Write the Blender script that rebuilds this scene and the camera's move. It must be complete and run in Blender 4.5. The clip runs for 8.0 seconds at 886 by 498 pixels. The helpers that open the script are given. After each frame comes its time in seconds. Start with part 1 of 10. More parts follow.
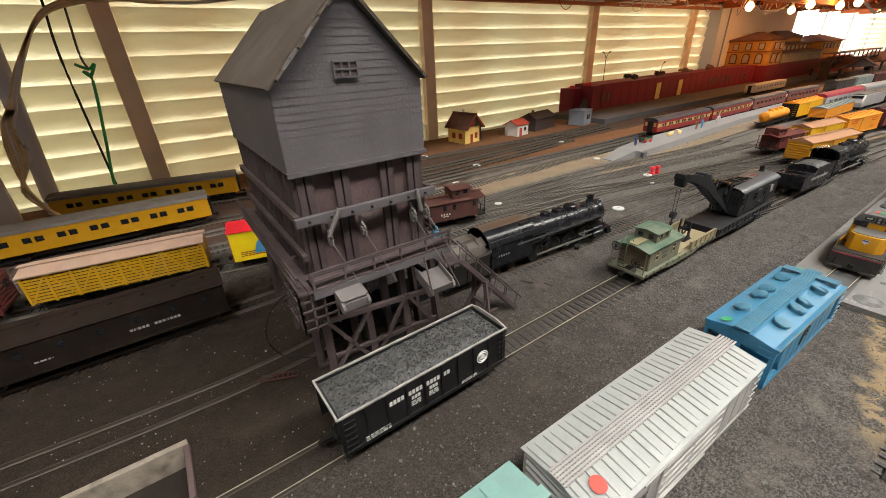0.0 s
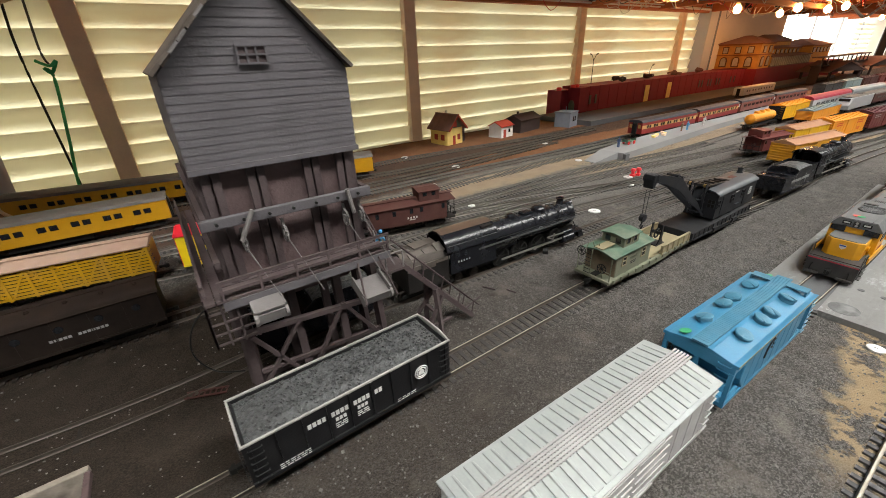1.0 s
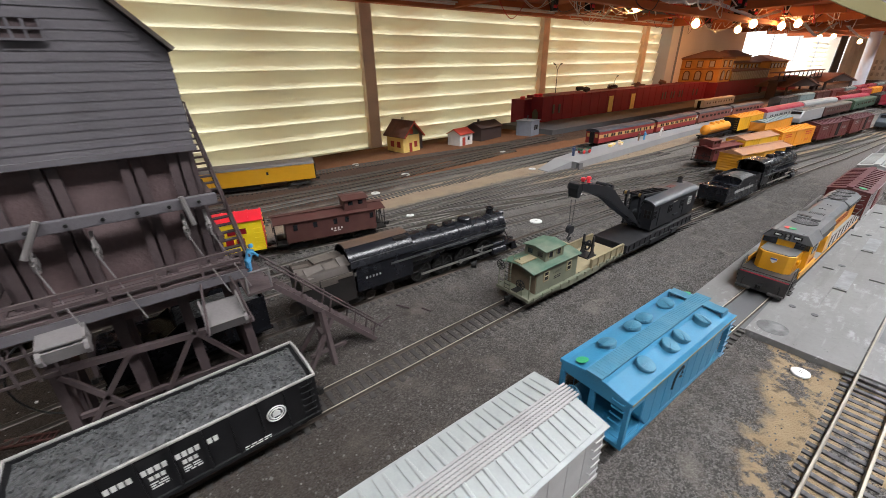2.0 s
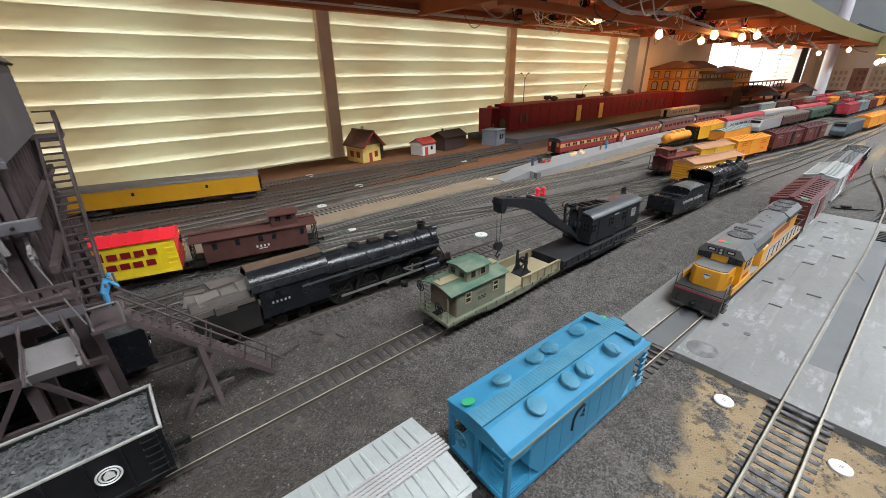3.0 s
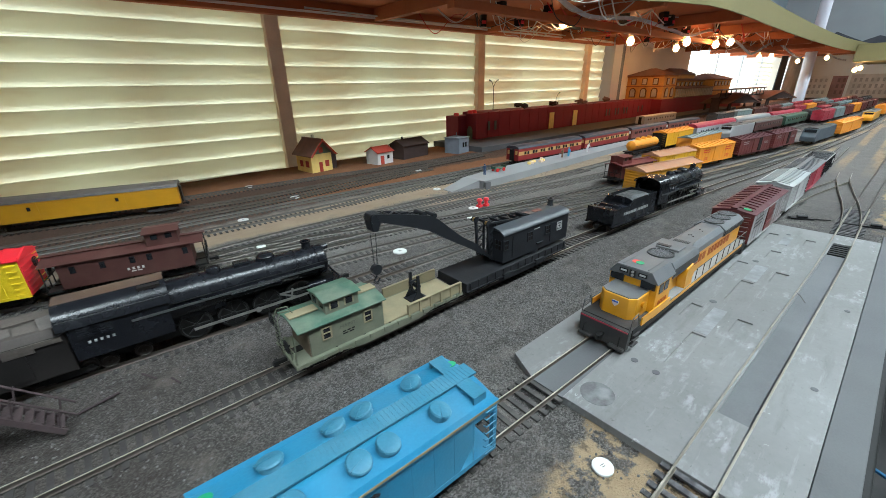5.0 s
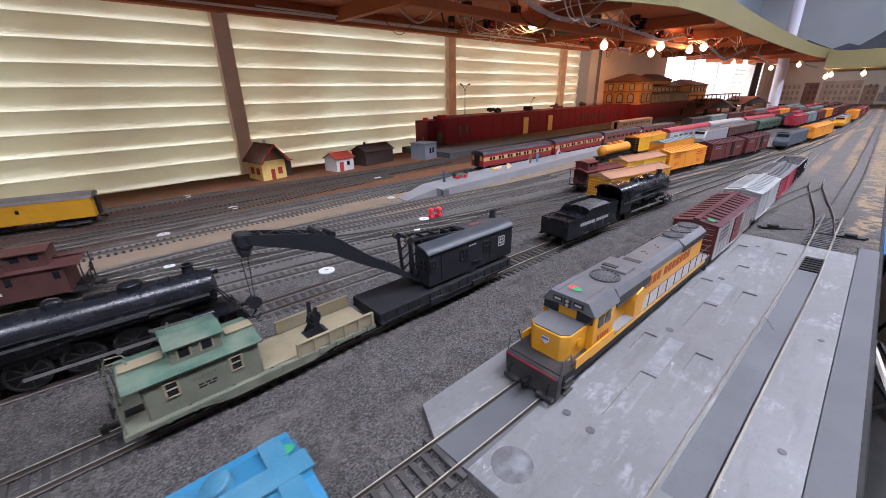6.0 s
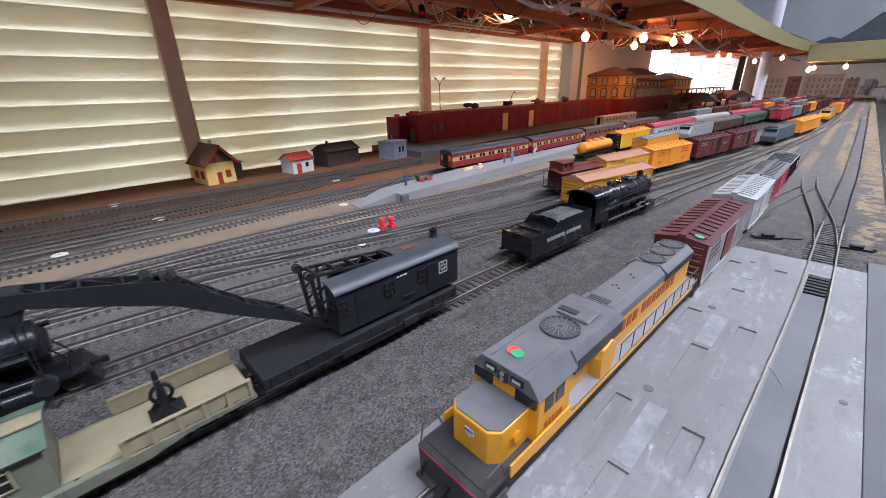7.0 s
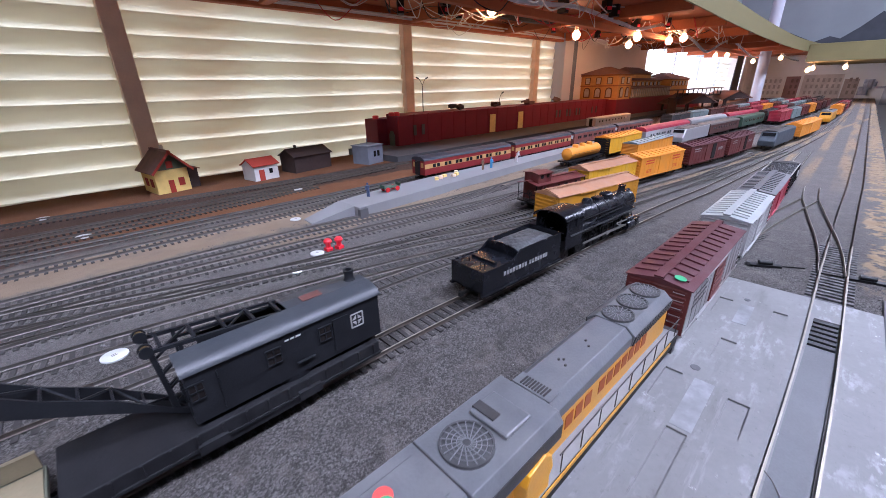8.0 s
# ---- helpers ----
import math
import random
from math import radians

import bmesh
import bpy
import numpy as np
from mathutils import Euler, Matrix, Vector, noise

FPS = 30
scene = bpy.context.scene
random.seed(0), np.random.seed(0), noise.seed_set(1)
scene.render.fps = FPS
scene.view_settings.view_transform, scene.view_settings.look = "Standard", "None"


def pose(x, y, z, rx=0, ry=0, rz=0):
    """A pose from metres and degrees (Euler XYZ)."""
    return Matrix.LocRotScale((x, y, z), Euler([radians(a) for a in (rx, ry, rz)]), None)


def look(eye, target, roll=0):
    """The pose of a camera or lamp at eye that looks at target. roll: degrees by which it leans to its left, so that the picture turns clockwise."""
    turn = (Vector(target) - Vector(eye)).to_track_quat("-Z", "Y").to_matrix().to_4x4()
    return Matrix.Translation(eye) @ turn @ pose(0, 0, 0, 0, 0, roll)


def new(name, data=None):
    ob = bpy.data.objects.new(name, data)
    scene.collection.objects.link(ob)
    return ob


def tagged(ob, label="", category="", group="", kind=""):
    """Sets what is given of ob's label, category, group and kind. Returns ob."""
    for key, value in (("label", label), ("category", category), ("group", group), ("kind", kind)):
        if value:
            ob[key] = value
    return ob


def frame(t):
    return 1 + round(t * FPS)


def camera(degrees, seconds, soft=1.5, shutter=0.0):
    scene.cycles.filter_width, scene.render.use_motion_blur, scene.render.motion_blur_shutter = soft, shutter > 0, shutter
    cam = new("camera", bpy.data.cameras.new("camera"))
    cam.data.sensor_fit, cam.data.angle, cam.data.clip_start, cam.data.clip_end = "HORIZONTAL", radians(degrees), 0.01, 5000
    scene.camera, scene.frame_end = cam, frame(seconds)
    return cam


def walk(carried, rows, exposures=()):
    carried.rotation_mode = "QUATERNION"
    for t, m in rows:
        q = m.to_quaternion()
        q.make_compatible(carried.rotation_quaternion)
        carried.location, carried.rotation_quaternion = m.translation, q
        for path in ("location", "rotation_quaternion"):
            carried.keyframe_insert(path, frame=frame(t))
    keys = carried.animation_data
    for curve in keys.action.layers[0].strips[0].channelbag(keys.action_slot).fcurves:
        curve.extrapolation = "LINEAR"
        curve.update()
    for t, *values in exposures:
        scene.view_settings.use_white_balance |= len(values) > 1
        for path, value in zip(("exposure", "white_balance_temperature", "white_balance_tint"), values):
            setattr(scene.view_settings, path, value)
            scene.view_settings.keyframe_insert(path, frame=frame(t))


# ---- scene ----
cam = camera(97.1, 8.0, soft=0.7, shutter=0.25)
PATH = [
    (0, (0.008, 0.019, 0.198), (1.009, 1.502, -0.694), -2.7),
    (0.5, (0.028, 0.016, 0.196), (1.037, 1.499, -0.69), -2.5),
    (1, (0.047, 0.014, 0.189), (1.067, 1.493, -0.691), -2.4),
    (1.5, (0.078, 0.01, 0.181), (1.135, 1.471, -0.684), -1.8),
    (3, (0.167, -0.011, 0.176), (1.343, 1.391, -0.633), -1.0),
    (3.5, (0.186, -0.016, 0.174), (1.368, 1.382, -0.631), -1.2),
    (4, (0.211, -0.026, 0.172), (1.398, 1.372, -0.627), -1.2),
    (4.5, (0.234, -0.034, 0.17), (1.424, 1.368, -0.617), -1.3),
    (6, (0.334, -0.032, 0.157), (1.594, 1.333, -0.586), -1.1),
    (6.5, (0.374, -0.022, 0.154), (1.649, 1.324, -0.597), -1.4),
    (7, (0.413, -0.011, 0.152), (1.704, 1.314, -0.608), -1.4),
    (7.5, (0.456, -0.007, 0.151), (1.758, 1.305, -0.613), -1.2),
    (8, (0.489, 0.0, 0.155), (1.784, 1.319, -0.611), -1.2),
]
walk(cam, [(t, look(eye, target, roll)) for t, eye, target, roll in PATH],
     exposures=[(0.0, 0.04, 6850, 6), (1.0, 0.05, 6500, 4), (1.5, 0.06, 6250, 13), (2.2, 0.0, 6050, 6), (3.0, 0.03, 5900, 4), (4.0, 0.02, 5750, 3), (4.5, 0.0, 5400, -12), (5.3, 0.0, 5450, 4), (6.0, -0.04, 5450, 18), (7.0, 0.0, 5380, 15), (7.5, 0.0, 5100, 20), (8.0, 0.0, 5100, 22)])

# ---------------------------------------------------------------- world and room light
world = bpy.data.worlds.new("world")
scene.world = world
world.use_nodes = True
world.node_tree.nodes["Background"].inputs[0].default_value = (0.75, 0.82, 0.9, 1)
world.node_tree.nodes["Background"].inputs[1].default_value = 0.12
WINDOW_GLOW = 5.0
ROOM_GLOW = 42.5
BULB_GLOW = 120.0


# ---------------------------------------------------------------- geometry helpers
class Geo:
    """Collects vertices and faces of one mesh."""

    def __init__(self):
        self.v, self.f = [], []

    def add(self, verts, faces):
        n = len(self.v)
        self.v += [tuple(p) for p in verts]
        self.f += [tuple(n + i for i in f) for f in faces]
        return self

    def box(self, x0, x1, y0, y1, z0, z1):
        v = [(x, y, z) for x in (x0, x1) for y in (y0, y1) for z in (z0, z1)]
        return self.add(v, [(0, 1, 3, 2), (4, 6, 7, 5), (0, 4, 5, 1), (2, 3, 7, 6), (0, 2, 6, 4), (1, 5, 7, 3)])

    def slab(self, centre, size, turn=None):
        m = Matrix.Translation(centre) @ (turn.to_4x4() if turn else Matrix())
        a, b, c = [s / 2 for s in size]
        v = [m @ Vector((x, y, z)) for x in (-a, a) for y in (-b, b) for z in (-c, c)]
        return self.add(v, [(0, 1, 3, 2), (4, 6, 7, 5), (0, 4, 5, 1), (2, 3, 7, 6), (0, 2, 6, 4), (1, 5, 7, 3)])

    def beam(self, p, q, w, h=None):
        """A straight square bar from p to q."""
        p, q = Vector(p), Vector(q)
        h = h or w
        d = (q - p)
        rot = d.to_track_quat("X", "Z").to_matrix()
        return self.slab((p + q) / 2, (d.length, w, h), rot)

    def prism(self, pts, a0, a1, axis="x"):
        """The outline pts (u, v) drawn out along an axis: x takes (y, z), y takes (x, z), z takes (x, y)."""
        def put(u, w, a):
            return (a, u, w) if axis == "x" else (u, a, w) if axis == "y" else (u, w, a)
        n = len(pts)
        v = [put(u, w, a0) for u, w in pts] + [put(u, w, a1) for u, w in pts]
        f = [tuple(range(n - 1, -1, -1)), tuple(range(n, 2 * n))]
        f += [(i, (i + 1) % n, n + (i + 1) % n, n + i) for i in range(n)]
        return self.add(v, f)

    def cyl(self, p, q, r0, r1=None, seg=12, caps=True):
        p, q = Vector(p), Vector(q)
        r1 = r0 if r1 is None else r1
        rot = (q - p).to_track_quat("Z", "Y").to_matrix()
        ring = [rot @ Vector((math.cos(t), math.sin(t), 0)) for t in [2 * math.pi * i / seg for i in range(seg)]]
        v = [p + c * r0 for c in ring] + [q + c * r1 for c in ring]
        f = [(i, (i + 1) % seg, seg + (i + 1) % seg, seg + i) for i in range(seg)]
        if caps:
            f += [tuple(range(seg - 1, -1, -1)), tuple(range(seg, 2 * seg))]
        return self.add(v, f)

    def lathe(self, prof, centre=(0, 0, 0), axis="z", seg=16):
        """Turns the outline (radius, height) about an axis."""
        c = Vector(centre)
        v, n = [], len(prof)
        for i in range(seg):
            t = 2 * math.pi * i / seg
            for r, h in prof:
                a, b = r * math.cos(t), r * math.sin(t)
                v.append(c + Vector((a, b, h) if axis == "z" else (h, a, b) if axis == "x" else (a, h, b)))
        f = [(i * n + k, ((i + 1) % seg) * n + k, ((i + 1) % seg) * n + k + 1, i * n + k + 1) for i in range(seg) for k in range(n - 1)]
        return self.add(v, f)

    def tube(self, pts, r, seg=6):
        pts = [Vector(p) for p in pts]
        rings = []
        for i, p in enumerate(pts):
            d = (pts[min(i + 1, len(pts) - 1)] - pts[max(i - 1, 0)])
            rot = d.to_track_quat("Z", "Y").to_matrix()
            rings.append([p + rot @ Vector((r * math.cos(t), r * math.sin(t), 0)) for t in [2 * math.pi * k / seg for k in range(seg)]])
        v = [q for ring in rings for q in ring]
        f = [(i * seg + k, i * seg + (k + 1) % seg, (i + 1) * seg + (k + 1) % seg, (i + 1) * seg + k) for i in range(len(pts) - 1) for k in range(seg)]
        f += [tuple(range(seg - 1, -1, -1)), tuple(range((len(pts) - 1) * seg, len(pts) * seg))]
        return self.add(v, f)

    def mesh(self, name, smooth=False):
        me = bpy.data.meshes.new(name)
        me.from_pydata(self.v, [], self.f)
        bm = bmesh.new()
        bm.from_mesh(me)
        bmesh.ops.recalc_face_normals(bm, faces=bm.faces)
        bm.to_mesh(me)
        bm.free()
        if smooth:
            me.shade_smooth()
            me.set_sharp_from_angle(angle=radians(38))
        return me


def part(name, geo, material, parent=None, label="", bevel=0.0, smooth=False):
    me = geo if isinstance(geo, bpy.types.Mesh) else geo.mesh(name, smooth)
    if not me.materials:
        me.materials.append(material)
    ob = new(name, me)
    if parent:
        ob.parent = parent
    if label:
        tagged(ob, label)
    if bevel:
        b = ob.modifiers.new("worn_edges", "BEVEL")
        b.width, b.segments, b.limit_method, b.angle_limit = bevel, 2, "ANGLE", radians(40)
        b.harden_normals = False
    return ob


def thing(name, x, y, z, turn=0.0, label="", category="", group="", kind=""):
    ob = new(name)
    ob.empty_display_size = 0.01
    ob.matrix_basis = pose(x, y, z, 0, 0, turn)
    return tagged(ob, label, category, group, kind)


def solid(name, geo, material, label, category, kind="", group="", bevel=0.0, smooth=False):
    """A thing that is one mesh."""
    return tagged(part(name, geo, material, None, "", bevel, smooth), label, category, group, kind)


def words(text, size, material, parent, m, name="lettering", squeeze=1.0):
    """Flat raised letters, as a mesh, at the pose m in the parent's frame: x is the reading direction."""
    cu = bpy.data.curves.new(name, "FONT")
    cu.body, cu.size, cu.extrude, cu.align_x, cu.align_y = text, size, 0.00008, "CENTER", "CENTER"
    cu.resolution_u = 2
    tmp = bpy.data.objects.new(name, cu)
    me = bpy.data.meshes.new_from_object(tmp)
    bpy.data.objects.remove(tmp)
    bpy.data.curves.remove(cu)
    me.materials.clear()
    me.materials.append(material)
    ob = new(name, me)
    ob.parent = parent
    ob.matrix_basis = m @ Matrix.Diagonal((squeeze, 1, 1, 1))
    return ob


def block_word(pattern, size, material, parent, m, squeeze=1.0, name="lettering"):
    """A painted name as plain upright blocks at the pose m: X a tall one, x a low one."""
    g, x = Geo(), 0.0
    step = size * 0.72 * squeeze
    for ch in pattern:
        if ch != " ":
            g.box(x, x + step * 0.74, 0, size * (0.7 if ch == "X" else 0.5), -0.00008, 0.00008)
        x += step * (0.6 if ch == " " else 1.0)
    g.v = [(px - x / 2, py - size * 0.35, pz) for px, py, pz in g.v]
    o = part(name, g, material, parent)
    o.matrix_basis = m
    return o


# ---------------------------------------------------------------- materials
def mat(name, col, rough=0.55, metal=0.0, var=0.18, scale=90.0, bump=0.15, grain=900.0, dust=0.0, dust_col=(0.22, 0.2, 0.18), coat=0.0):
    """A surface with two scales of variation, fine relief and a veil of dust in patches."""
    m = bpy.data.materials.new(name)
    m.use_nodes = True
    nt = m.node_tree
    n, link = nt.nodes, nt.links.new
    bsdf = n["Principled BSDF"]
    tc = n.new("ShaderNodeTexCoord")
    big, fine = n.new("ShaderNodeTexNoise"), n.new("ShaderNodeTexNoise")
    big.inputs["Scale"].default_value, big.inputs["Detail"].default_value = scale, 4
    fine.inputs["Scale"].default_value, fine.inputs["Detail"].default_value = grain, 3
    for t in (big, fine):
        link(tc.outputs["Object"], t.inputs["Vector"])
    info = n.new("ShaderNodeObjectInfo")
    lo, hi = [c * (1 - var) for c in col], [min(1, c * (1 + var)) for c in col]
    mix = n.new("ShaderNodeMix")
    mix.data_type = "RGBA"
    mix.inputs["A"].default_value, mix.inputs["B"].default_value = (*lo, 1), (*hi, 1)
    add = n.new("ShaderNodeMath")
    add.operation = "MULTIPLY_ADD"
    link(fine.outputs["Fac"], add.inputs[0])
    add.inputs[1].default_value = 0.5
    ramp = n.new("ShaderNodeMapRange")
    ramp.inputs["From Min"].default_value, ramp.inputs["From Max"].default_value = 0.3, 0.7
    link(big.outputs["Fac"], ramp.inputs["Value"])
    half = n.new("ShaderNodeMath")
    half.operation = "MULTIPLY"
    half.inputs[1].default_value = 0.6
    link(ramp.outputs["Result"], half.inputs[0])
    link(half.outputs[0], add.inputs[2])
    link(add.outputs[0], mix.inputs["Factor"])
    colour = mix.outputs["Result"]
    if dust:
        veil = n.new("ShaderNodeTexNoise")
        veil.inputs["Scale"].default_value, veil.inputs["Detail"].default_value = scale * 0.6, 6
        link(tc.outputs["Object"], veil.inputs["Vector"])
        r2 = n.new("ShaderNodeMapRange")
        r2.inputs["From Min"].default_value, r2.inputs["From Max"].default_value, r2.inputs["To Max"].default_value = 0.45, 0.75, dust
        link(veil.outputs["Fac"], r2.inputs["Value"])
        m2 = n.new("ShaderNodeMix")
        m2.data_type = "RGBA"
        m2.inputs["B"].default_value = (*dust_col, 1)
        link(colour, m2.inputs["A"])
        link(r2.outputs["Result"], m2.inputs["Factor"])
        colour = m2.outputs["Result"]
    link(colour, bsdf.inputs["Base Color"])
    rr = n.new("ShaderNodeMapRange")
    rr.inputs["To Min"].default_value, rr.inputs["To Max"].default_value = max(0.05, rough - 0.12), min(1, rough + 0.12)
    link(big.outputs["Fac"], rr.inputs["Value"])
    link(rr.outputs["Result"], bsdf.inputs["Roughness"])
    bsdf.inputs["Metallic"].default_value = metal
    bsdf.inputs["Specular IOR Level"].default_value = 0.5 if rough < 0.45 else 0.25
    bsdf.inputs["Coat Weight"].default_value = coat
    if bump:
        b = n.new("ShaderNodeBump")
        b.inputs["Strength"].default_value, b.inputs["Distance"].default_value = bump, 0.0006
        link(fine.outputs["Fac"], b.inputs["Height"])
        link(b.outputs["Normal"], bsdf.inputs["Normal"])
    return m


def glow(name, col, strength):
    m = bpy.data.materials.new(name)
    m.use_nodes = True
    n = m.node_tree.nodes
    n.remove(n["Principled BSDF"])
    e = n.new("ShaderNodeEmission")
    e.inputs[0].default_value, e.inputs[1].default_value = (*col, 1), strength
    m.node_tree.links.new(e.outputs[0], n["Material Output"].inputs[0])
    return m


M_BLACK = mat("black_paint", (0.01, 0.01, 0.011), 0.4, var=0.3, dust=0.1, dust_col=(0.06, 0.057, 0.054))
# flat near-black that stands for the shade inside openings
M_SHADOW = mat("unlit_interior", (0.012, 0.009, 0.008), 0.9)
M_LOCO = mat("loco_black_paint", (0.0075, 0.008, 0.0105), 0.25, var=0.3, dust=0.15, dust_col=(0.028, 0.028, 0.029))
M_IRON = mat("dark_iron", (0.012, 0.0118, 0.0115), 0.55, var=0.3, dust=0.3, dust_col=(0.04, 0.036, 0.033))
M_WHEEL = mat("wheel_metal", (0.06, 0.05, 0.045), 0.45, 0.6, dust=0.3)
M_STEEL = mat("bright_steel", (0.55, 0.53, 0.5), 0.32, 0.9, var=0.15)
M_RAIL = mat("nickel_rail", (0.5, 0.465, 0.37), 0.34, 0.5, var=0.3, scale=60, dust=0.3, dust_col=(0.14, 0.12, 0.095))
M_RAIL_DK = mat("grimy_rail", (0.1, 0.085, 0.072), 0.55, 0.5, var=0.3, scale=40, dust=0.5, dust_col=(0.09, 0.07, 0.055))
M_RUST = mat("dull_rail", (0.13, 0.12, 0.108), 0.5, 0.6, var=0.3, scale=40, dust=0.4, dust_col=(0.2, 0.17, 0.15))
M_TIE_SOOT = mat("sooty_sleeper", (0.02, 0.0155, 0.013), 0.85, var=0.4, dust=0.5, dust_col=(0.035, 0.026, 0.02))
M_CRANE = mat("crane_black", (0.0125, 0.0132, 0.0155), 0.46, var=0.3, dust=0.3, dust_col=(0.024, 0.026, 0.029))
for m in (M_LOCO, M_BLACK, M_CRANE):
    m.node_tree.nodes["Principled BSDF"].inputs["Specular IOR Level"].default_value = 0.24
M_LOCO.node_tree.nodes["Principled BSDF"].inputs["Specular IOR Level"].default_value = 0.36
M_IRON.node_tree.nodes["Principled BSDF"].inputs["Specular IOR Level"].default_value = 0.15
M_TIE_DIM = mat("buried_sleeper", (0.042, 0.038, 0.036), 0.85, var=0.4, dust=0.6, dust_col=(0.07, 0.064, 0.06))
M_TIE_GREY = mat("dusty_sleeper", (0.056, 0.052, 0.049), 0.85, var=0.4, dust=0.8, dust_col=(0.085, 0.078, 0.072))
M_TIE_WORN = mat("worn_black_sleeper", (0.05, 0.048, 0.05), 0.6, var=0.4, scale=300, dust=0.8, dust_col=(0.2, 0.195, 0.2))
M_NICKEL = mat("nickel_silver_rail", (0.3, 0.275, 0.23), 0.42, 0.75, var=0.3, scale=80, dust=0.5, dust_col=(0.2, 0.165, 0.12))
M_SILVER = mat("silver_grey_paint", (0.34, 0.36, 0.355), 0.38, 0.15, var=0.15, dust=0.35, dust_col=(0.24, 0.25, 0.24))
M_SILVER_SIDE = mat("silver_side", (0.36, 0.355, 0.35), 0.45, 0.1, var=0.15, dust=0.35, dust_col=(0.24, 0.22, 0.2))
M_WHITE = mat("white_paint", (0.6, 0.585, 0.56), 0.5, var=0.1, dust=0.3, dust_col=(0.4, 0.38, 0.35))
M_BLUE = mat("blue_car_paint", (0.033, 0.17, 0.3), 0.42, var=0.24, scale=40, dust=0.6, dust_col=(0.085, 0.19, 0.26))
M_BLUE_DK = mat("blue_hatch_paint", (0.05, 0.16, 0.24), 0.5, var=0.2, dust=0.3, dust_col=(0.18, 0.3, 0.36))
M_TEAL = mat("pale_teal_paint", (0.19, 0.34, 0.32), 0.45, var=0.1, dust=0.2)
M_UPY = mat("armour_yellow_paint", (0.58, 0.27, 0.006), 0.36, var=0.15, dust=0.3, dust_col=(0.45, 0.25, 0.06))
M_WALKWAY = mat("pale_grey_walkway", (0.2, 0.2, 0.2), 0.5, var=0.12, dust=0.3)
M_UPG = mat("harbour_grey_paint", (0.1, 0.103, 0.108), 0.42, var=0.2, dust=0.5, dust_col=(0.17, 0.165, 0.16))
M_UPDK = mat("dark_grey_paint", (0.033, 0.032, 0.032), 0.5, var=0.25, dust=0.4, dust_col=(0.1, 0.085, 0.075))
M_FAN = mat("fan_grille", (0.075, 0.075, 0.075), 0.45, 0.3, var=0.3)
M_FANBAR = mat("pale_fan_bar", (0.17, 0.17, 0.175), 0.45, var=0.2)
M_RED = mat("red_paint", (0.5, 0.02, 0.02), 0.45, var=0.1)
M_REEFB = mat("reefer_yellow", (0.62, 0.34, 0.012), 0.5, var=0.12, dust=0.2)
M_FARRED = mat("muted_red_paint", (0.28, 0.025, 0.045), 0.5, var=0.2, dust=0.3)
M_CLY = mat("bright_yellow_paint", (0.92, 0.68, 0.015), 0.42, var=0.08, dust=0.1)
M_CLR = mat("bright_red_roof", (0.72, 0.02, 0.035), 0.42, var=0.1, dust=0.12, dust_col=(0.5, 0.1, 0.1))
M_MAROON = mat("box_car_maroon", (0.1, 0.022, 0.02), 0.5, var=0.2, dust=0.3, dust_col=(0.2, 0.12, 0.1))
M_MAROON_RF = mat("maroon_roof", (0.072, 0.02, 0.024), 0.5, var=0.2, dust=0.35, dust_col=(0.115, 0.066, 0.07))
M_FADED = mat("faded_lettering", (0.27, 0.27, 0.26), 0.55, var=0.2, bump=0)
M_CABOOSE = mat("caboose_brown", (0.062, 0.025, 0.021), 0.6, var=0.22, dust=0.4, dust_col=(0.1, 0.055, 0.045))
M_GREEN = mat("faded_green_roof", (0.06, 0.108, 0.075), 0.65, var=0.3, dust=0.8, dust_col=(0.19, 0.2, 0.15))
M_SAGE = mat("sage_grey_paint", (0.125, 0.132, 0.094), 0.6, var=0.2, dust=0.5, dust_col=(0.19, 0.175, 0.13))
M_CREAM = mat("cream_timber", (0.225, 0.195, 0.12), 0.65, var=0.18, dust=0.4, dust_col=(0.29, 0.22, 0.135))
M_CRANE_BASE = mat("crane_base_black", (0.011, 0.011, 0.0125), 0.72, var=0.3, dust=0.3, dust_col=(0.035, 0.034, 0.036))
M_CRANE_RF = mat("crane_roof", (0.036, 0.04, 0.046), 0.42, var=0.3, dust=0.4, dust_col=(0.075, 0.078, 0.08))
M_BRASS = mat("brass", (0.38, 0.26, 0.1), 0.35, 0.9, var=0.15)
M_TOWER = mat("weathered_mauve_timber", (0.054, 0.039, 0.04), 0.8, var=0.35, scale=60, grain=500, bump=0.4, dust=0.5, dust_col=(0.11, 0.088, 0.088))
M_TOWER_DK = mat("brown_bin_boards", (0.085, 0.058, 0.058), 0.8, var=0.35, scale=50, grain=600, bump=0.4, dust=0.45, dust_col=(0.15, 0.115, 0.115))
M_SIDING = mat("slate_grey_siding", (0.082, 0.075, 0.082), 0.75, var=0.18, scale=40, grain=700, bump=0.25, dust=0.25, dust_col=(0.16, 0.155, 0.165))
M_SHINGLE = mat("dark_roof_felt", (0.075, 0.06, 0.05), 0.85, var=0.3, scale=70, grain=500, bump=0.5, dust=0.4, dust_col=(0.16, 0.14, 0.12))
M_CHUTE = mat("pale_grey_chute", (0.135, 0.124, 0.122), 0.65, var=0.2, dust=0.4, dust_col=(0.13, 0.115, 0.11))
M_COAL = mat("coal", (0.06, 0.061, 0.062), 0.45, var=0.85, scale=380, grain=900, bump=1.0)
M_GLASS = mat("dark_window", (0.012, 0.013, 0.015), 0.12, var=0.2, bump=0.0)
M_PASSY = mat("passenger_yellow", (0.43, 0.215, 0.006), 0.42, var=0.1, dust=0.15, dust_col=(0.36, 0.23, 0.07))
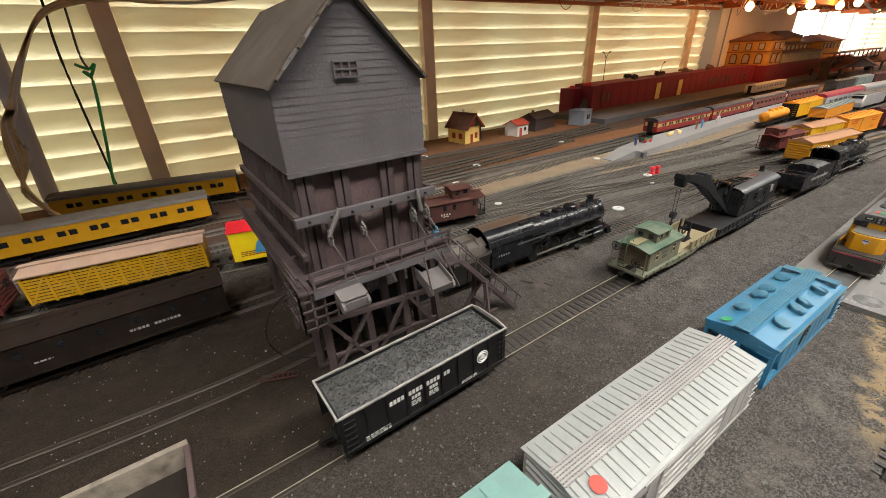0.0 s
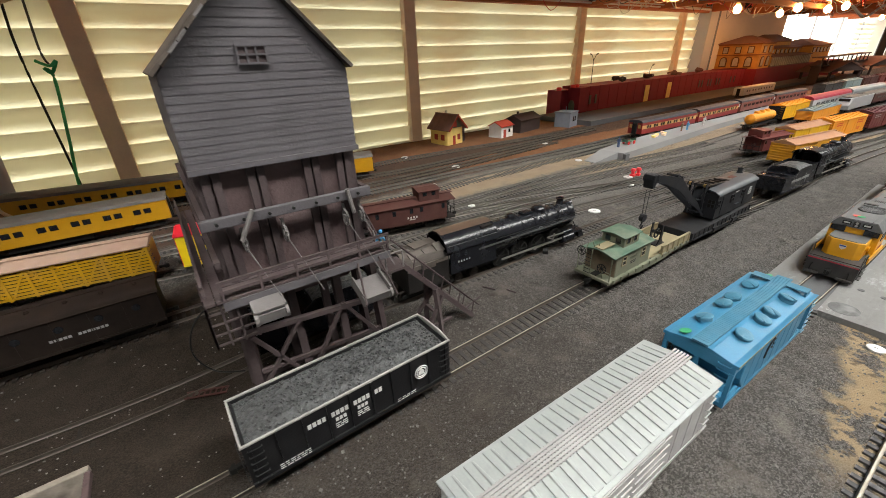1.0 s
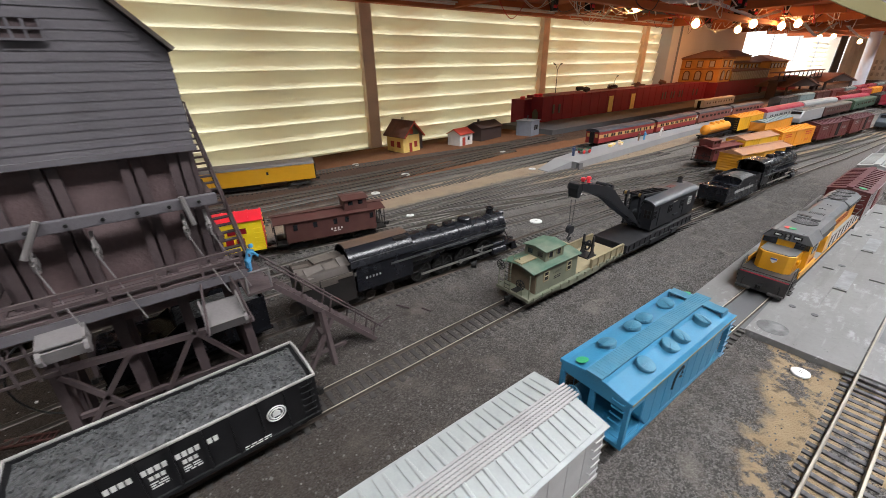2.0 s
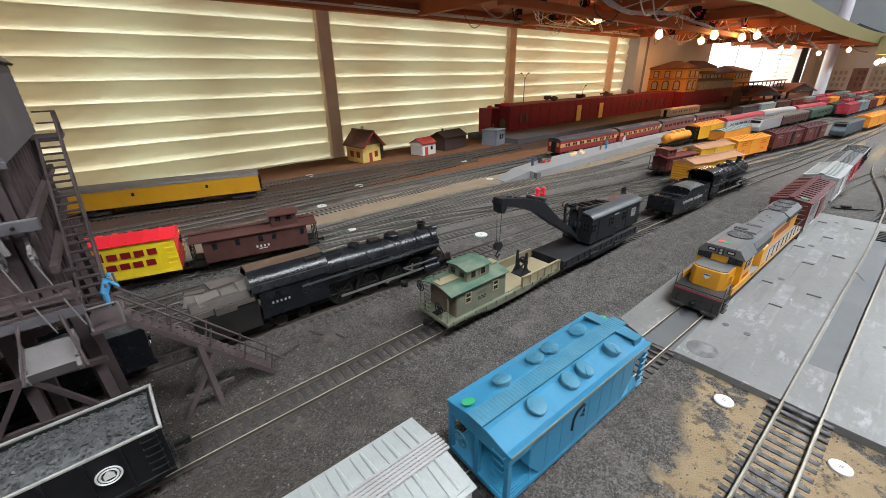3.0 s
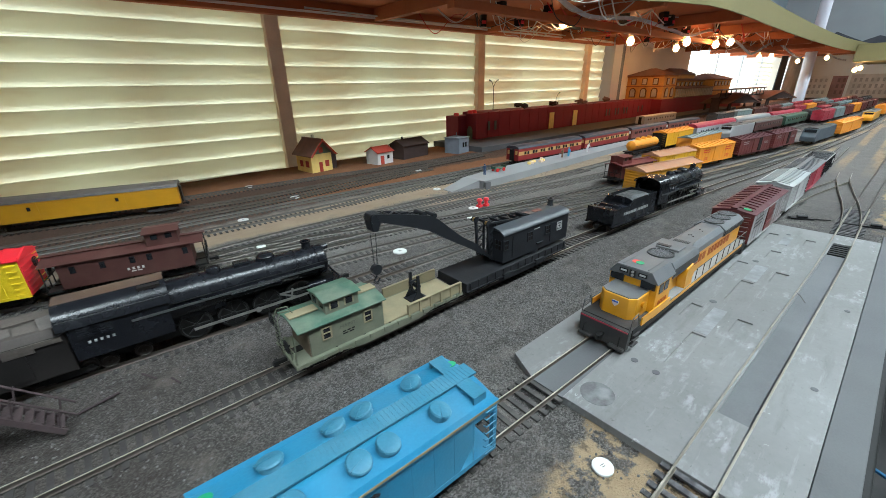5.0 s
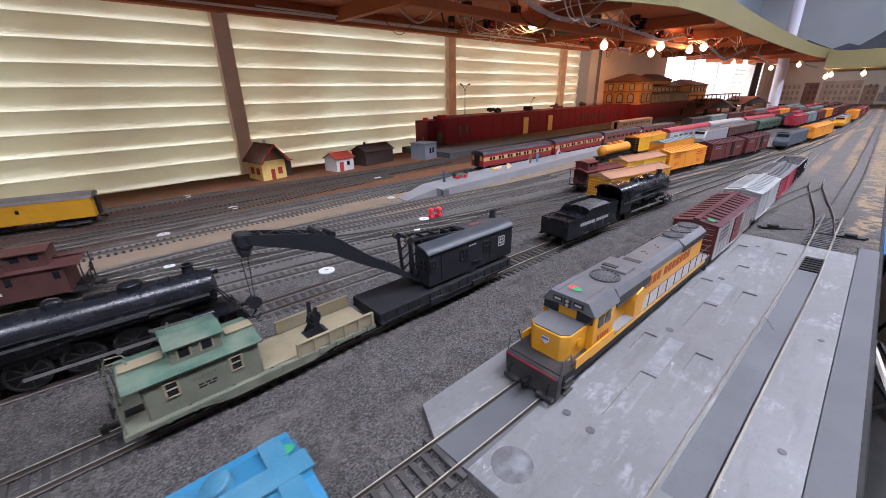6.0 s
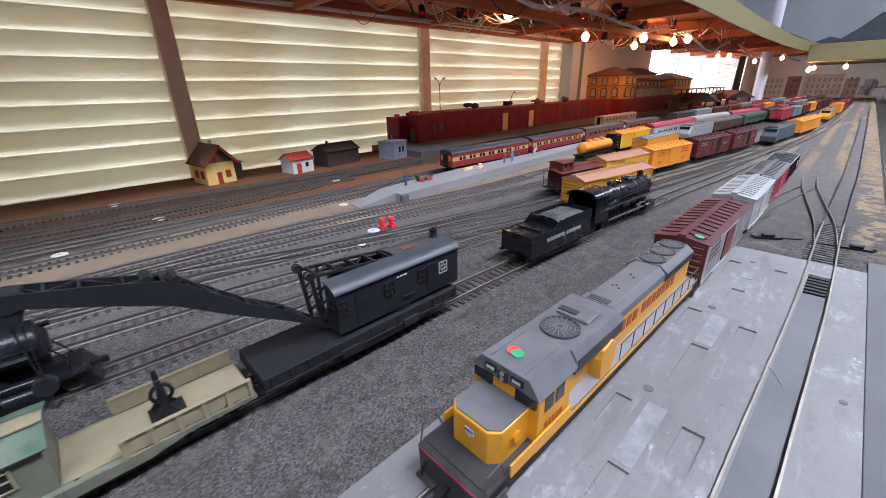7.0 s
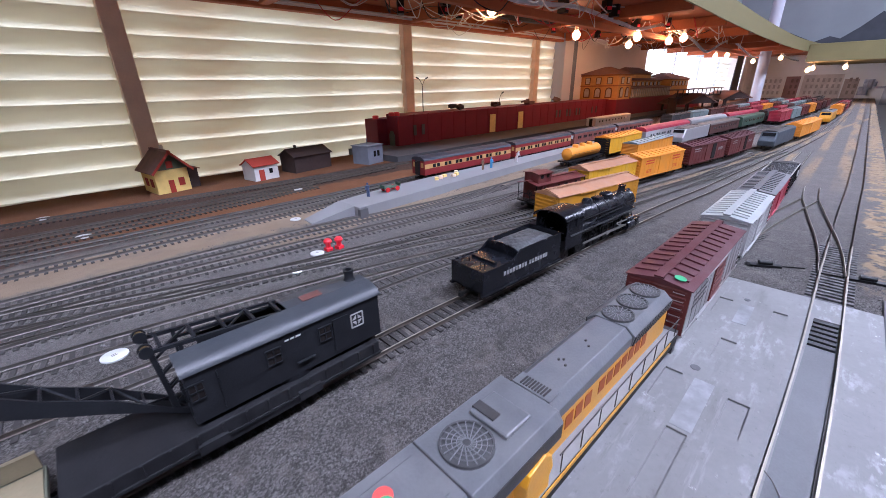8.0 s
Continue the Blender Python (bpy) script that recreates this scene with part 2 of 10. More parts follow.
M_PASSR = mat("passenger_grey_roof", (0.095, 0.083, 0.073), 0.55, var=0.2, dust=0.4, dust_col=(0.15, 0.125, 0.11))
M_STOCK = mat("stock_car_yellow", (0.42, 0.235, 0.01), 0.5, var=0.12, dust=0.2)
M_STOCKRF = mat("dusty_pink_roof", (0.36, 0.24, 0.18), 0.75, var=0.15, dust=0.4, dust_col=(0.42, 0.34, 0.27))
M_HOPBROWN = mat("sooty_brown_car", (0.0115, 0.008, 0.0065), 0.65, var=0.35, dust=0.35, dust_col=(0.034, 0.023, 0.017))
M_HOPBROWN.node_tree.nodes["Principled BSDF"].inputs["Specular IOR Level"].default_value = 0.15
M_HOPROOF = mat("sooty_brown_roof", (0.014, 0.009, 0.007), 0.8, var=0.4, dust=0.5, dust_col=(0.03, 0.018, 0.012))
M_HOPROOF.node_tree.nodes["Principled BSDF"].inputs["Specular IOR Level"].default_value = 0.12
M_ORANGE = mat("reefer_orange", (0.66, 0.255, 0.018), 0.5, var=0.1, dust=0.15)
M_REEFY = mat("reefer_ochre", (0.5, 0.23, 0.012), 0.55, var=0.12, dust=0.2)
M_REEFRF = mat("reefer_brown_roof", (0.34, 0.17, 0.09), 0.7, var=0.15, dust=0.3, dust_col=(0.4, 0.28, 0.2))
M_SLATE_GREY = mat("blue_grey_paint", (0.16, 0.21, 0.21), 0.5, var=0.15, dust=0.3)
M_STREAM = mat("stainless_side", (0.42, 0.43, 0.44), 0.35, 0.5, var=0.12)
M_DKGREEN = mat("pullman_green", (0.035, 0.07, 0.045), 0.5, var=0.2, dust=0.2)
M_PLAT = mat("grey_platform", (0.23, 0.23, 0.235), 0.8, var=0.1, scale=20, dust=0.25)
M_BRICK = mat("red_brick_card", (0.22, 0.021, 0.034), 0.65, var=0.15, scale=30)
M_STATION = mat("ochre_brick", (0.6, 0.31, 0.08), 0.7, var=0.2, scale=30)
M_STATRF = mat("station_roof", (0.2, 0.11, 0.085), 0.7, var=0.2, scale=30)
M_HOUSEY = mat("yellow_render", (0.84, 0.62, 0.2), 0.7, var=0.12)
M_HOUSERF = mat("brown_red_tiles", (0.2, 0.105, 0.085), 0.75, var=0.25, grain=400, bump=0.4)
M_HUTRED = mat("hut_red", (0.36, 0.05, 0.03), 0.65, var=0.12)
M_SHED = mat("dark_brown_shed", (0.06, 0.042, 0.038), 0.8, var=0.2)
M_BLUEGREY = mat("blue_grey_hut", (0.19, 0.21, 0.25), 0.7, var=0.12)
M_TIMBER = mat("raw_timber_post", (0.8, 0.62, 0.44), 0.7, var=0.2, scale=25, grain=300, bump=0.3)
# post timber with the stronger light on the left posts in its colour
M_TIMBER_LIT = mat("brightened_timber_post", (0.9, 0.74, 0.56), 0.7, var=0.12, scale=25, grain=300, bump=0.3)
M_DECK = mat("red_brown_deck", (0.42, 0.13, 0.052), 0.7, var=0.2, scale=12, grain=200, bump=0.2)
M_FASCIA = mat("olive_fascia", (0.22, 0.19, 0.085), 0.65, var=0.12, scale=8, grain=150)
M_WALL = mat("pale_wall", (0.78, 0.72, 0.66), 0.85, var=0.08, scale=6, grain=120)
M_ROOMWALL = mat("room_wall", (0.22, 0.215, 0.21), 0.9, var=0.05, scale=4, grain=100)
M_COLUMN = mat("column_paint", (0.5, 0.52, 0.58), 0.55, var=0.06, scale=10)
M_WIRE = mat("white_wire", (0.6, 0.56, 0.5), 0.5, var=0.1)
M_WIRER = mat("red_wire", (0.45, 0.03, 0.03), 0.5, var=0.1)
M_WIREK = mat("black_wire", (0.015, 0.015, 0.015), 0.5, var=0.1)
M_ROPE = mat("tan_cable", (0.62, 0.45, 0.24), 0.6, var=0.2)
M_HOSE = mat("milky_plastic_hose", (0.62, 0.66, 0.68), 0.25, var=0.1, scale=60)
M_GREENROPE = mat("green_string", (0.06, 0.45, 0.16), 0.6, var=0.15)
M_DISC = mat("white_disc", (0.58, 0.59, 0.57), 0.4, var=0.08)
M_DOTG = mat("green_sticker", (0.05, 0.31, 0.13), 0.5, var=0.05)
M_DOTR = mat("red_sticker", (0.7, 0.08, 0.065), 0.5, var=0.05)
M_LETTER = mat("white_lettering", (0.5, 0.5, 0.48), 0.5, var=0.05, bump=0)
M_LETTERR = mat("red_lettering", (0.26, 0.01, 0.018), 0.5, var=0.05, bump=0)
M_BULB = glow("bulb_glow", (1.0, 0.48, 0.16), BULB_GLOW)


def ground_material():
    """Grey ballast with bare tan and brown patches."""
    m = bpy.data.materials.new("ballast_ground")
    m.use_nodes = True
    nt = m.node_tree
    n, link = nt.nodes, nt.links.new
    bsdf = n["Principled BSDF"]
    tc = n.new("ShaderNodeTexCoord")
    xyz = n.new("ShaderNodeSeparateXYZ")
    link(tc.outputs["Object"], xyz.inputs[0])

    def noise_of(scale, detail=4.0, rough=0.6):
        t = n.new("ShaderNodeTexNoise")
        t.inputs["Scale"].default_value, t.inputs["Detail"].default_value, t.inputs["Roughness"].default_value = scale, detail, rough
        link(tc.outputs["Object"], t.inputs["Vector"])
        return t.outputs["Fac"]

    def calc(op, a, b=None, c=None):
        t = n.new("ShaderNodeMath")
        t.operation = op
        for i, val in enumerate((a, b, c)):
            if val is None:
                continue
            if isinstance(val, (int, float)):
                t.inputs[i].default_value = val
            else:
                link(val, t.inputs[i])
        return t.outputs[0]

    def step(val, a, b, clamp=(0.0, 1.0)):
        t = n.new("ShaderNodeMapRange")
        t.interpolation_type = "SMOOTHSTEP"
        t.inputs["From Min"].default_value, t.inputs["From Max"].default_value = a, b
        t.inputs["To Min"].default_value, t.inputs["To Max"].default_value = clamp
        link(val, t.inputs["Value"])
        return t.outputs["Result"]

    def blend(fac, a, b):
        t = n.new("ShaderNodeMix")
        t.data_type = "RGBA"
        link(fac, t.inputs["Factor"])
        for k, val in (("A", a), ("B", b)):
            if isinstance(val, tuple):
                t.inputs[k].default_value = (*val, 1)
            else:
                link(val, t.inputs[k])
        return t.outputs["Result"]

    stones = n.new("ShaderNodeTexVoronoi")
    stones.inputs["Scale"].default_value = 1250
    link(tc.outputs["Object"], stones.inputs["Vector"])
    tone = n.new("ShaderNodeSeparateColor")
    link(stones.outputs["Color"], tone.inputs[0])
    grit = blend(step(tone.outputs[0], 0.15, 1.0), (0.055, 0.051, 0.048), (0.16, 0.15, 0.142))
    grit = blend(step(noise_of(2100, 2), 0.61, 0.68), grit, (0.3, 0.285, 0.268))
    grit = blend(step(noise_of(800, 5), 0.48, 0.64, (0.0, 0.6)), grit, (0.04, 0.036, 0.034))
    grit = blend(step(noise_of(300, 3), 0.6, 0.7, (0.0, 0.55)), grit, (0.24, 0.225, 0.208))
    grit = blend(step(noise_of(14, 5), 0.4, 0.7, (0.0, 0.4)), grit, (0.08, 0.07, 0.064))
    grit = blend(step(noise_of(45, 6), 0.5, 0.72, (0.0, 0.55)), grit, (0.19, 0.17, 0.148))
    grit = blend(step(noise_of(75, 5), 0.52, 0.7, (0.0, 0.5)), grit, (0.035, 0.03, 0.026))
    wobble_x = calc("MULTIPLY_ADD", calc("SUBTRACT", noise_of(16, 5), 0.5), 0.16, xyz.outputs[0])
    wobble_y = calc("MULTIPLY_ADD", calc("SUBTRACT", noise_of(22, 5), 0.5), 0.05, xyz.outputs[1])
    soot = calc("MULTIPLY", step(wobble_x, 0.17, 0.04), step(wobble_y, 0.155, 0.2))
    soot = calc("MULTIPLY", soot, step(wobble_y, 0.47, 0.4))
    grit = blend(calc("MULTIPLY", soot, 0.96), grit, blend(step(noise_of(70, 6), 0.35, 0.7), (0.011, 0.0075, 0.0055), (0.04, 0.0275, 0.02)))
    # soft shade around the tower put into the colour, gone by x 0.42
    tower_shade = calc("MULTIPLY", step(wobble_x, 0.42, 0.1, (0.0, 0.68)), calc("MULTIPLY", step(wobble_y, 0.05, 0.13), step(wobble_y, 0.4, 0.3)))
    grit = blend(tower_shade, grit, blend(step(noise_of(1300, 4), 0.3, 0.75), (0.014, 0.0105, 0.0082), (0.066, 0.051, 0.041)))
    # mid-yard ground painted brighter, in place of light that falls short there
    paler = calc("MULTIPLY", step(wobble_y, 0.27, 0.36), step(xyz.outputs[0], 0.15, 0.45, (0.0, 0.5)))
    grit = blend(paler, grit, blend(noise_of(200, 4), (0.14, 0.13, 0.122), (0.26, 0.244, 0.226)))
    # brightening with distance put into the ground colour, from x 0.82 on
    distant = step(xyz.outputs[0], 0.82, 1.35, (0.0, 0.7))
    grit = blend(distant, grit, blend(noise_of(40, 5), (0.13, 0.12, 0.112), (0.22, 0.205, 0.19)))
    edge = noise_of(35, 6, 0.65)
    yy = calc("MULTIPLY_ADD", calc("SUBTRACT", edge, 0.5), 0.05, xyz.outputs[1])
    # bare dirt behind the yard, then the stained board next to the windows
    tan = blend(noise_of(25, 5), (0.23, 0.17, 0.115), (0.36, 0.285, 0.2))
    brown = blend(noise_of(18, 5), (0.13, 0.06, 0.032), (0.25, 0.12, 0.058))
    slope = calc("MULTIPLY_ADD", xyz.outputs[0], 0.035, yy)
    left = step(xyz.outputs[0], 0.1, 0.3)
    t1 = calc("MULTIPLY", calc("MULTIPLY", step(slope, 0.465, 0.485), step(slope, 0.56, 0.53)), left)
    col = blend(calc("MULTIPLY", t1, step(noise_of(20, 5), 0.3, 0.5, (0.7, 1.0))), grit, tan)
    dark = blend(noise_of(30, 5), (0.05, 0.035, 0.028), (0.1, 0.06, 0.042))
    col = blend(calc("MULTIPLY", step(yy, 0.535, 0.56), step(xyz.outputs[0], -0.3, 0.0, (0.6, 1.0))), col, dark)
    mid = calc("MULTIPLY", step(slope, 0.588, 0.6), step(slope, 0.668, 0.652))
    col = blend(calc("MULTIPLY", mid, step(xyz.outputs[0], 0.4, 0.55)), col, brown)
    col = blend(step(yy, 0.712, 0.73), col, brown)
    # bare plaster patches by the fascia and far up the yard
    near = calc("MULTIPLY", step(xyz.outputs[0], 0.25, 0.3), step(xyz.outputs[0], 0.44, 0.43))
    near = calc("MULTIPLY", near, step(calc("MULTIPLY_ADD", xyz.outputs[0], -0.17, yy), -0.031, -0.042))
    near = calc("MULTIPLY", near, step(noise_of(34, 8, 0.7), 0.43, 0.49))
    far = calc("MULTIPLY", step(xyz.outputs[0], 0.88, 1.0), step(yy, -0.036, -0.045))
    strip = calc("MULTIPLY", step(yy, 0.394, 0.402), step(yy, 0.436, 0.428))
    strip = calc("MULTIPLY", calc("MULTIPLY", strip, step(xyz.outputs[0], 0.58, 0.66)), step(xyz.outputs[0], 1.35, 1.1))
    col = blend(calc("MULTIPLY", strip, 0.85), col, tan)
    patch = calc("MULTIPLY", far, step(noise_of(38, 6, 0.6), 0.47, 0.52))
    # long bare strips between the far lanes
    long_noise = n.new("ShaderNodeTexNoise")
    long_noise.inputs["Scale"].default_value, long_noise.inputs["Detail"].default_value = 20, 6
    squash = n.new("ShaderNodeMapping")
    squash.inputs["Scale"].default_value = (0.22, 1.6, 1)
    link(tc.outputs["Object"], squash.inputs[0])
    link(squash.outputs[0], long_noise.inputs["Vector"])
    ly = calc("MULTIPLY_ADD", calc("SUBTRACT", edge, 0.5), 0.012, xyz.outputs[1])
    lanes = None
    for lo, hi in ((-0.064, -0.04), (-0.019, 0.0), (0.028, 0.044), (0.073, 0.084), (0.108, 0.118)):
        one = calc("MULTIPLY", step(ly, lo - 0.003, lo + 0.003), step(ly, hi + 0.003, hi - 0.003))
        lanes = one if lanes is None else calc("MAXIMUM", lanes, one)
    lanes = calc("MULTIPLY", lanes, step(xyz.outputs[0], 1.25, 1.55))
    lanes = calc("MULTIPLY", lanes, step(long_noise.outputs["Fac"], 0.38, 0.55, (0.15, 0.85)))
    slant = calc("MULTIPLY_ADD", xyz.outputs[0], 0.135, ly)
    band = calc("MULTIPLY", step(slant, 0.345, 0.352), step(slant, 0.366, 0.359))
    band = calc("MULTIPLY", calc("MULTIPLY", band, step(xyz.outputs[0], 1.05, 1.2)), step(long_noise.outputs["Fac"], 0.35, 0.5))
    patch = calc("MAXIMUM", calc("MAXIMUM", patch, near), calc("MAXIMUM", lanes, calc("MULTIPLY", band, 0.8)))
    plaster = blend(noise_of(60, 5), (0.21, 0.145, 0.08), (0.4, 0.31, 0.2))
    plaster = blend(step(noise_of(110, 6), 0.56, 0.64, (0.0, 0.75)), plaster, (0.1, 0.078, 0.055))
    col = blend(patch, col, plaster)
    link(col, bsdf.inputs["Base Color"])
    bsdf.inputs["Roughness"].default_value = 0.9
    bsdf.inputs["Specular IOR Level"].default_value = 0.12
    bump = n.new("ShaderNodeBump")
    bump.inputs["Strength"].default_value, bump.inputs["Distance"].default_value = 0.9, 0.0012
    height = calc("MULTIPLY_ADD", stones.outputs["Distance"], -0.7, noise_of(1500, 3))
    link(height, bump.inputs["Height"])
    link(bump.outputs["Normal"], bsdf.inputs["Normal"])
    return m


def concrete_material():
    """Painted grey concrete with clouds of dirt, whitish scuffs and dark specks."""
    m = mat("grey_concrete", (0.158, 0.156, 0.152), 0.5, var=0.24, scale=11, grain=300, bump=0.12, dust=0.5, dust_col=(0.24, 0.24, 0.238))
    nt = m.node_tree
    n, link = nt.nodes, nt.links.new
    bsdf = n["Principled BSDF"]
    colour = bsdf.inputs["Base Color"].links[0].from_socket
    tc = n.new("ShaderNodeTexCoord")

    def mask(scale, a, b, top, squash=(1, 1, 1), detail=7, rough=0.65):
        mp, tx, mr = n.new("ShaderNodeMapping"), n.new("ShaderNodeTexNoise"), n.new("ShaderNodeMapRange")
        mp.inputs["Scale"].default_value = squash
        tx.inputs["Scale"].default_value, tx.inputs["Detail"].default_value, tx.inputs["Roughness"].default_value = scale, detail, rough
        mr.inputs["From Min"].default_value, mr.inputs["From Max"].default_value, mr.inputs["To Max"].default_value = a, b, top
        link(tc.outputs["Object"], mp.inputs[0])
        link(mp.outputs[0], tx.inputs["Vector"])
        link(tx.outputs["Fac"], mr.inputs["Value"])
        return mr.outputs["Result"]

    def over(fac, col, colour):
        mx = n.new("ShaderNodeMix")
        mx.data_type = "RGBA"
        mx.inputs["B"].default_value = (*col, 1)
        link(colour, mx.inputs["A"])
        link(fac, mx.inputs["Factor"])
        return mx.outputs["Result"]

    def times(a, b):
        q = n.new("ShaderNodeMath")
        q.operation = "MULTIPLY"
        link(a, q.inputs[0])
        link(b, q.inputs[1])
        return q.outputs[0]
    colour = over(mask(9, 0.45, 0.75, 0.5), (0.12, 0.115, 0.105), colour)
    colour = over(times(mask(24, 0.5, 0.62, 1.0), mask(190, 0.5, 0.6, 0.6, (0.45, 1.2, 1))), (0.31, 0.315, 0.32), colour)
    colour = over(mask(95, 0.66, 0.7, 0.8), (0.4, 0.4, 0.4), colour)
    colour = over(mask(150, 0.68, 0.72, 0.7), (0.06, 0.055, 0.05), colour)
    colour = over(mask(60, 0.56, 0.7, 0.5, (0.25, 1.5, 1)), (0.105, 0.1, 0.093), colour)
    colour = over(mask(400, 0.6, 0.68, 0.35), (0.08, 0.075, 0.07), colour)
    colour = over(mask(80, 0.6, 0.68, 0.4, (0.2, 2.0, 1)), (0.28, 0.28, 0.28), colour)
    link(colour, bsdf.inputs["Base Color"])
    return m


M_GROUND = ground_material()
M_CONC = concrete_material()
M_CONC_DK = mat("dark_concrete", (0.085, 0.086, 0.09), 0.6, var=0.25, scale=20, dust=0.4, dust_col=(0.13, 0.13, 0.13))

# ---------------------------------------------------------------- the layout's ground
X0, X1, Y0, Y1 = -0.7, 5.4, -0.064, 0.885
PIT = (-0.09, -0.032, 0.196, 0.236)


def ground_height(x, y):
    return 0.0012 * (noise.noise(Vector((x * 9, y * 9, 0))) + 0.5 * noise.noise(Vector((x * 40, y * 40, 3)))) - 0.0005


def build_ground():
    xs = sorted(set([X0 + 0.02 * i for i in range(100)] + [1.3 + 0.1 * i for i in range(42)] + [PIT[0], PIT[1], 0.428, 0.868]))
    ys = sorted(set([Y0 + 0.02 * i for i in range(48)] + [PIT[2], PIT[3], Y1]))
    xs = [x for x in xs if X0 <= x <= X1]
    ys = [y for y in ys if Y0 <= y <= Y1]
    g = Geo()
    flat = []
    for x in xs:
        for y in ys:
            on = 0.42 < x < 0.875 and y < 0.1
            flat.append((x, y, -0.003 if on else ground_height(x, y)))
    ny = len(ys)
    faces = []
    for i in range(len(xs) - 1):
        for j in range(ny - 1):
            cx, cy = (xs[i] + xs[i + 1]) / 2, (ys[j] + ys[j + 1]) / 2
            if PIT[0] < cx < PIT[1] and PIT[2] < cy < PIT[3]:
                continue
            if 0.428 < cx < 0.868 and cy < 0.04:
                continue
            faces.append((i * ny + j, (i + 1) * ny + j, (i + 1) * ny + j + 1, i * ny + j + 1))
    g.add(flat, faces)
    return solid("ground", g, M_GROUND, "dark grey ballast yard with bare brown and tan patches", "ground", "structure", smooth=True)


build_ground()
solid("table_edge", Geo().box(X0, X1, Y0 - 0.004, Y0, -0.12, -0.002), M_IRON, "grey painted edge board of the layout table", "fascia", "structure", bevel=0.001)
solid("table_underside", Geo().box(X0, X1, Y0, Y1, -0.05, -0.03), M_TIMBER, "plain wooden layout table board", "table", "structure")

# sunken pit with whitewashed timber rim
M_PITRIM = mat("chipped_whitewash", (0.24, 0.21, 0.175), 0.75, var=0.3, scale=160, dust=0.9, dust_col=(0.06, 0.045, 0.035))
pit = thing("sunken_pit", PIT[0], PIT[2], 0, label="sunken rectangular pit with chipped whitewashed timber rim", category="pit")
pw, pd = PIT[1] - PIT[0], PIT[3] - PIT[2]
part("floor_board", Geo().box(0, pw, 0, pd, -0.016, -0.014), M_TIE_SOOT, pit, "dirt-covered pit floor")
part("rim", Geo().box(0, pw, pd - 0.0025, pd + 0.0015, -0.014, 0.003), M_PITRIM, pit, "chipped white rim", bevel=0.0006)
part("rim", Geo().box(pw - 0.002, pw + 0.001, 0, pd - 0.0025, -0.014, 0.0025), M_TOWER_DK, pit, "bare brown timber rim", bevel=0.0005)
part("rim", Geo().box(0, pw - 0.002, -0.001, 0.0015, -0.014, 0.002), M_PITRIM, pit, bevel=0.0005)

# ---------------------------------------------------------------- tracks
RT = 0.0034  # height of the rail's head


def smooth_line(pts, x):
    """y on a smooth line through the waypoints."""
    if x <= pts[0][0]:
        return pts[0][1]
    for i in range(len(pts) - 1):
        (xa, ya), (xb, yb) = pts[i], pts[i + 1]
        if xa <= x <= xb:
            def grad(k):
                a, b = pts[max(k - 1, 0)], pts[min(k + 1, len(pts) - 1)]
                return (b[1] - a[1]) / (b[0] - a[0])
            h, t = xb - xa, (x - xa) / (xb - xa)
            return ((2 * t**3 - 3 * t**2 + 1) * ya + (t**3 - 2 * t**2 + t) * h * grad(i) + (3 * t**2 - 2 * t**3) * yb + (t**3 - t**2) * h * grad(i + 1))
    return pts[-1][1]


TRACK_A = [(-0.6, 0.078), (0.1, 0.0755), (0.3, 0.0705), (0.48, 0.064), (0.7, 0.059), (1.0, 0.057), (1.3, 0.058), (1.7, 0.06)]
TRACK_P = [(0.25, -0.011), (0.37, -0.0137), (0.48, -0.0155), (0.6, -0.0177), (0.76, -0.0208), (0.94, -0.0208), (1.06, -0.022), (1.2, -0.024), (1.4, -0.027), (2.6, -0.03), (5.3, -0.04)]
TRACK_B = [(-0.6, 0.175), (0.0, 0.179), (0.15, 0.1815), (0.32, 0.182), (0.6, 0.1795), (0.7, 0.1745), (0.78, 0.1695), (0.868, 0.164), (0.95, 0.157), (1.07, 0.146), (1.2, 0.131), (1.6, 0.1), (2.2, 0.06), (3.4, 0.03)]
TRACK_C = [(-0.6, 0.3), (-0.12, 0.273), (0.0, 0.268), (0.1, 0.276), (0.2, 0.2735), (0.25, 0.2705), (0.3, 0.2675), (0.37, 0.264), (0.46, 0.26), (0.68, 0.247), (0.85, 0.222), (1.05, 0.19), (1.3, 0.15), (1.7, 0.1)]
TRACK_D = [(0.1, 0.335), (0.2, 0.332), (0.43, 0.318), (0.65, 0.279), (0.8, 0.239), (0.875, 0.219), (0.94, 0.2055), (1.03, 0.19), (1.1, 0.179), (1.33, 0.157), (1.6, 0.14), (1.81, 0.124), (2.16, 0.093), (3.0, 0.07), (5.3, 0.03)]
TRACK_E = [(-0.6, 0.371), (-0.06, 0.3665), (0.2, 0.369), (0.43, 0.366), (0.65, 0.331), (0.9, 0.283), (1.1, 0.249), (1.22, 0.2275), (1.33, 0.212), (1.5, 0.185), (1.67, 0.163), (1.81, 0.124)]
TRACK_F = [(-0.6, 0.55), (-0.2, 0.493), (-0.06, 0.474), (0.03, 0.458), (0.115, 0.4395), (0.2, 0.417), (0.262, 0.403), (0.32, 0.3915), (0.43, 0.371), (0.5, 0.359)]
TRACK_M = [(0.2, 0.4175), (0.262, 0.4135), (0.32, 0.413), (0.43, 0.4125), (0.65, 0.385), (0.9, 0.345), (1.2, 0.31), (1.6, 0.27), (2.2, 0.2), (3.4, 0.12)]
TRACK_G = [(0.3, 0.432), (0.43, 0.438), (0.65, 0.425), (0.9, 0.39), (1.25, 0.384), (1.43, 0.376), (1.6, 0.368), (2.0, 0.34), (2.6, 0.27), (4.0, 0.16)]
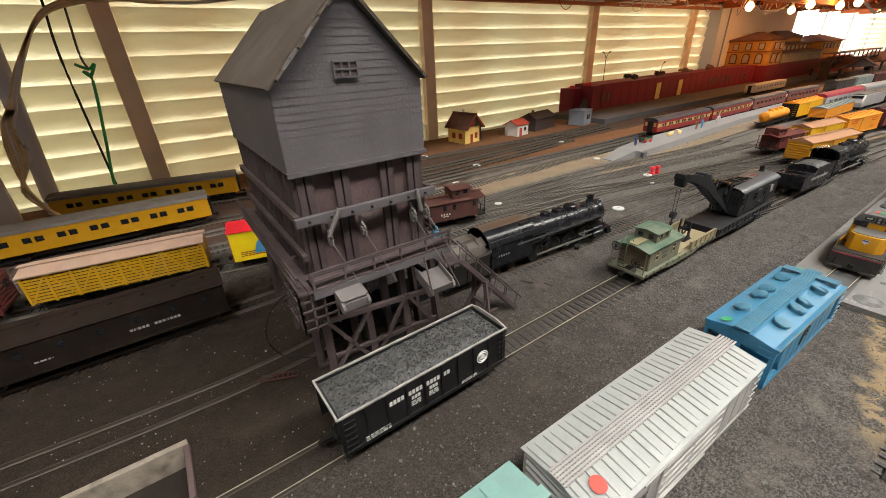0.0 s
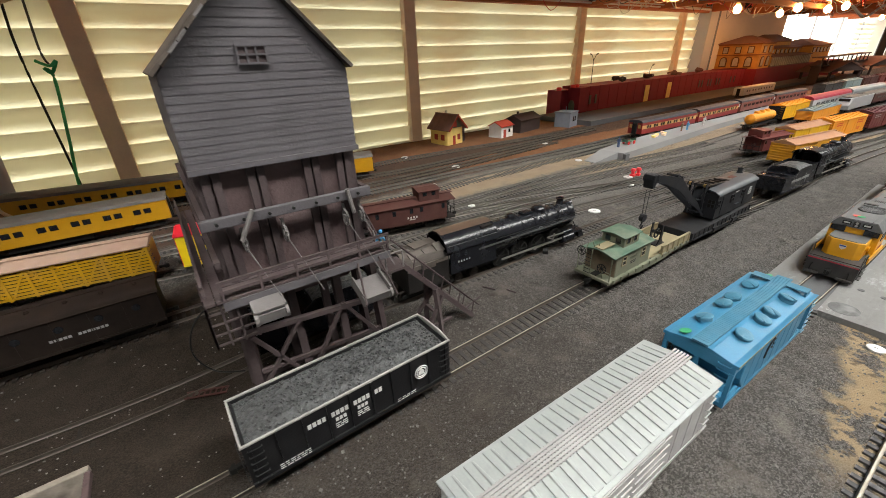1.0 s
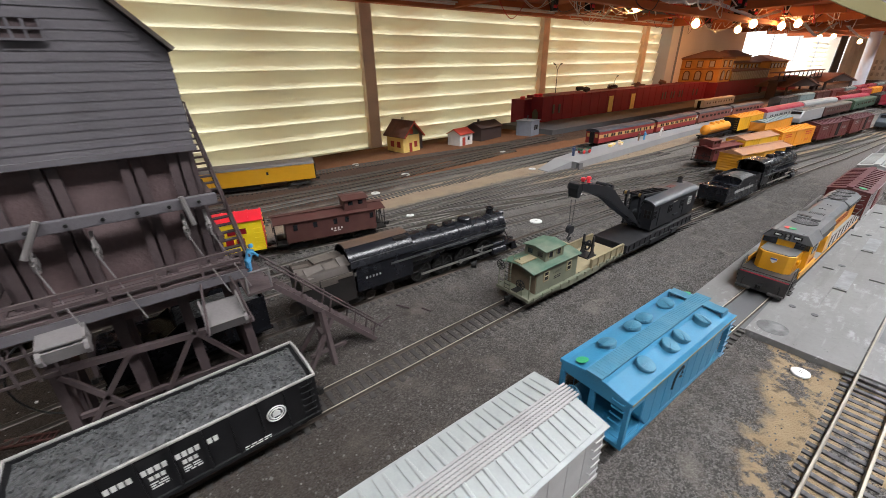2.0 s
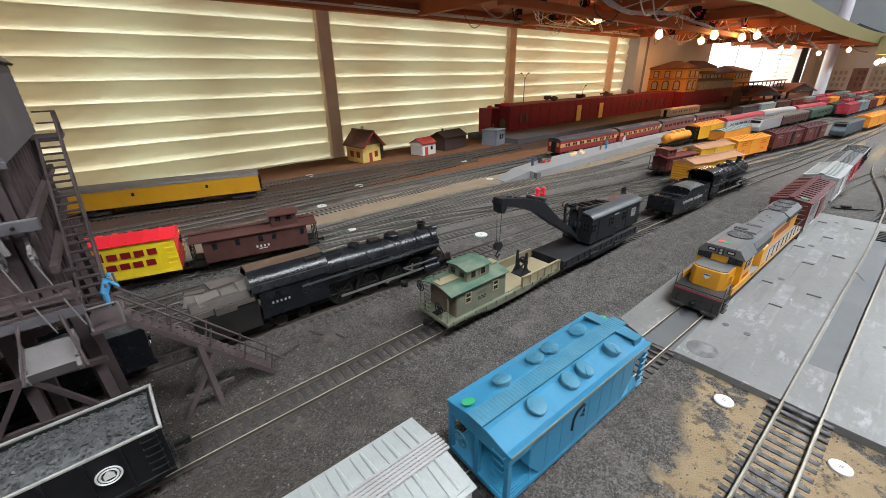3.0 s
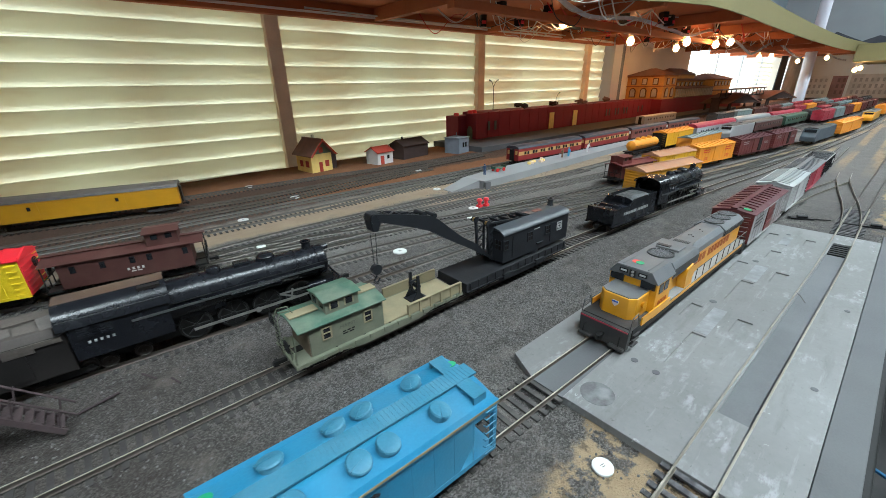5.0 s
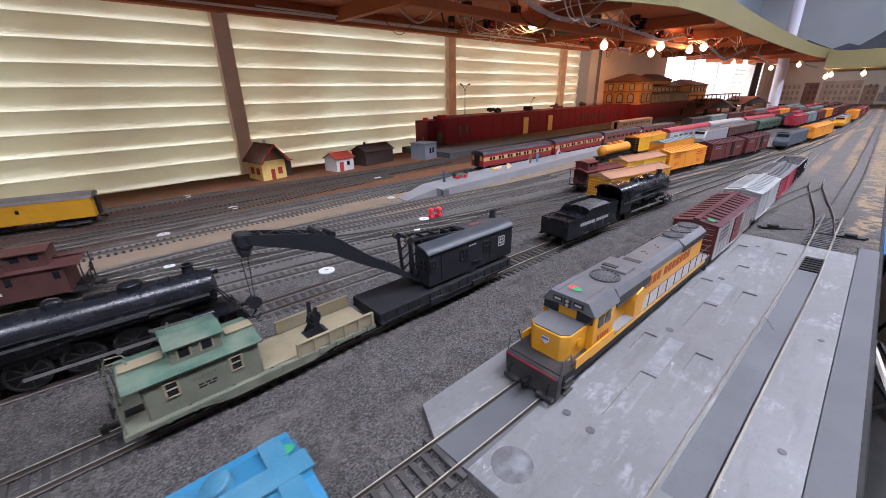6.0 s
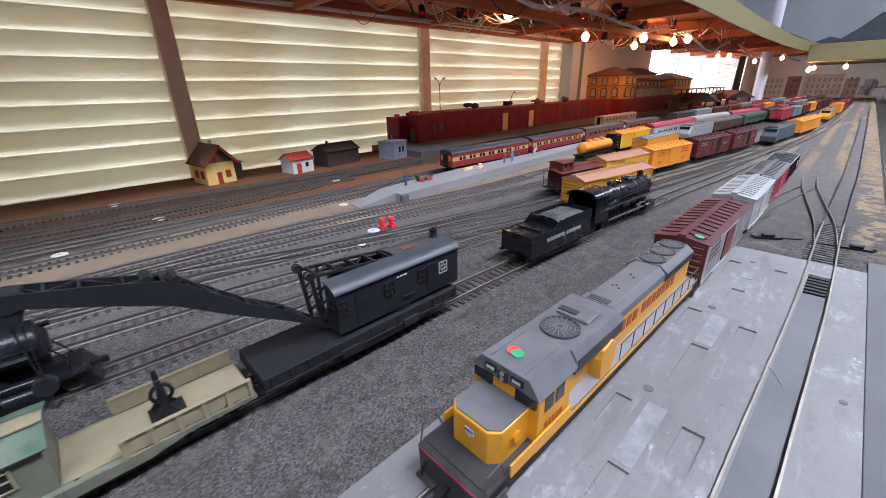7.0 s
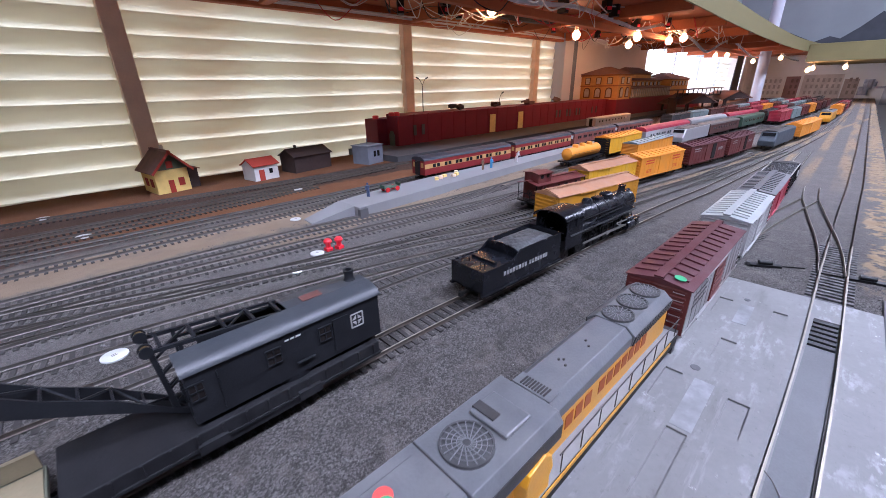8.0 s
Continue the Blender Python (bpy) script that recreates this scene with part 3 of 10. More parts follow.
TRACK_H = [(-0.6, 0.53), (0.0, 0.525), (0.43, 0.512), (0.7, 0.51), (0.92, 0.512), (1.15, 0.505), (1.4, 0.503), (1.7, 0.496), (2.2, 0.462), (3.2, 0.4), (5.2, 0.3)]
TRACK_I = [(-0.6, 0.585), (0.0, 0.578), (0.43, 0.567), (0.75, 0.55), (1.0, 0.546), (1.4, 0.55), (2.0, 0.53), (3.0, 0.45)]
TRACK_J = [(-0.5, 0.8), (-0.1, 0.757), (0.11, 0.712), (0.34, 0.657), (0.43, 0.646), (0.75, 0.655), (1.0, 0.665)]
TRACK_K = [(-0.6, 0.735), (0.0, 0.725), (0.43, 0.727), (0.75, 0.7), (1.05, 0.68)]
TRACK_L = [(-0.6, 0.655), (-0.18, 0.636), (0.03, 0.627), (0.2, 0.615), (0.43, 0.604), (0.8, 0.625)]
BRANCH_1 = [(0.93, -0.0195), (0.98, -0.0165), (1.04, -0.01), (1.1, -0.001), (1.16, 0.0075), (1.22, 0.0155), (1.3, 0.0195)]
BRANCH_3 = [(0.88, 0.0575), (0.97, 0.0525), (1.05, 0.0435), (1.13, 0.0305), (1.21, 0.0165)]
LADDER = [(0.3, 0.43), (0.43, 0.395), (0.6, 0.34), (0.75, 0.295), (0.9, 0.243), (1.06, 0.215), (1.3, 0.175), (1.6, 0.13)]


def on_track(line, x):
    y = smooth_line(line, x)
    slope = (smooth_line(line, x + 0.004) - smooth_line(line, x - 0.004)) / 0.008
    return y, math.degrees(math.atan(slope))


TIE = Geo().box(-0.0014, 0.0014, -0.0138, 0.0138, -0.0006, 0.0008).mesh("sleeper")


def rail_geo(line, x0, x1, side, fat=1.0, head=False):
    g = Geo()
    steps = max(6, int((x1 - x0) / 0.015))
    prof = [(-0.0009, 0.0006), (0.0009, 0.0006), (0.0003, 0.0012), (0.0003, 0.0026), (0.00045, 0.0028), (0.00045, RT), (-0.00045, RT), (-0.00045, 0.0028), (-0.0003, 0.0026), (-0.0003, 0.0012)]
    if head:
        prof = [(-0.00047, RT - 0.00022), (0.00047, RT - 0.00022), (0.0004, RT + 0.00012), (-0.0004, RT + 0.00012)]
    n = len(prof)
    v, f = [], []
    for i in range(steps + 1):
        x = x0 + (x1 - x0) * i / steps
        y, a = on_track(line, x)
        c, s = math.cos(radians(a)), math.sin(radians(a))
        for u, z in prof:
            o = u * fat + side * 0.00855
            v.append((x - s * o, y + c * o, z))
        if i:
            f += [((i - 1) * n + k, (i - 1) * n + (k + 1) % n, i * n + (k + 1) % n, i * n + k) for k in range(n)]
    f += [tuple(range(n)), tuple(range(steps * n, steps * n + n))]
    return g.add(v, f)


def railway(line, x0=None, x1=None, rail=M_RUST, tie=M_TIE_GREY, singles=None, pitch=0.0068, skip=None, fat=0.8, sink=0.0, head=None, label="model railway track of thin metal rails on dark sleepers"):
    """A track: two rails and its sleepers; those in the stretch singles are pieces of their own."""
    x0 = line[0][0] if x0 is None else x0
    x1 = line[-1][0] if x1 is None else x1
    t = thing("railway_track", 0, 0, 0, label=label, category="railway track", group="tracks of the yard", kind="structure")
    for side in (-1, 1):
        web = part("rail", rail_geo(line, x0, x1, side, fat), rail, t)
        if head:
            part("rail_head", rail_geo(line, x0, x1, side, fat, True), head, web, "polished rail head")
    rest = Geo()
    x, rnd = x0 + 0.003, random.Random(int(1000 * line[0][1]) + 7)
    own = TIE.copy()
    own.materials.append(tie)
    while x < min(x1, 1.02):
        if not (skip and skip[0] < x < skip[1]):
            y, a = on_track(line, x)
            a += rnd.uniform(-2, 2)
            if singles and singles[0] < x < singles[1]:
                s = part("sleeper", own, tie, t)
                s.matrix_basis = pose(x, y, rnd.uniform(-0.0003, 0.0) - sink, 0, 0, a)
            else:
                rest.slab((x, y, -sink), (0.0028, 0.0276, 0.0015), Matrix.Rotation(radians(a), 3, "Z"))
        x += pitch
    if rest.v:
        part("sleepers", rest, tie, t)["kind"] = "stuff"
    return t


SHINY = "bright nickel rails on black sleepers of a model track"

# ---------------------------------------------------------------- rolling stock kit (x along the car, rail head at z = 0)
WHEEL = Geo().lathe([(0.0, -0.0012), (0.0052, -0.0012), (0.0052, -0.0006), (0.0046, -0.0005), (0.0045, 0.0013), (0.0038, 0.0014), (0.0034, 0.0008), (0.0012, 0.0009), (0.001, 0.0016), (0.0, 0.0016)], axis="y", seg=16).mesh("wheel", True)
WHEEL.materials.append(M_WHEEL)


def truck(parent, x, material=M_IRON, base=0.02, wheels=2, sideframe=True):
    """A bogie with its side frames, bolster and wheels."""
    g = Geo()
    half = base / 2 + 0.004
    for s in (-1, 1):
        y = s * 0.0112
        g.prism([(-half, 0.0042), (-half + 0.002, 0.0066), (-0.003, 0.0068), (-0.002, 0.0088), (0.002, 0.0088), (0.003, 0.0068), (half - 0.002, 0.0066), (half, 0.0042),
                 (half - 0.003, 0.0034), (0.004, 0.0026), (-0.004, 0.0026), (-half + 0.003, 0.0034)], y - 0.0008, y + 0.0008, "y")
        for k in range(wheels):
            wx = -base / 2 + base * k / (wheels - 1)
            g.cyl((wx, y - s * 0.0008, 0.0046), (wx, y + s * 0.0016, 0.0046), 0.0014, seg=8)
        for k in (-0.0022, 0, 0.0022):
            g.cyl((k, y, 0.0036), (k, y, 0.0066), 0.0008, seg=6)
    g.box(-0.003, 0.003, -0.011, 0.011, 0.0064, 0.0096)
    t = part("truck", g, material, parent)
    t.location = (x, 0, 0)
    for k in range(wheels):
        wx = -base / 2 + base * k / (wheels - 1)
        for s in (-1, 1):
            w = part("wheel", WHEEL, M_WHEEL, t)
            w.matrix_basis = pose(wx, s * 0.0084, 0.0046, 0, 0, 0 if s > 0 else 180)
    return t


def coupler(parent, x, s, material=M_IRON):
    g = Geo().box(min(x, x + s * 0.005), max(x, x + s * 0.005), -0.0012, 0.0012, 0.0068, 0.009)
    g.prism([(x + s * 0.005, -0.002), (x + s * 0.008, -0.0016), (x + s * 0.0085, 0.0002), (x + s * 0.007, 0.0006), (x + s * 0.0065, 0.0022), (x + s * 0.005, 0.002)], 0.0062, 0.0096, "z")
    part("coupler", g, material, parent)


def ladder(parent, x, y, z0, z1, across, material, rungs=6, depth=0.0012, out=1, axis="x"):
    """Rungs standing off a side (axis x: on the long side) or an end (axis y)."""
    d = depth * out
    if axis == "x":
        pts = [(x - across / 2, y, 0), (x - across / 2, y + d, 0), (x + across / 2, y + d, 0), (x + across / 2, y, 0)]
    else:
        pts = [(x, y - across / 2, 0), (x + d, y - across / 2, 0), (x + d, y + across / 2, 0), (x, y + across / 2, 0)]
    rung = Geo().tube(pts, 0.00028, 5).mesh("rung")
    rung.materials.append(material)
    for k in range(rungs):
        o = part("rung", rung, material, parent)
        o.location = (0, 0, z0 + (z1 - z0) * (k + 0.5) / rungs)


def underframe(parent, L, material=M_IRON, W=0.03):
    g = Geo().box(-L / 2 + 0.002, L / 2 - 0.002, -0.003, 0.003, 0.0075, 0.0115)
    for k in range(5):
        x = -L * 0.3 + L * 0.15 * k
        g.box(x - 0.0008, x + 0.0008, -W / 2, W / 2, 0.009, 0.0115)
    g.cyl((-0.018, 0.007, 0.0075), (0.004, 0.007, 0.0075), 0.0028, seg=10)
    g.box(0.01, 0.018, -0.009, -0.005, 0.005, 0.0095)
    part("underframe", g, material, parent)


def brake_wheel(parent, x, y, z, s, material=M_IRON):
    g = Geo()
    ring = [(x, y + 0.004 * math.cos(t), z + 0.004 * math.sin(t)) for t in [2 * math.pi * k / 16 for k in range(17)]]
    g.tube(ring, 0.0004, 5)
    for k in range(4):
        t = math.pi * k / 4
        g.beam((x, y - 0.004 * math.cos(t), z - 0.004 * math.sin(t)), (x, y + 0.004 * math.cos(t), z + 0.004 * math.sin(t)), 0.0005)
    g.cyl((x, y, z), (x - s * 0.002, y, z), 0.0006, seg=6)
    part("brake_wheel", g, material, parent)


def dot(parent, x, y, z, r, material, tilt=0.0, name="sticker"):
    o = part(name, Geo().cyl((0, 0, 0), (0, 0, 0.00025), r, seg=20), material, parent)
    o.matrix_basis = pose(x, y, z, tilt, 0, 0)
    return o


def bars(parent, x0, x1, y, z, h, material, rows=1, gap=0.002, out=-1):
    """Small writing that cannot be read, as plain bars on the long side."""
    g = Geo()
    for r in range(rows):
        x, rnd = x0, random.Random(r + int(x0 * 9999))
        zz = z - r * gap
        while x < x1:
            w = rnd.uniform(0.0012, 0.004)
            g.box(x, min(x + w, x1), min(y, y + out * 0.0001), max(y, y + out * 0.0001), zz, zz + h)
            x += w + 0.0008
    part("lettering", g, material, parent)


def box_car(line, x, L, W, z_eave, z_ridge, m_side, m_roof, label, flip=False, ribs=10, door=0.026, m_end=None, doors=1, run=True, category="box car", m_door=None, wood=False, name="box_car", m_run=None, near=False, mesh_walk=False):
    """An enclosed goods car with ribbed roof, doors, ladders and bogies."""
    y, a = on_track(line, x)
    car = thing(name, x, y, RT, a + (180 if flip else 0), label, category, "goods cars in the yard")
    h0 = 0.0105
    z_eave, z_ridge = z_eave - RT, z_ridge - RT
    part("body", Geo().box(-L / 2, L / 2, -W / 2, W / 2, h0, z_eave), m_side, car, bevel=0.0004)
    side = Geo()
    n = 12
    for s in (-1, 1):
        for k in range(n + 1):
            xx = -L / 2 + 0.001 + (L - 0.002) * k / n
            if abs(xx) < door / 2 + 0.002:
                continue
            w = 0.00035 if wood else 0.0005
            side.box(xx - w, xx + w, s * W / 2 - 0.0002, s * W / 2 + 0.0004, h0, z_eave - 0.0008)
        side.box(-L / 2, L / 2, s * (W / 2) - 0.0003, s * (W / 2 + 0.0007), h0 - 0.0012, h0 + 0.0012)
    part("side_ribs", side, m_side, car)["kind"] = "stuff"
    ends = Geo()
    for s in (-1, 1):
        for k in range(7):
            z = h0 + 0.003 + (z_eave - h0 - 0.005) * k / 6
            ends.prism([(s * L / 2, z - 0.0012), (s * (L / 2 + 0.0009), z), (s * L / 2, z + 0.0012)], -W / 2 + 0.002, W / 2 - 0.002, "y")
    part("end_ribs", ends, m_end or m_side, car)["kind"] = "stuff"
    if m_end:
        for s in (-1, 1):
            part("end_wall", Geo().box(*sorted((s * L / 2, s * (L / 2 + 0.0004))), -W / 2, W / 2, h0, z_eave - 0.0007), m_end, car)
    o = 0.0012
    roof = Geo().prism([(-W / 2 - o, z_eave - 0.0006), (-W / 2 - o, z_eave), (0, z_ridge), (W / 2 + o, z_eave), (W / 2 + o, z_eave - 0.0006)], -L / 2 - o, L / 2 + o)
    part("roof", roof, m_roof, car, bevel=0.0002)
    ang = math.atan2(z_ridge - z_eave, W / 2)
    rib = Geo().add([(-0.0012, -W / 4 + 0.003, 0), (0.0012, -W / 4 + 0.003, 0), (0.0007, W / 4 - 0.0015, 0), (-0.0007, W / 4 - 0.0015, 0), (-0.0006, -W / 4 + 0.003, 0.001), (0.0006, -W / 4 + 0.003, 0.001), (0.0003, W / 4 - 0.0015, 0.0004), (-0.0003, W / 4 - 0.0015, 0.0004)], [(0, 3, 2, 1), (4, 5, 6, 7), (0, 1, 5, 4), (1, 2, 6, 5), (2, 3, 7, 6), (3, 0, 4, 7)]).mesh("roof_rib")
    rib.materials.append(m_roof)
    pitch = L / ribs
    pan = Geo().box(-pitch / 2 + 0.0008, pitch / 2 - 0.0008, -W / 4 + 0.0042, W / 4 - 0.0006, -0.0004, 0.0009).mesh("roof_pan")
    bar = Geo().box(-pitch * 0.24, pitch * 0.24, -W / 4 + 0.004, W / 4 - 0.0012, -0.0004, 0.0011).mesh("roof_rib")
    for me in (pan, bar):
        me.materials.append(m_roof)
    rest = Geo()
    for k in range(ribs + 1):
        xx = -L / 2 + L * k / ribs
        for s in (-1, 1):
            if near and mesh_walk:
                if k < ribs:
                    lay = pose(xx + L / ribs / 2, s * W / 4, (z_eave + z_ridge) / 2, -s * math.degrees(ang), 0, 0) @ pose(0, 0, 0, 0, 0, 180 if s < 0 else 0)
                    part("roof_pan", pan, m_roof, car).matrix_basis = lay
                    part("roof_rib", rib, m_roof, car).matrix_basis = lay @ pose(0, 0, 0.0008)
            elif near:
                if 0 < k < ribs:
                    part("roof_rib", bar, m_roof, car).matrix_basis = pose(xx, s * W / 4, (z_eave + z_ridge) / 2, -s * math.degrees(ang), 0, 0)
            else:
                rest.slab((xx, s * W / 4, (z_eave + z_ridge) / 2 + 0.0003), (0.0012, W / 2 - 0.004, 0.0012), Matrix.Rotation(-s * ang, 3, "X"))
    if rest.v:
        part("roof_ribs", rest, m_roof, car)["kind"] = "stuff"
    if run:
        walkway = Geo()
        rows = 6 if mesh_walk else 1 if near else 3
        wide = 0.0046 if mesh_walk else 0.0042 if near else 0.0028
        for j in range(rows):
            yy = -wide + (j + 0.5) * 2 * wide / rows
            walkway.box(-L / 2 - 0.002, L / 2 + 0.002, yy - wide * 0.6 / rows, yy + wide * 0.6 / rows, z_ridge + 0.0008, z_ridge + 0.0014)
        if mesh_walk:
            for k in range(int(L / 0.0018)):
                xx = -L / 2 - 0.001 + 0.0018 * k
                walkway.box(xx, xx + 0.0007, -wide, wide, z_ridge + 0.0007, z_ridge + 0.0013)
        for k in range(ribs + 1):
            xx = -L / 2 + L * k / ribs
            walkway.box(xx - 0.0004, xx + 0.0004, -0.0028, 0.0028, z_ridge - 0.0004, z_ridge + 0.0008)
        part("running_board", walkway, m_run or m_roof, car)
    if door:
        for s in (-1, 1):
            for q in range(doors):
                dx = (q - (doors - 1) / 2) * door
                g = Geo().box(dx - door / 2, dx + door / 2, *sorted((s * W / 2, s * (W / 2 + 0.0009))), h0 + 0.0008, z_eave - 0.0018)
                leaf = part("door", g, m_door or m_side, car)
                for k in range(5 if near else 0):
                    z = h0 + 0.003 + (z_eave - h0 - 0.007) * k / 4
                    part("door_rib", Geo().box(dx - door / 2 + 0.001, dx + door / 2 - 0.001, *sorted((s * (W / 2 + 0.0009), s * (W / 2 + 0.0014))), z - 0.0003, z + 0.0003), m_door or m_side, leaf)
            g = Geo().box(-door * 1.6, door * 0.7, *sorted((s * W / 2, s * (W / 2 + 0.0016))), z_eave - 0.0018, z_eave - 0.0008)
            part("door_track", g, m_side, car)
            g = Geo().box(-door * 1.6, door * 0.7, *sorted((s * W / 2, s * (W / 2 + 0.0016))), h0 - 0.0004, h0 + 0.0006)
            part("door_track", g, m_side, car)
    for sx in (-1, 1):
        ladder(car, sx * (L / 2 - 0.005), sx * -W / 2, h0, z_eave - 0.001, 0.006, m_side, out=-sx)
        ladder(car, sx * L / 2, sx * (W / 2 - 0.006), h0, z_eave - 0.001, 0.006, m_side, out=sx, axis="y")
        coupler(car, sx * L / 2, sx)
        truck(car, sx * (L / 2 - 0.019))
    brake_wheel(car, L / 2 + 0.0022, 0.004, z_eave - 0.009, 1)
    underframe(car, L)
    return car

# ---------------------------------------------------------------- the cars on the near track
# car blue darkened to carry the shade inside the end openings
M_BLUE_SHADED = mat("shaded_blue_sheet", (0.025, 0.07, 0.1), 0.6, var=0.3, dust=0.5, dust_col=(0.03, 0.035, 0.04))


def covered_hopper(line, x, L=0.111, W=0.037):
    y, a = on_track(line, x)
    car = thing("covered_hopper", x, y, RT, a, "faded sky blue covered hopper car with round roof hatches", "hopper car", "goods cars in the yard")
    ze, zr, h0 = 0.0388, 0.0423, 0.011
    part("body", Geo().prism([(-L / 2 + 0.013, ze), (-L / 2 + 0.013, ze - 0.016), (-L / 2 + 0.022, h0), (L / 2 - 0.022, h0), (L / 2 - 0.013, ze - 0.016), (L / 2 - 0.013, ze)], -W / 2, W / 2, "y"), M_BLUE, car, bevel=0.0004)
    part("slope_sheet", Geo().prism([(-L / 2 + 0.0115, ze - 0.006), (-L / 2 + 0.024, h0), (L / 2 - 0.024, h0), (L / 2 - 0.0115, ze - 0.006)], -W / 2 + 0.002, W / 2 - 0.002, "y"), M_BLUE_SHADED, car)
    part("upper_body", Geo().box(-L / 2, L / 2, -W / 2, W / 2, ze - 0.006, ze + 0.0004), M_BLUE, car, bevel=0.0004)
    for s in (-1, 1):
        end = Geo()
        for q in (-1, 1):
            end.box(*sorted((s * (L / 2 - 0.0022), s * L / 2)), q * W / 2 - (0.0022 if q > 0 else 0), q * W / 2 + (0.0022 if q < 0 else 0), h0, ze - 0.006)
        end.box(*sorted((s * (L / 2 - 0.0022), s * L / 2)), -0.0012, 0.0012, h0, ze - 0.006)
        end.box(*sorted((s * (L / 2 - 0.024), s * (L / 2))), -W / 2, W / 2, h0 - 0.0015, h0 + 0.001)
        part("end_frame", end, M_BLUE, car)
        ladder(car, s * L / 2, s * (W / 2 - 0.005), h0, ze, 0.006, M_BLUE, out=s, axis="y", rungs=7)
    for k in range(3):
        part("end_rail", Geo().box(-L / 2 + 0.001, -L / 2 + 0.013, -W / 2, -W / 2 + 0.0008, h0 + 0.0022 * k + 0.002, h0 + 0.0022 * k + 0.0028), M_BLUE, car)
    ladder(car, L / 2 - 0.005, W / 2, h0, ze, 0.006, M_BLUE, out=1, rungs=7)
    ladder(car, L / 2 - 0.005, -W / 2, h0, ze, 0.006, M_BLUE, out=-1, rungs=7)
    side = Geo()
    for s in (-1, 1):
        for k in range(9):
            xx = -L / 2 + 0.014 + (L - 0.028) * k / 8
            side.box(xx - 0.0003, xx + 0.0003, *sorted((s * W / 2, s * (W / 2 + 0.00012))), h0, ze - 0.001)
        side.box(-L / 2, L / 2, *sorted((s * (W / 2 - 0.0006), s * (W / 2 + 0.0009))), ze - 0.0016, ze + 0.0004)
        side.box(-L / 2, L / 2, *sorted((s * (W / 2 - 0.0006), s * (W / 2 + 0.0002))), h0 - 0.001, h0 + 0.0015)
    part("side_ribs", side, M_BLUE, car)
    part("roof", Geo().prism([(-W / 2, ze), (-0.006, zr - 0.0008), (0.006, zr - 0.0008), (W / 2, ze)], -L / 2, L / 2), M_BLUE, car, bevel=0.0003)
    walk_g = Geo().box(-L / 2 - 0.001, L / 2 + 0.001, -0.0042, 0.0042, zr + 0.0002, zr + 0.001)
    for s in (1,):
        walk_g.box(*sorted((s * (L / 2 - 0.011), s * (L / 2 - 0.004))), -W / 2 + 0.003, W / 2 - 0.003, zr + 0.0002, zr + 0.0009)
        for q in (-1, 1):
            walk_g.box(*sorted((s * (L / 2 - 0.011), s * (L / 2 - 0.004))), q * (W / 2 - 0.0035) - 0.0005, q * (W / 2 - 0.0035) + 0.0005, ze, zr + 0.0004)
    for k in range(56):
        xx = -L / 2 + 0.002 + (L - 0.004) * k / 55
        walk_g.box(xx - 0.0003, xx + 0.0003, -0.0042, 0.0042, zr + 0.001, zr + 0.00112)
    part("running_board", walk_g, M_BLUE_DK, car)
    hatch = Geo().lathe([(0.0, 0.0016), (0.0024, 0.0015), (0.0044, 0.0011), (0.0048, 0.0005), (0.0048, 0.0), (0.0043, -0.0001), (0.0043, -0.0026)], seg=22)
    hatch.box(-0.0052, 0.001, -0.0004, 0.0004, 0.0011, 0.00175)
    hm = hatch.mesh("hatch")
    for k in range(4):
        for s in (-1, 1):
            xx = (-0.0298, -0.006, 0.006, 0.0305)[k]
            o = part("hatch", hm, M_BLUE_DK, car, "round roof hatch with a lid")
            o.matrix_basis = pose(xx, s * 0.0103, ze + 0.0033, -s * 17.5, 0, 20 * k)
    bay = Geo()
    for k in range(2):
        cx = -0.022 + 0.044 * k
        bay.prism([(cx - 0.02, h0), (cx + 0.02, h0), (cx + 0.006, 0.003), (cx - 0.006, 0.003)], -W / 2 + 0.004, W / 2 - 0.004, "y")
    part("outlet_bay", bay, M_IRON, car, "sooty outlet bay")
    swirl = Geo()
    wy = -W / 2 + 0.0004
    swirl.tube([(sx, wy, sz) for sx, sz in ((-0.0125, 0.0225), (-0.0122, 0.0292), (-0.0102, 0.0322), (-0.0052, 0.0334), (-0.004, 0.0325), (-0.0042, 0.0288), (-0.0062, 0.0272), (-0.004, 0.0262))], 0.0011, 6)
    part("emblem", swirl, M_BLACK, car)
    part("seam", Geo().box(-L / 2, L / 2, -W / 2 - 0.0011, -W / 2 - 0.0009, ze - 0.0008, ze + 0.0003), M_CREAM, car, "worn pale seam")
    dot(car, 0.0515, 0.0085, ze + 0.0035, 0.003, M_DOTG, -17)
    dot(car, -0.0508, 0.0102, ze + 0.003, 0.003, M_DOTG, -17)
    for s in (-1, 1):
        truck(car, s * (L / 2 - 0.018))
        coupler(car, s * L / 2, s)
    brake_wheel(car, -L / 2 - 0.002, 0.008, 0.026, -1, M_BLUE_DK)
    return car


M_RIM = mat("scuffed_pale_rim", (0.29, 0.28, 0.265), 0.55, var=0.3, dust=0.6, dust_col=(0.17, 0.165, 0.155))


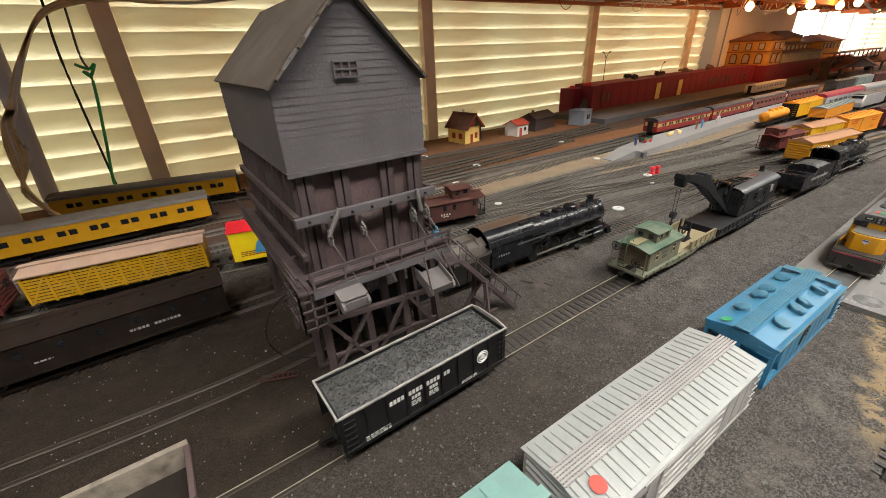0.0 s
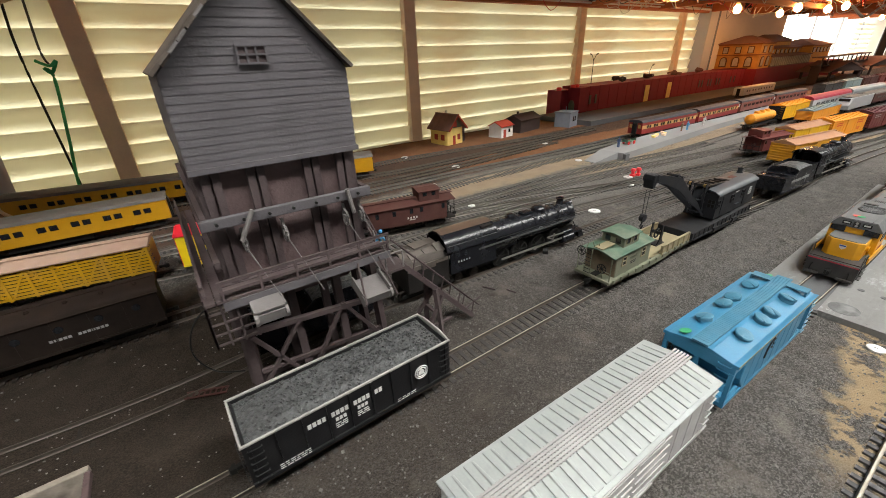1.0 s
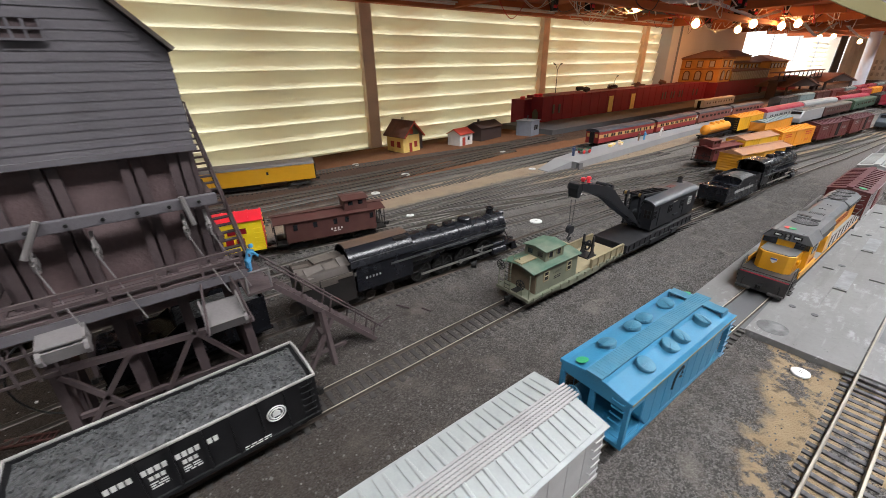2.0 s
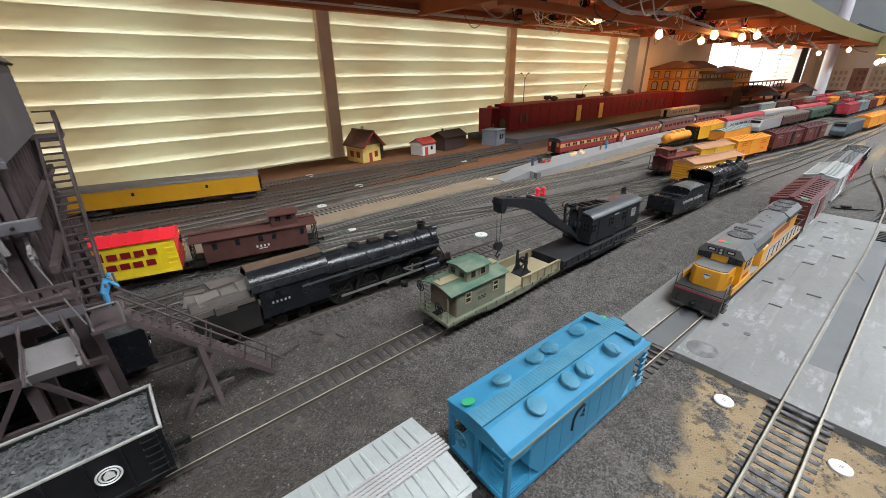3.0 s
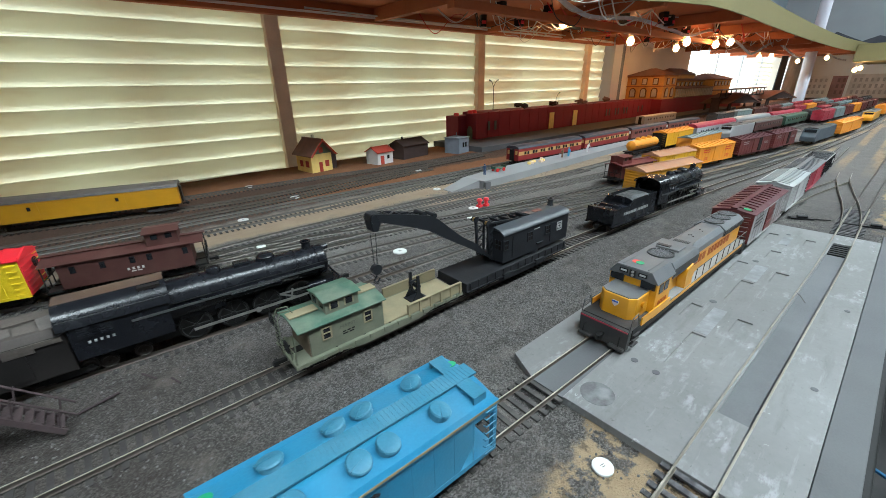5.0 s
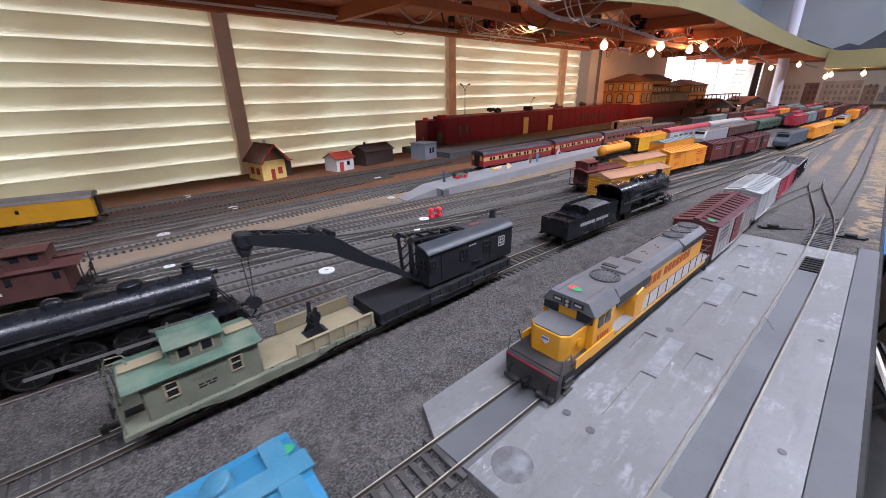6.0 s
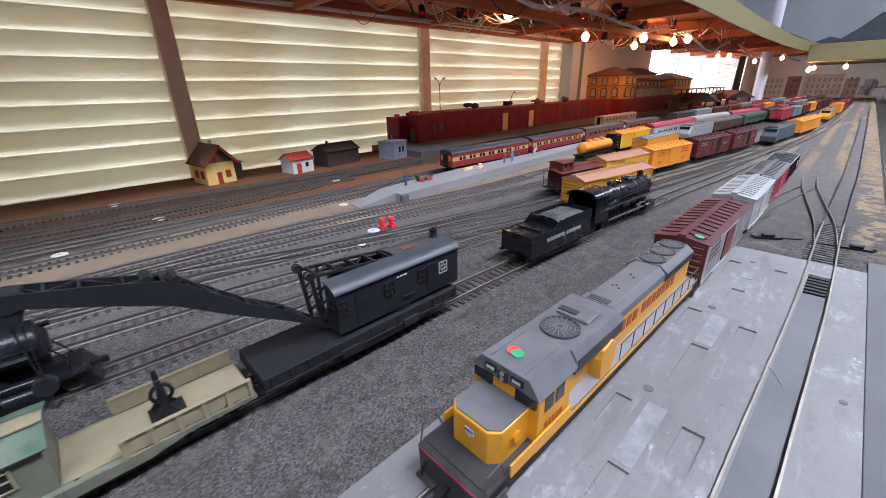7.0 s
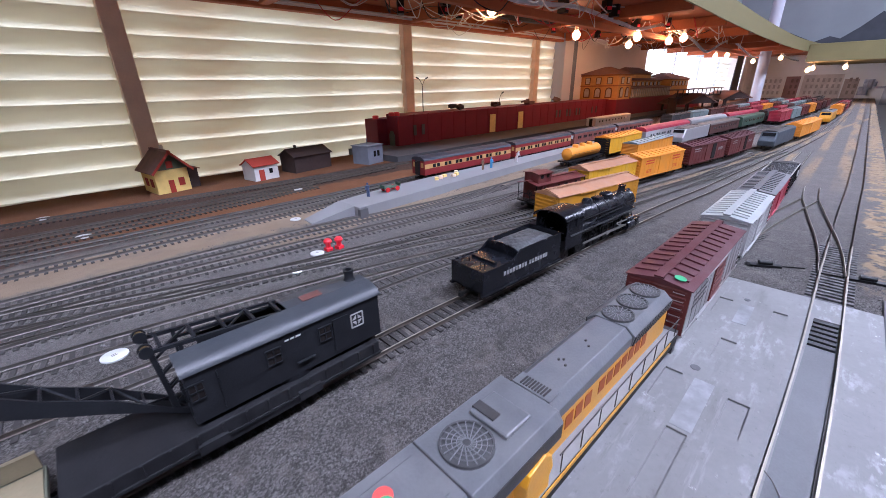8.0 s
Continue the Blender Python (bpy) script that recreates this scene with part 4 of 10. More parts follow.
def coal_hopper(line, x, L=0.115, W=0.0335):
    y, a = on_track(line, x)
    car = thing("coal_hopper", x, y, RT, a, "black open coal hopper with pale rim, heaped with coal", "hopper car", "goods cars in the yard")
    h0, zt = 0.01, 0.0345
    t = 0.0012
    for s in (-1, 1):
        part("side_wall", Geo().box(-L / 2, L / 2, *sorted((s * (W / 2 - t), s * W / 2)), h0, zt), M_BLACK, car)
        part("end_slope", Geo().prism([(s * L / 2, zt), (s * (L / 2 - t), zt), (s * (L / 2 - 0.014), h0 + 0.004), (s * (L / 2 - 0.012), h0)], -W / 2 + t, W / 2 - t, "y"), M_BLACK, car)
    part("floor", Geo().box(-L / 2 + 0.012, L / 2 - 0.012, -W / 2 + t, W / 2 - t, h0, h0 + 0.001), M_BLACK, car)
    rim = Geo()
    w = 0.0006
    for s in (-1, 1):
        rim.box(-L / 2 - w, L / 2 + w, s * (W / 2) - w, s * (W / 2) + w, zt, zt + 0.0013)
        x_end = s * L / 2
        bow = [(-W / 2 + w, zt), (-W / 2 + w, zt + 0.0013), (-W / 4, zt + 0.003), (W / 4, zt + 0.003), (W / 2 - w, zt + 0.0013), (W / 2 - w, zt)]
        if s > 0:
            rim.prism(bow, x_end - w, x_end + w)
        else:
            rim.box(x_end - w, x_end + w, -W / 2 + w, W / 2 - w, zt, zt + 0.0013)
    part("rim", rim, M_RIM, car, "pale scuffed rim", bevel=0.0003)
    post = Geo().box(-0.0006, 0.0006, -0.0005, 0.0005, h0, zt).mesh("side_post")
    post.materials.append(M_BLACK)
    for s in (-1, 1):
        for k in range(10):
            part("side_post", post, M_BLACK, car).location = (-L / 2 + 0.003 + (L - 0.006) * k / 9, s * (W / 2 + 0.0005), 0)
        part("side_sill", Geo().box(-L / 2, L / 2, *sorted((s * W / 2, s * (W / 2 + 0.0011))), h0 - 0.001, h0 + 0.001), M_BLACK, car)
    load = Geo()
    nx, ny = 60, 18
    for i in range(nx + 1):
        for j in range(ny + 1):
            u, v = i / nx, j / ny
            px, py = (u - 0.5) * (L - 2 * t), (v - 0.5) * (W - 2 * t)
            dome = min(1, 6 * u, 6 * (1 - u)) * min(1, 5 * v, 5 * (1 - v))
            n1 = noise.noise(Vector((px * 180, py * 180, 1))) * 0.0006 + noise.noise(Vector((px * 700, py * 700, 5))) * 0.0005
            load.v.append((px, py, zt - 0.0016 + 0.003 * dome + n1))
    load.f = [(i * (ny + 1) + j, (i + 1) * (ny + 1) + j, (i + 1) * (ny + 1) + j + 1, i * (ny + 1) + j + 1) for i in range(nx) for j in range(ny)]
    rnd = random.Random(5)
    for k in range(900):
        px, py = rnd.uniform(-0.48, 0.48) * (L - 2 * t), rnd.uniform(-0.47, 0.47) * (W - 2 * t)
        r = rnd.uniform(0.0005, 0.0011)
        edge_d = min(1, 6 * (0.5 - abs(px) / (L - 2 * t)), 5 * (0.5 - abs(py) / (W - 2 * t)))
        load.slab((px, py, zt - 0.0013 + 0.003 * edge_d), (r, r * rnd.uniform(0.7, 1.2), r), Euler((rnd.uniform(0, 3), rnd.uniform(0, 3), 0)).to_matrix())
    part("coal_load", load, M_COAL, car, "heap of dark coal")
    for px, pattern in ((-0.0242, "XXXX"), (-0.0121, "XXXX"), (0.0, "XXXX"), (0.0098, "XX")):
        block_word(pattern, 0.0042, M_LETTER, car, pose(px, -W / 2 - 0.0002, 0.0265, 90, 0, 0), squeeze=0.8)
    for px in (-0.0121, 0.0):
        block_word("XXX", 0.0032, M_LETTER, car, pose(px, -W / 2 - 0.0002, 0.0222, 90, 0, 0), squeeze=0.9)
        bars(car, px - 0.0035, px + 0.0035, -W / 2, 0.0188, 0.0007, M_LETTER, 3, gap=0.0013)
    bars(car, -0.045, -0.03, -W / 2 - 0.0011, 0.014, 0.0006, M_LETTER, 3, gap=0.0013)
    bars(car, 0.02, 0.032, -W / 2 - 0.0011, 0.013, 0.0006, M_LETTER, 2, gap=0.0013)
    ring = Geo()
    for r in (0.0042, 0.003):
        ring.tube([(0.0366 + r * math.cos(q), -W / 2 - 0.0012, 0.024 + r * math.sin(q)) for q in [2 * math.pi * k / 24 for k in range(25)]], 0.0004, 4)
    ring.prism([(0.0348, 0.0225), (0.0384, 0.0225), (0.0384, 0.0245), (0.0366, 0.0265), (0.0348, 0.0245)], -W / 2 - 0.0014, -W / 2 - 0.0008, "y")
    part("emblem", ring, M_LETTER, car)
    bays = Geo()
    for k in range(2):
        cx = -0.02 + 0.04 * k
        bays.prism([(cx - 0.018, h0), (cx + 0.018, h0), (cx + 0.004, 0.003), (cx - 0.004, 0.003)], -W / 2 + 0.005, W / 2 - 0.005, "y")
    part("outlet_bay", bays, M_BLACK, car)
    for s in (-1, 1):
        ladder(car, s * L / 2, -(W / 2 - 0.004), h0, zt, 0.006, M_BLACK, out=s, axis="y")
        ladder(car, s * (L / 2 - 0.005), -W / 2 - 0.0008, h0, zt, 0.006, M_BLACK, out=-1)
        truck(car, s * (L / 2 - 0.018))
        coupler(car, s * L / 2, s)
    part("end_sill", Geo().box(-L / 2, L / 2, -0.004, 0.004, 0.0075, h0), M_BLACK, car)
    return car


M_LETTERUP = mat("faded_red_lettering", (0.3, 0.07, 0.012), 0.5, var=0.2, bump=0)


def diesel(line, x, L=0.236):
    """Road switcher: nose to -x."""
    y, a = on_track(line, x)
    W, HW = 0.035, 0.0215
    e = thing("diesel_locomotive", x, y, RT, a, "yellow and grey diesel locomotive with red lettering and roof fans", "locomotive", "locomotives in the yard")
    x0 = -L / 2
    deck = 0.0165
    part("frame", Geo().box(x0 + 0.003, -x0 - 0.003, -W / 2, W / 2, 0.0095, deck), M_IRON, e, bevel=0.0005)
    part("front_deck", Geo().box(x0 + 0.002, x0 + 0.0395, -W / 2 + 0.0004, W / 2 - 0.0004, deck, deck + 0.0007), M_UPDK, e)
    part("walkway", Geo().box(x0 + 0.04, -x0 - 0.004, -W / 2 + 0.0004, W / 2 - 0.0004, deck, deck + 0.0007), M_WALKWAY, e, "pale grey walkway")
    stripe = Geo()
    for s in (-1, 1):
        stripe.box(x0 + 0.03, -x0 - 0.016, *sorted((s * W / 2, s * (W / 2 + 0.0003))), 0.0146, deck + 0.0004)
    part("sill_stripe", stripe, M_UPY, e)
    pilot = Geo().prism([(-0.0165, 0.002), (0.0165, 0.002), (0.0172, 0.0165), (-0.0172, 0.0165)], x0 - 0.001, x0 + 0.0035)
    pilot.box(x0 - 0.004, x0 - 0.001, -0.016, -0.006, 0.002, 0.004)
    pilot.box(x0 - 0.004, x0 - 0.001, 0.006, 0.016, 0.002, 0.004)
    part("pilot", pilot, M_UPDK, e, "dark grey pilot plate", bevel=0.0004)
    part("pilot", Geo().box(-x0 - 0.0035, -x0 + 0.001, -0.0165, 0.0165, 0.002, 0.0165), M_UPDK, e)
    for s in (-1, 1):
        for k in range(3):
            steps = Geo().box(x0 + 0.004, x0 + 0.012, *sorted((s * (W / 2 - 0.002), s * (W / 2 + 0.0012))), 0.004 + 0.004 * k, 0.0048 + 0.004 * k)
            part("step", steps, M_UPDK, e)
    nx0, nx1, cx1 = x0 + 0.011, x0 + 0.032, x0 + 0.056
    # short nose
    part("nose", Geo().prism([(nx0 + 0.004, -0.0125), (nx0, -0.0085), (nx0, 0.0085), (nx0 + 0.004, 0.0125), (nx1, 0.0125), (nx1, -0.0125)], deck, 0.0325, "z"), M_UPY, e, bevel=0.0006)
    part("nose_top", Geo().prism([(nx0 + 0.0045, -0.0118), (nx0 + 0.001, -0.008), (nx0 + 0.001, 0.008), (nx0 + 0.0045, 0.0118), (nx1, 0.0118), (nx1, -0.0118)], 0.0325, 0.0332, "z"), M_UPG, e)
    shield = Geo().prism([(-0.0022, 0.0285), (0.0022, 0.0285), (0.0022, 0.0262), (0.0, 0.0242), (-0.0022, 0.0262)], nx0 - 0.0003, nx0 + 0.0002)
    part("emblem", shield, M_WHITE, e)
    part("emblem", Geo().box(nx0 - 0.0005, nx0 - 0.0002, -0.0021, 0.0021, 0.0272, 0.0284), mat("emblem_blue", (0.05, 0.1, 0.4), 0.5), e)
    # cab
    cab = Geo().prism([(-0.0165, deck), (-0.0165, 0.0385), (-0.0115, 0.0452), (0.0115, 0.0452), (0.0165, 0.0385), (0.0165, deck)], nx1, cx1)
    part("cab", cab, M_UPY, e, bevel=0.0004)
    hood = Geo().prism([(-0.0168, 0.0382), (-0.0172, 0.0387), (-0.012, 0.0460), (0.012, 0.0460), (0.0172, 0.0387), (0.0168, 0.0382), (0.0115, 0.0453), (-0.0115, 0.0453)], nx1 - 0.001, cx1 + 0.0035)
    part("cab_roof", hood, M_UPG, e, bevel=0.0003)
    for s in (-1, 1):
        part("roof_seam", Geo().box(nx1 + 0.001, cx1, s * 0.0085 - 0.00025, s * 0.0085 + 0.00025, 0.0459, 0.0464), M_UPG, e)
    face = Geo().prism([(-0.0166, 0.0385), (-0.0116, 0.0452), (0.0116, 0.0452), (0.0166, 0.0385)], nx1 - 0.0008, nx1 + 0.0004)
    part("cab_face", face, M_UPG, e)
    for s in (-1, 1):
        part("window", Geo().prism([(s * 0.0155, 0.034), (s * 0.0155, 0.0382), (s * 0.006, 0.0394), (s * 0.006, 0.0336)], nx1 - 0.0012, nx1 + 0.0002), M_GLASS, e, "dark cab window pane")
        for wx in (nx1 + 0.004, nx1 + 0.012):
            part("window", Geo().box(wx, wx + 0.006, *sorted((s * 0.0163, s * 0.0169)), 0.0305, 0.0372), M_GLASS, e, "dark cab window pane")
    lamp = Geo().box(nx1 - 0.0022, nx1 - 0.0008, -0.0022, 0.0022, 0.0396, 0.0446)
    part("headlight_box", lamp, M_UPDK, e)
    for dz in (0.0409, 0.0433):
        part("headlight", Geo().cyl((nx1 - 0.0026, 0, dz), (nx1 - 0.002, 0, dz), 0.001, seg=10), M_STEEL, e)
    nb = Geo()
    for s in (-1, 1):
        nb.box(nx1 - 0.0016, nx1 - 0.0006, *sorted((s * 0.0036, s * 0.0095)), 0.041, 0.0438)
    part("number_board", nb, M_BLACK, e)
    for s in (-1, 1):
        nbar = Geo().box(nx1 - 0.0018, nx1 - 0.0016, *sorted((s * 0.0045, s * 0.0085)), 0.0418, 0.0431)
        part("number_bars", nbar, M_LETTER, e)
    # long hood
    hx0, hx1 = cx1, -x0 - 0.008
    part("long_hood", Geo().box(hx0, hx1, -HW / 2, HW / 2, deck, 0.0395), M_UPY, e, bevel=0.0004)
    top = Geo().prism([(-HW / 2 - 0.0004, 0.0345), (-HW / 2 - 0.0004, 0.0395), (-HW / 2 + 0.0035, 0.0432), (HW / 2 - 0.0035, 0.0432), (HW / 2 + 0.0004, 0.0395), (HW / 2 + 0.0004, 0.0345)], hx0, hx1)
    part("hood_top", top, M_UPG, e, bevel=0.0004)
    part("dynamic_brake", Geo().prism([(-0.0155, 0.033), (-0.0155, 0.0405), (-0.013, 0.0445), (0.013, 0.0445), (0.0155, 0.0405), (0.0155, 0.033)], hx0 + 0.0048, hx0 + 0.0505), M_UPG, e, bevel=0.0004)
    part("brake_grille", Geo().box(hx0 + 0.006, hx0 + 0.0495, -0.0158, 0.0158, 0.0345, 0.0402), M_UPDK, e)
    flare = Geo()
    fx0, fx1 = hx1 - 0.052, hx1 - 0.002
    flare.prism([(-HW / 2 - 0.0006, 0.034), (-HW / 2 - 0.0016, 0.0402), (-HW / 2 + 0.003, 0.0438), (HW / 2 - 0.003, 0.0438), (HW / 2 + 0.0016, 0.0402), (HW / 2 + 0.0006, 0.034)], fx0, fx1)
    part("radiator_flare", flare, M_UPG, e, bevel=0.0004)
    for s in (-1, 1):
        grill = Geo()
        for k in range(14):
            xx = fx0 + 0.002 + (fx1 - fx0 - 0.004) * k / 13
            grill.slab((xx, s * (HW / 2 + 0.0014), 0.0371), (0.0026, 0.0006, 0.0056), Matrix.Rotation(s * -0.16, 3, "X"))
        part("radiator_grille", grill, M_UPDK, e)
    fan = Geo().lathe([(0.0, 0.0007), (0.0013, 0.0007), (0.0015, 0.0002), (0.007, 0.0002), (0.0072, 0.0009), (0.0078, 0.0009), (0.008, -0.0004)], seg=28)
    blade = Geo().beam((0.0012, 0, 0.0008), (0.0073 * math.cos(0.45), 0.0073 * math.sin(0.45), 0.0008), 0.0003).mesh("fan_bar")
    blade.materials.append(M_FANBAR)
    hoop = Geo()
    for r in (0.0028, 0.0042, 0.0057):
        hoop.lathe([(r - 0.00015, 0.0007), (r, 0.001), (r + 0.00015, 0.0007)], seg=24)
    hoop = hoop.mesh("fan_hoop")
    hoop.materials.append(M_FANBAR)
    fm = fan.mesh("fan", True)
    for fx, fz in ((hx0 + 0.0165, 0.0446), (hx1 - 0.044, 0.0439), (hx1 - 0.027, 0.0439), (hx1 - 0.010, 0.0439)):
        o = part("roof_fan", fm, M_FAN, e, "round roof fan with a grille")
        o.location = (fx, 0, fz)
        part("fan_hoop", hoop, M_FANBAR, o)
        if fx < hx0 + 0.02:
            o.scale = (1.18, 1.18, 1)
        for k in range(18):
            part("fan_bar", blade, M_FANBAR, o).rotation_euler = (0, 0, 2 * math.pi * k / 18)
    part("vent_frame", Geo().box(hx0 + 0.052, hx0 + 0.059, -0.0085, 0.0085, 0.0431, 0.0437), M_UPG, e)
    for bx, by in ((0.075, -0.0015), (0.078, 0.001), (0.0765, 0.0025), (0.094, -0.002), (0.097, 0.001)):
        part("roof_bolt", Geo().cyl((hx0 + bx, by, 0.0432), (hx0 + bx, by, 0.0437), 0.0006, seg=8), M_UPDK, e)
    for k in range(9):
        part("vent_bar", Geo().box(hx0 + 0.053, hx0 + 0.058, -0.0055 + 0.0013 * k, -0.0048 + 0.0013 * k, 0.0437, 0.0441), M_UPDK, e)
    part("exhaust_hatch", Geo().box(hx0 + 0.0285, hx0 + 0.0325, -0.001, 0.0085, 0.0445, 0.0468), M_UPDK, e)
    part("roof_box", Geo().box(hx0 + 0.0265, hx0 + 0.0405, -0.0085, 0.0085, 0.0445, 0.0462), M_UPG, e, bevel=0.0008)
    for s in (-1, 1):
        blister = Geo().prism([(hx0 + 0.029, deck), (hx0 + 0.0275, 0.0285), (hx0 + 0.029, 0.0332), (hx0 + 0.038, 0.0355), (hx0 + 0.0425, 0.032), (hx0 + 0.044, 0.0255), (hx0 + 0.042, 0.0225), (hx0 + 0.0425, deck)], *sorted((s * HW / 2, s * 0.0168)), "y")
        part("intake_box", blister, M_UPY, e, bevel=0.0005)
    side_g = {}
    rail_g = Geo()
    for s in (-1, 1):
        n = 8
        for k in range(n + 1):
            xx = cx1 + 0.05 + (-x0 - 0.058 - cx1) * k / n
            rail_g.cyl((xx, s * (W / 2 - 0.0006), 0.0125), (xx, s * (W / 2 - 0.0006), 0.0275), 0.00027, seg=5)
        rail_g.tube([(cx1 + 0.048, s * (W / 2 - 0.0006), 0.0275), (-x0 - 0.006, s * (W / 2 - 0.0006), 0.0275)], 0.0003, 5)
        side_g[s] = Geo().box(x0 + 0.014, cx1, *sorted((s * (W / 2 - 0.0004), s * (W / 2 + 0.0004))), deck - 0.001, deck + 0.005)
    part("handrail", rail_g, M_UPDK, e)
    for s in (-1, 1):
        part("side_panel", side_g[s], M_UPY, e)
    block_word("XXXXX XXXXXXX", 0.0098, M_LETTERUP, e, pose(hx0 + 0.095, -HW / 2 - 0.0002, 0.0282, 90, 0, 0), squeeze=1.1)
    block_word("XXXXX XXXXXXX", 0.0098, M_LETTERUP, e, pose(hx0 + 0.095, HW / 2 + 0.0002, 0.0282, 90, 0, 180), squeeze=1.1)
    bars(e, nx1 + 0.004, nx1 + 0.017, -0.0171, 0.0225, 0.0032, M_LETTERUP)
    red = Geo().box(x0 - 0.0013, x0 - 0.001, -0.0165, 0.0165, 0.0152, 0.0162)
    part("red_stripe", red, M_FARRED, e)
    bell = Geo().cyl((nx1 - 0.009, -0.0125, 0.026), (nx1 - 0.009, -0.0142, 0.026), 0.002, 0.0026, 12)
    part("bell", bell, M_UPY, e)
    dot(e, nx1 + 0.0102, 0.0036, 0.0461, 0.003, M_DOTR)
    dot(e, nx1 + 0.0092, 0.0009, 0.0463, 0.0027, M_DOTG)
    for s in (-1, 1):
        part("grab_rail", Geo().tube([(x0 + 0.001, s * 0.0165, 0.006), (x0 - 0.0005, s * 0.0168, 0.012), (x0 + 0.002, s * 0.0168, 0.0255), (x0 + 0.009, s * 0.0168, 0.0265), (x0 + 0.013, s * 0.0168, deck)], 0.0004, 5), M_FAN, e)
    part("fuel_tank", Geo().prism([(-0.015, 0.0045), (-0.013, 0.003), (0.013, 0.003), (0.015, 0.0045), (0.015, 0.0108), (-0.015, 0.0108)], -0.035, 0.035), M_UPDK, e, bevel=0.0006)
    for s in (-1, 1):
        truck(e, s * (L / 2 - 0.05), M_IRON, 0.044, 3)
        coupler(e, s * L / 2, s)
    for s in (-1, 1):
        hoses = Geo().tube([(x0 - 0.001, s * 0.012, 0.011), (x0 - 0.003, s * 0.0125, 0.009), (x0 - 0.0035, s * 0.0125, 0.005)], 0.0004, 5)
        part("air_hose", hoses, M_IRON, e)
    return e


M_WORN_INK = mat("worn_ink", (0.09, 0.095, 0.07), 0.6, var=0.3, bump=0)


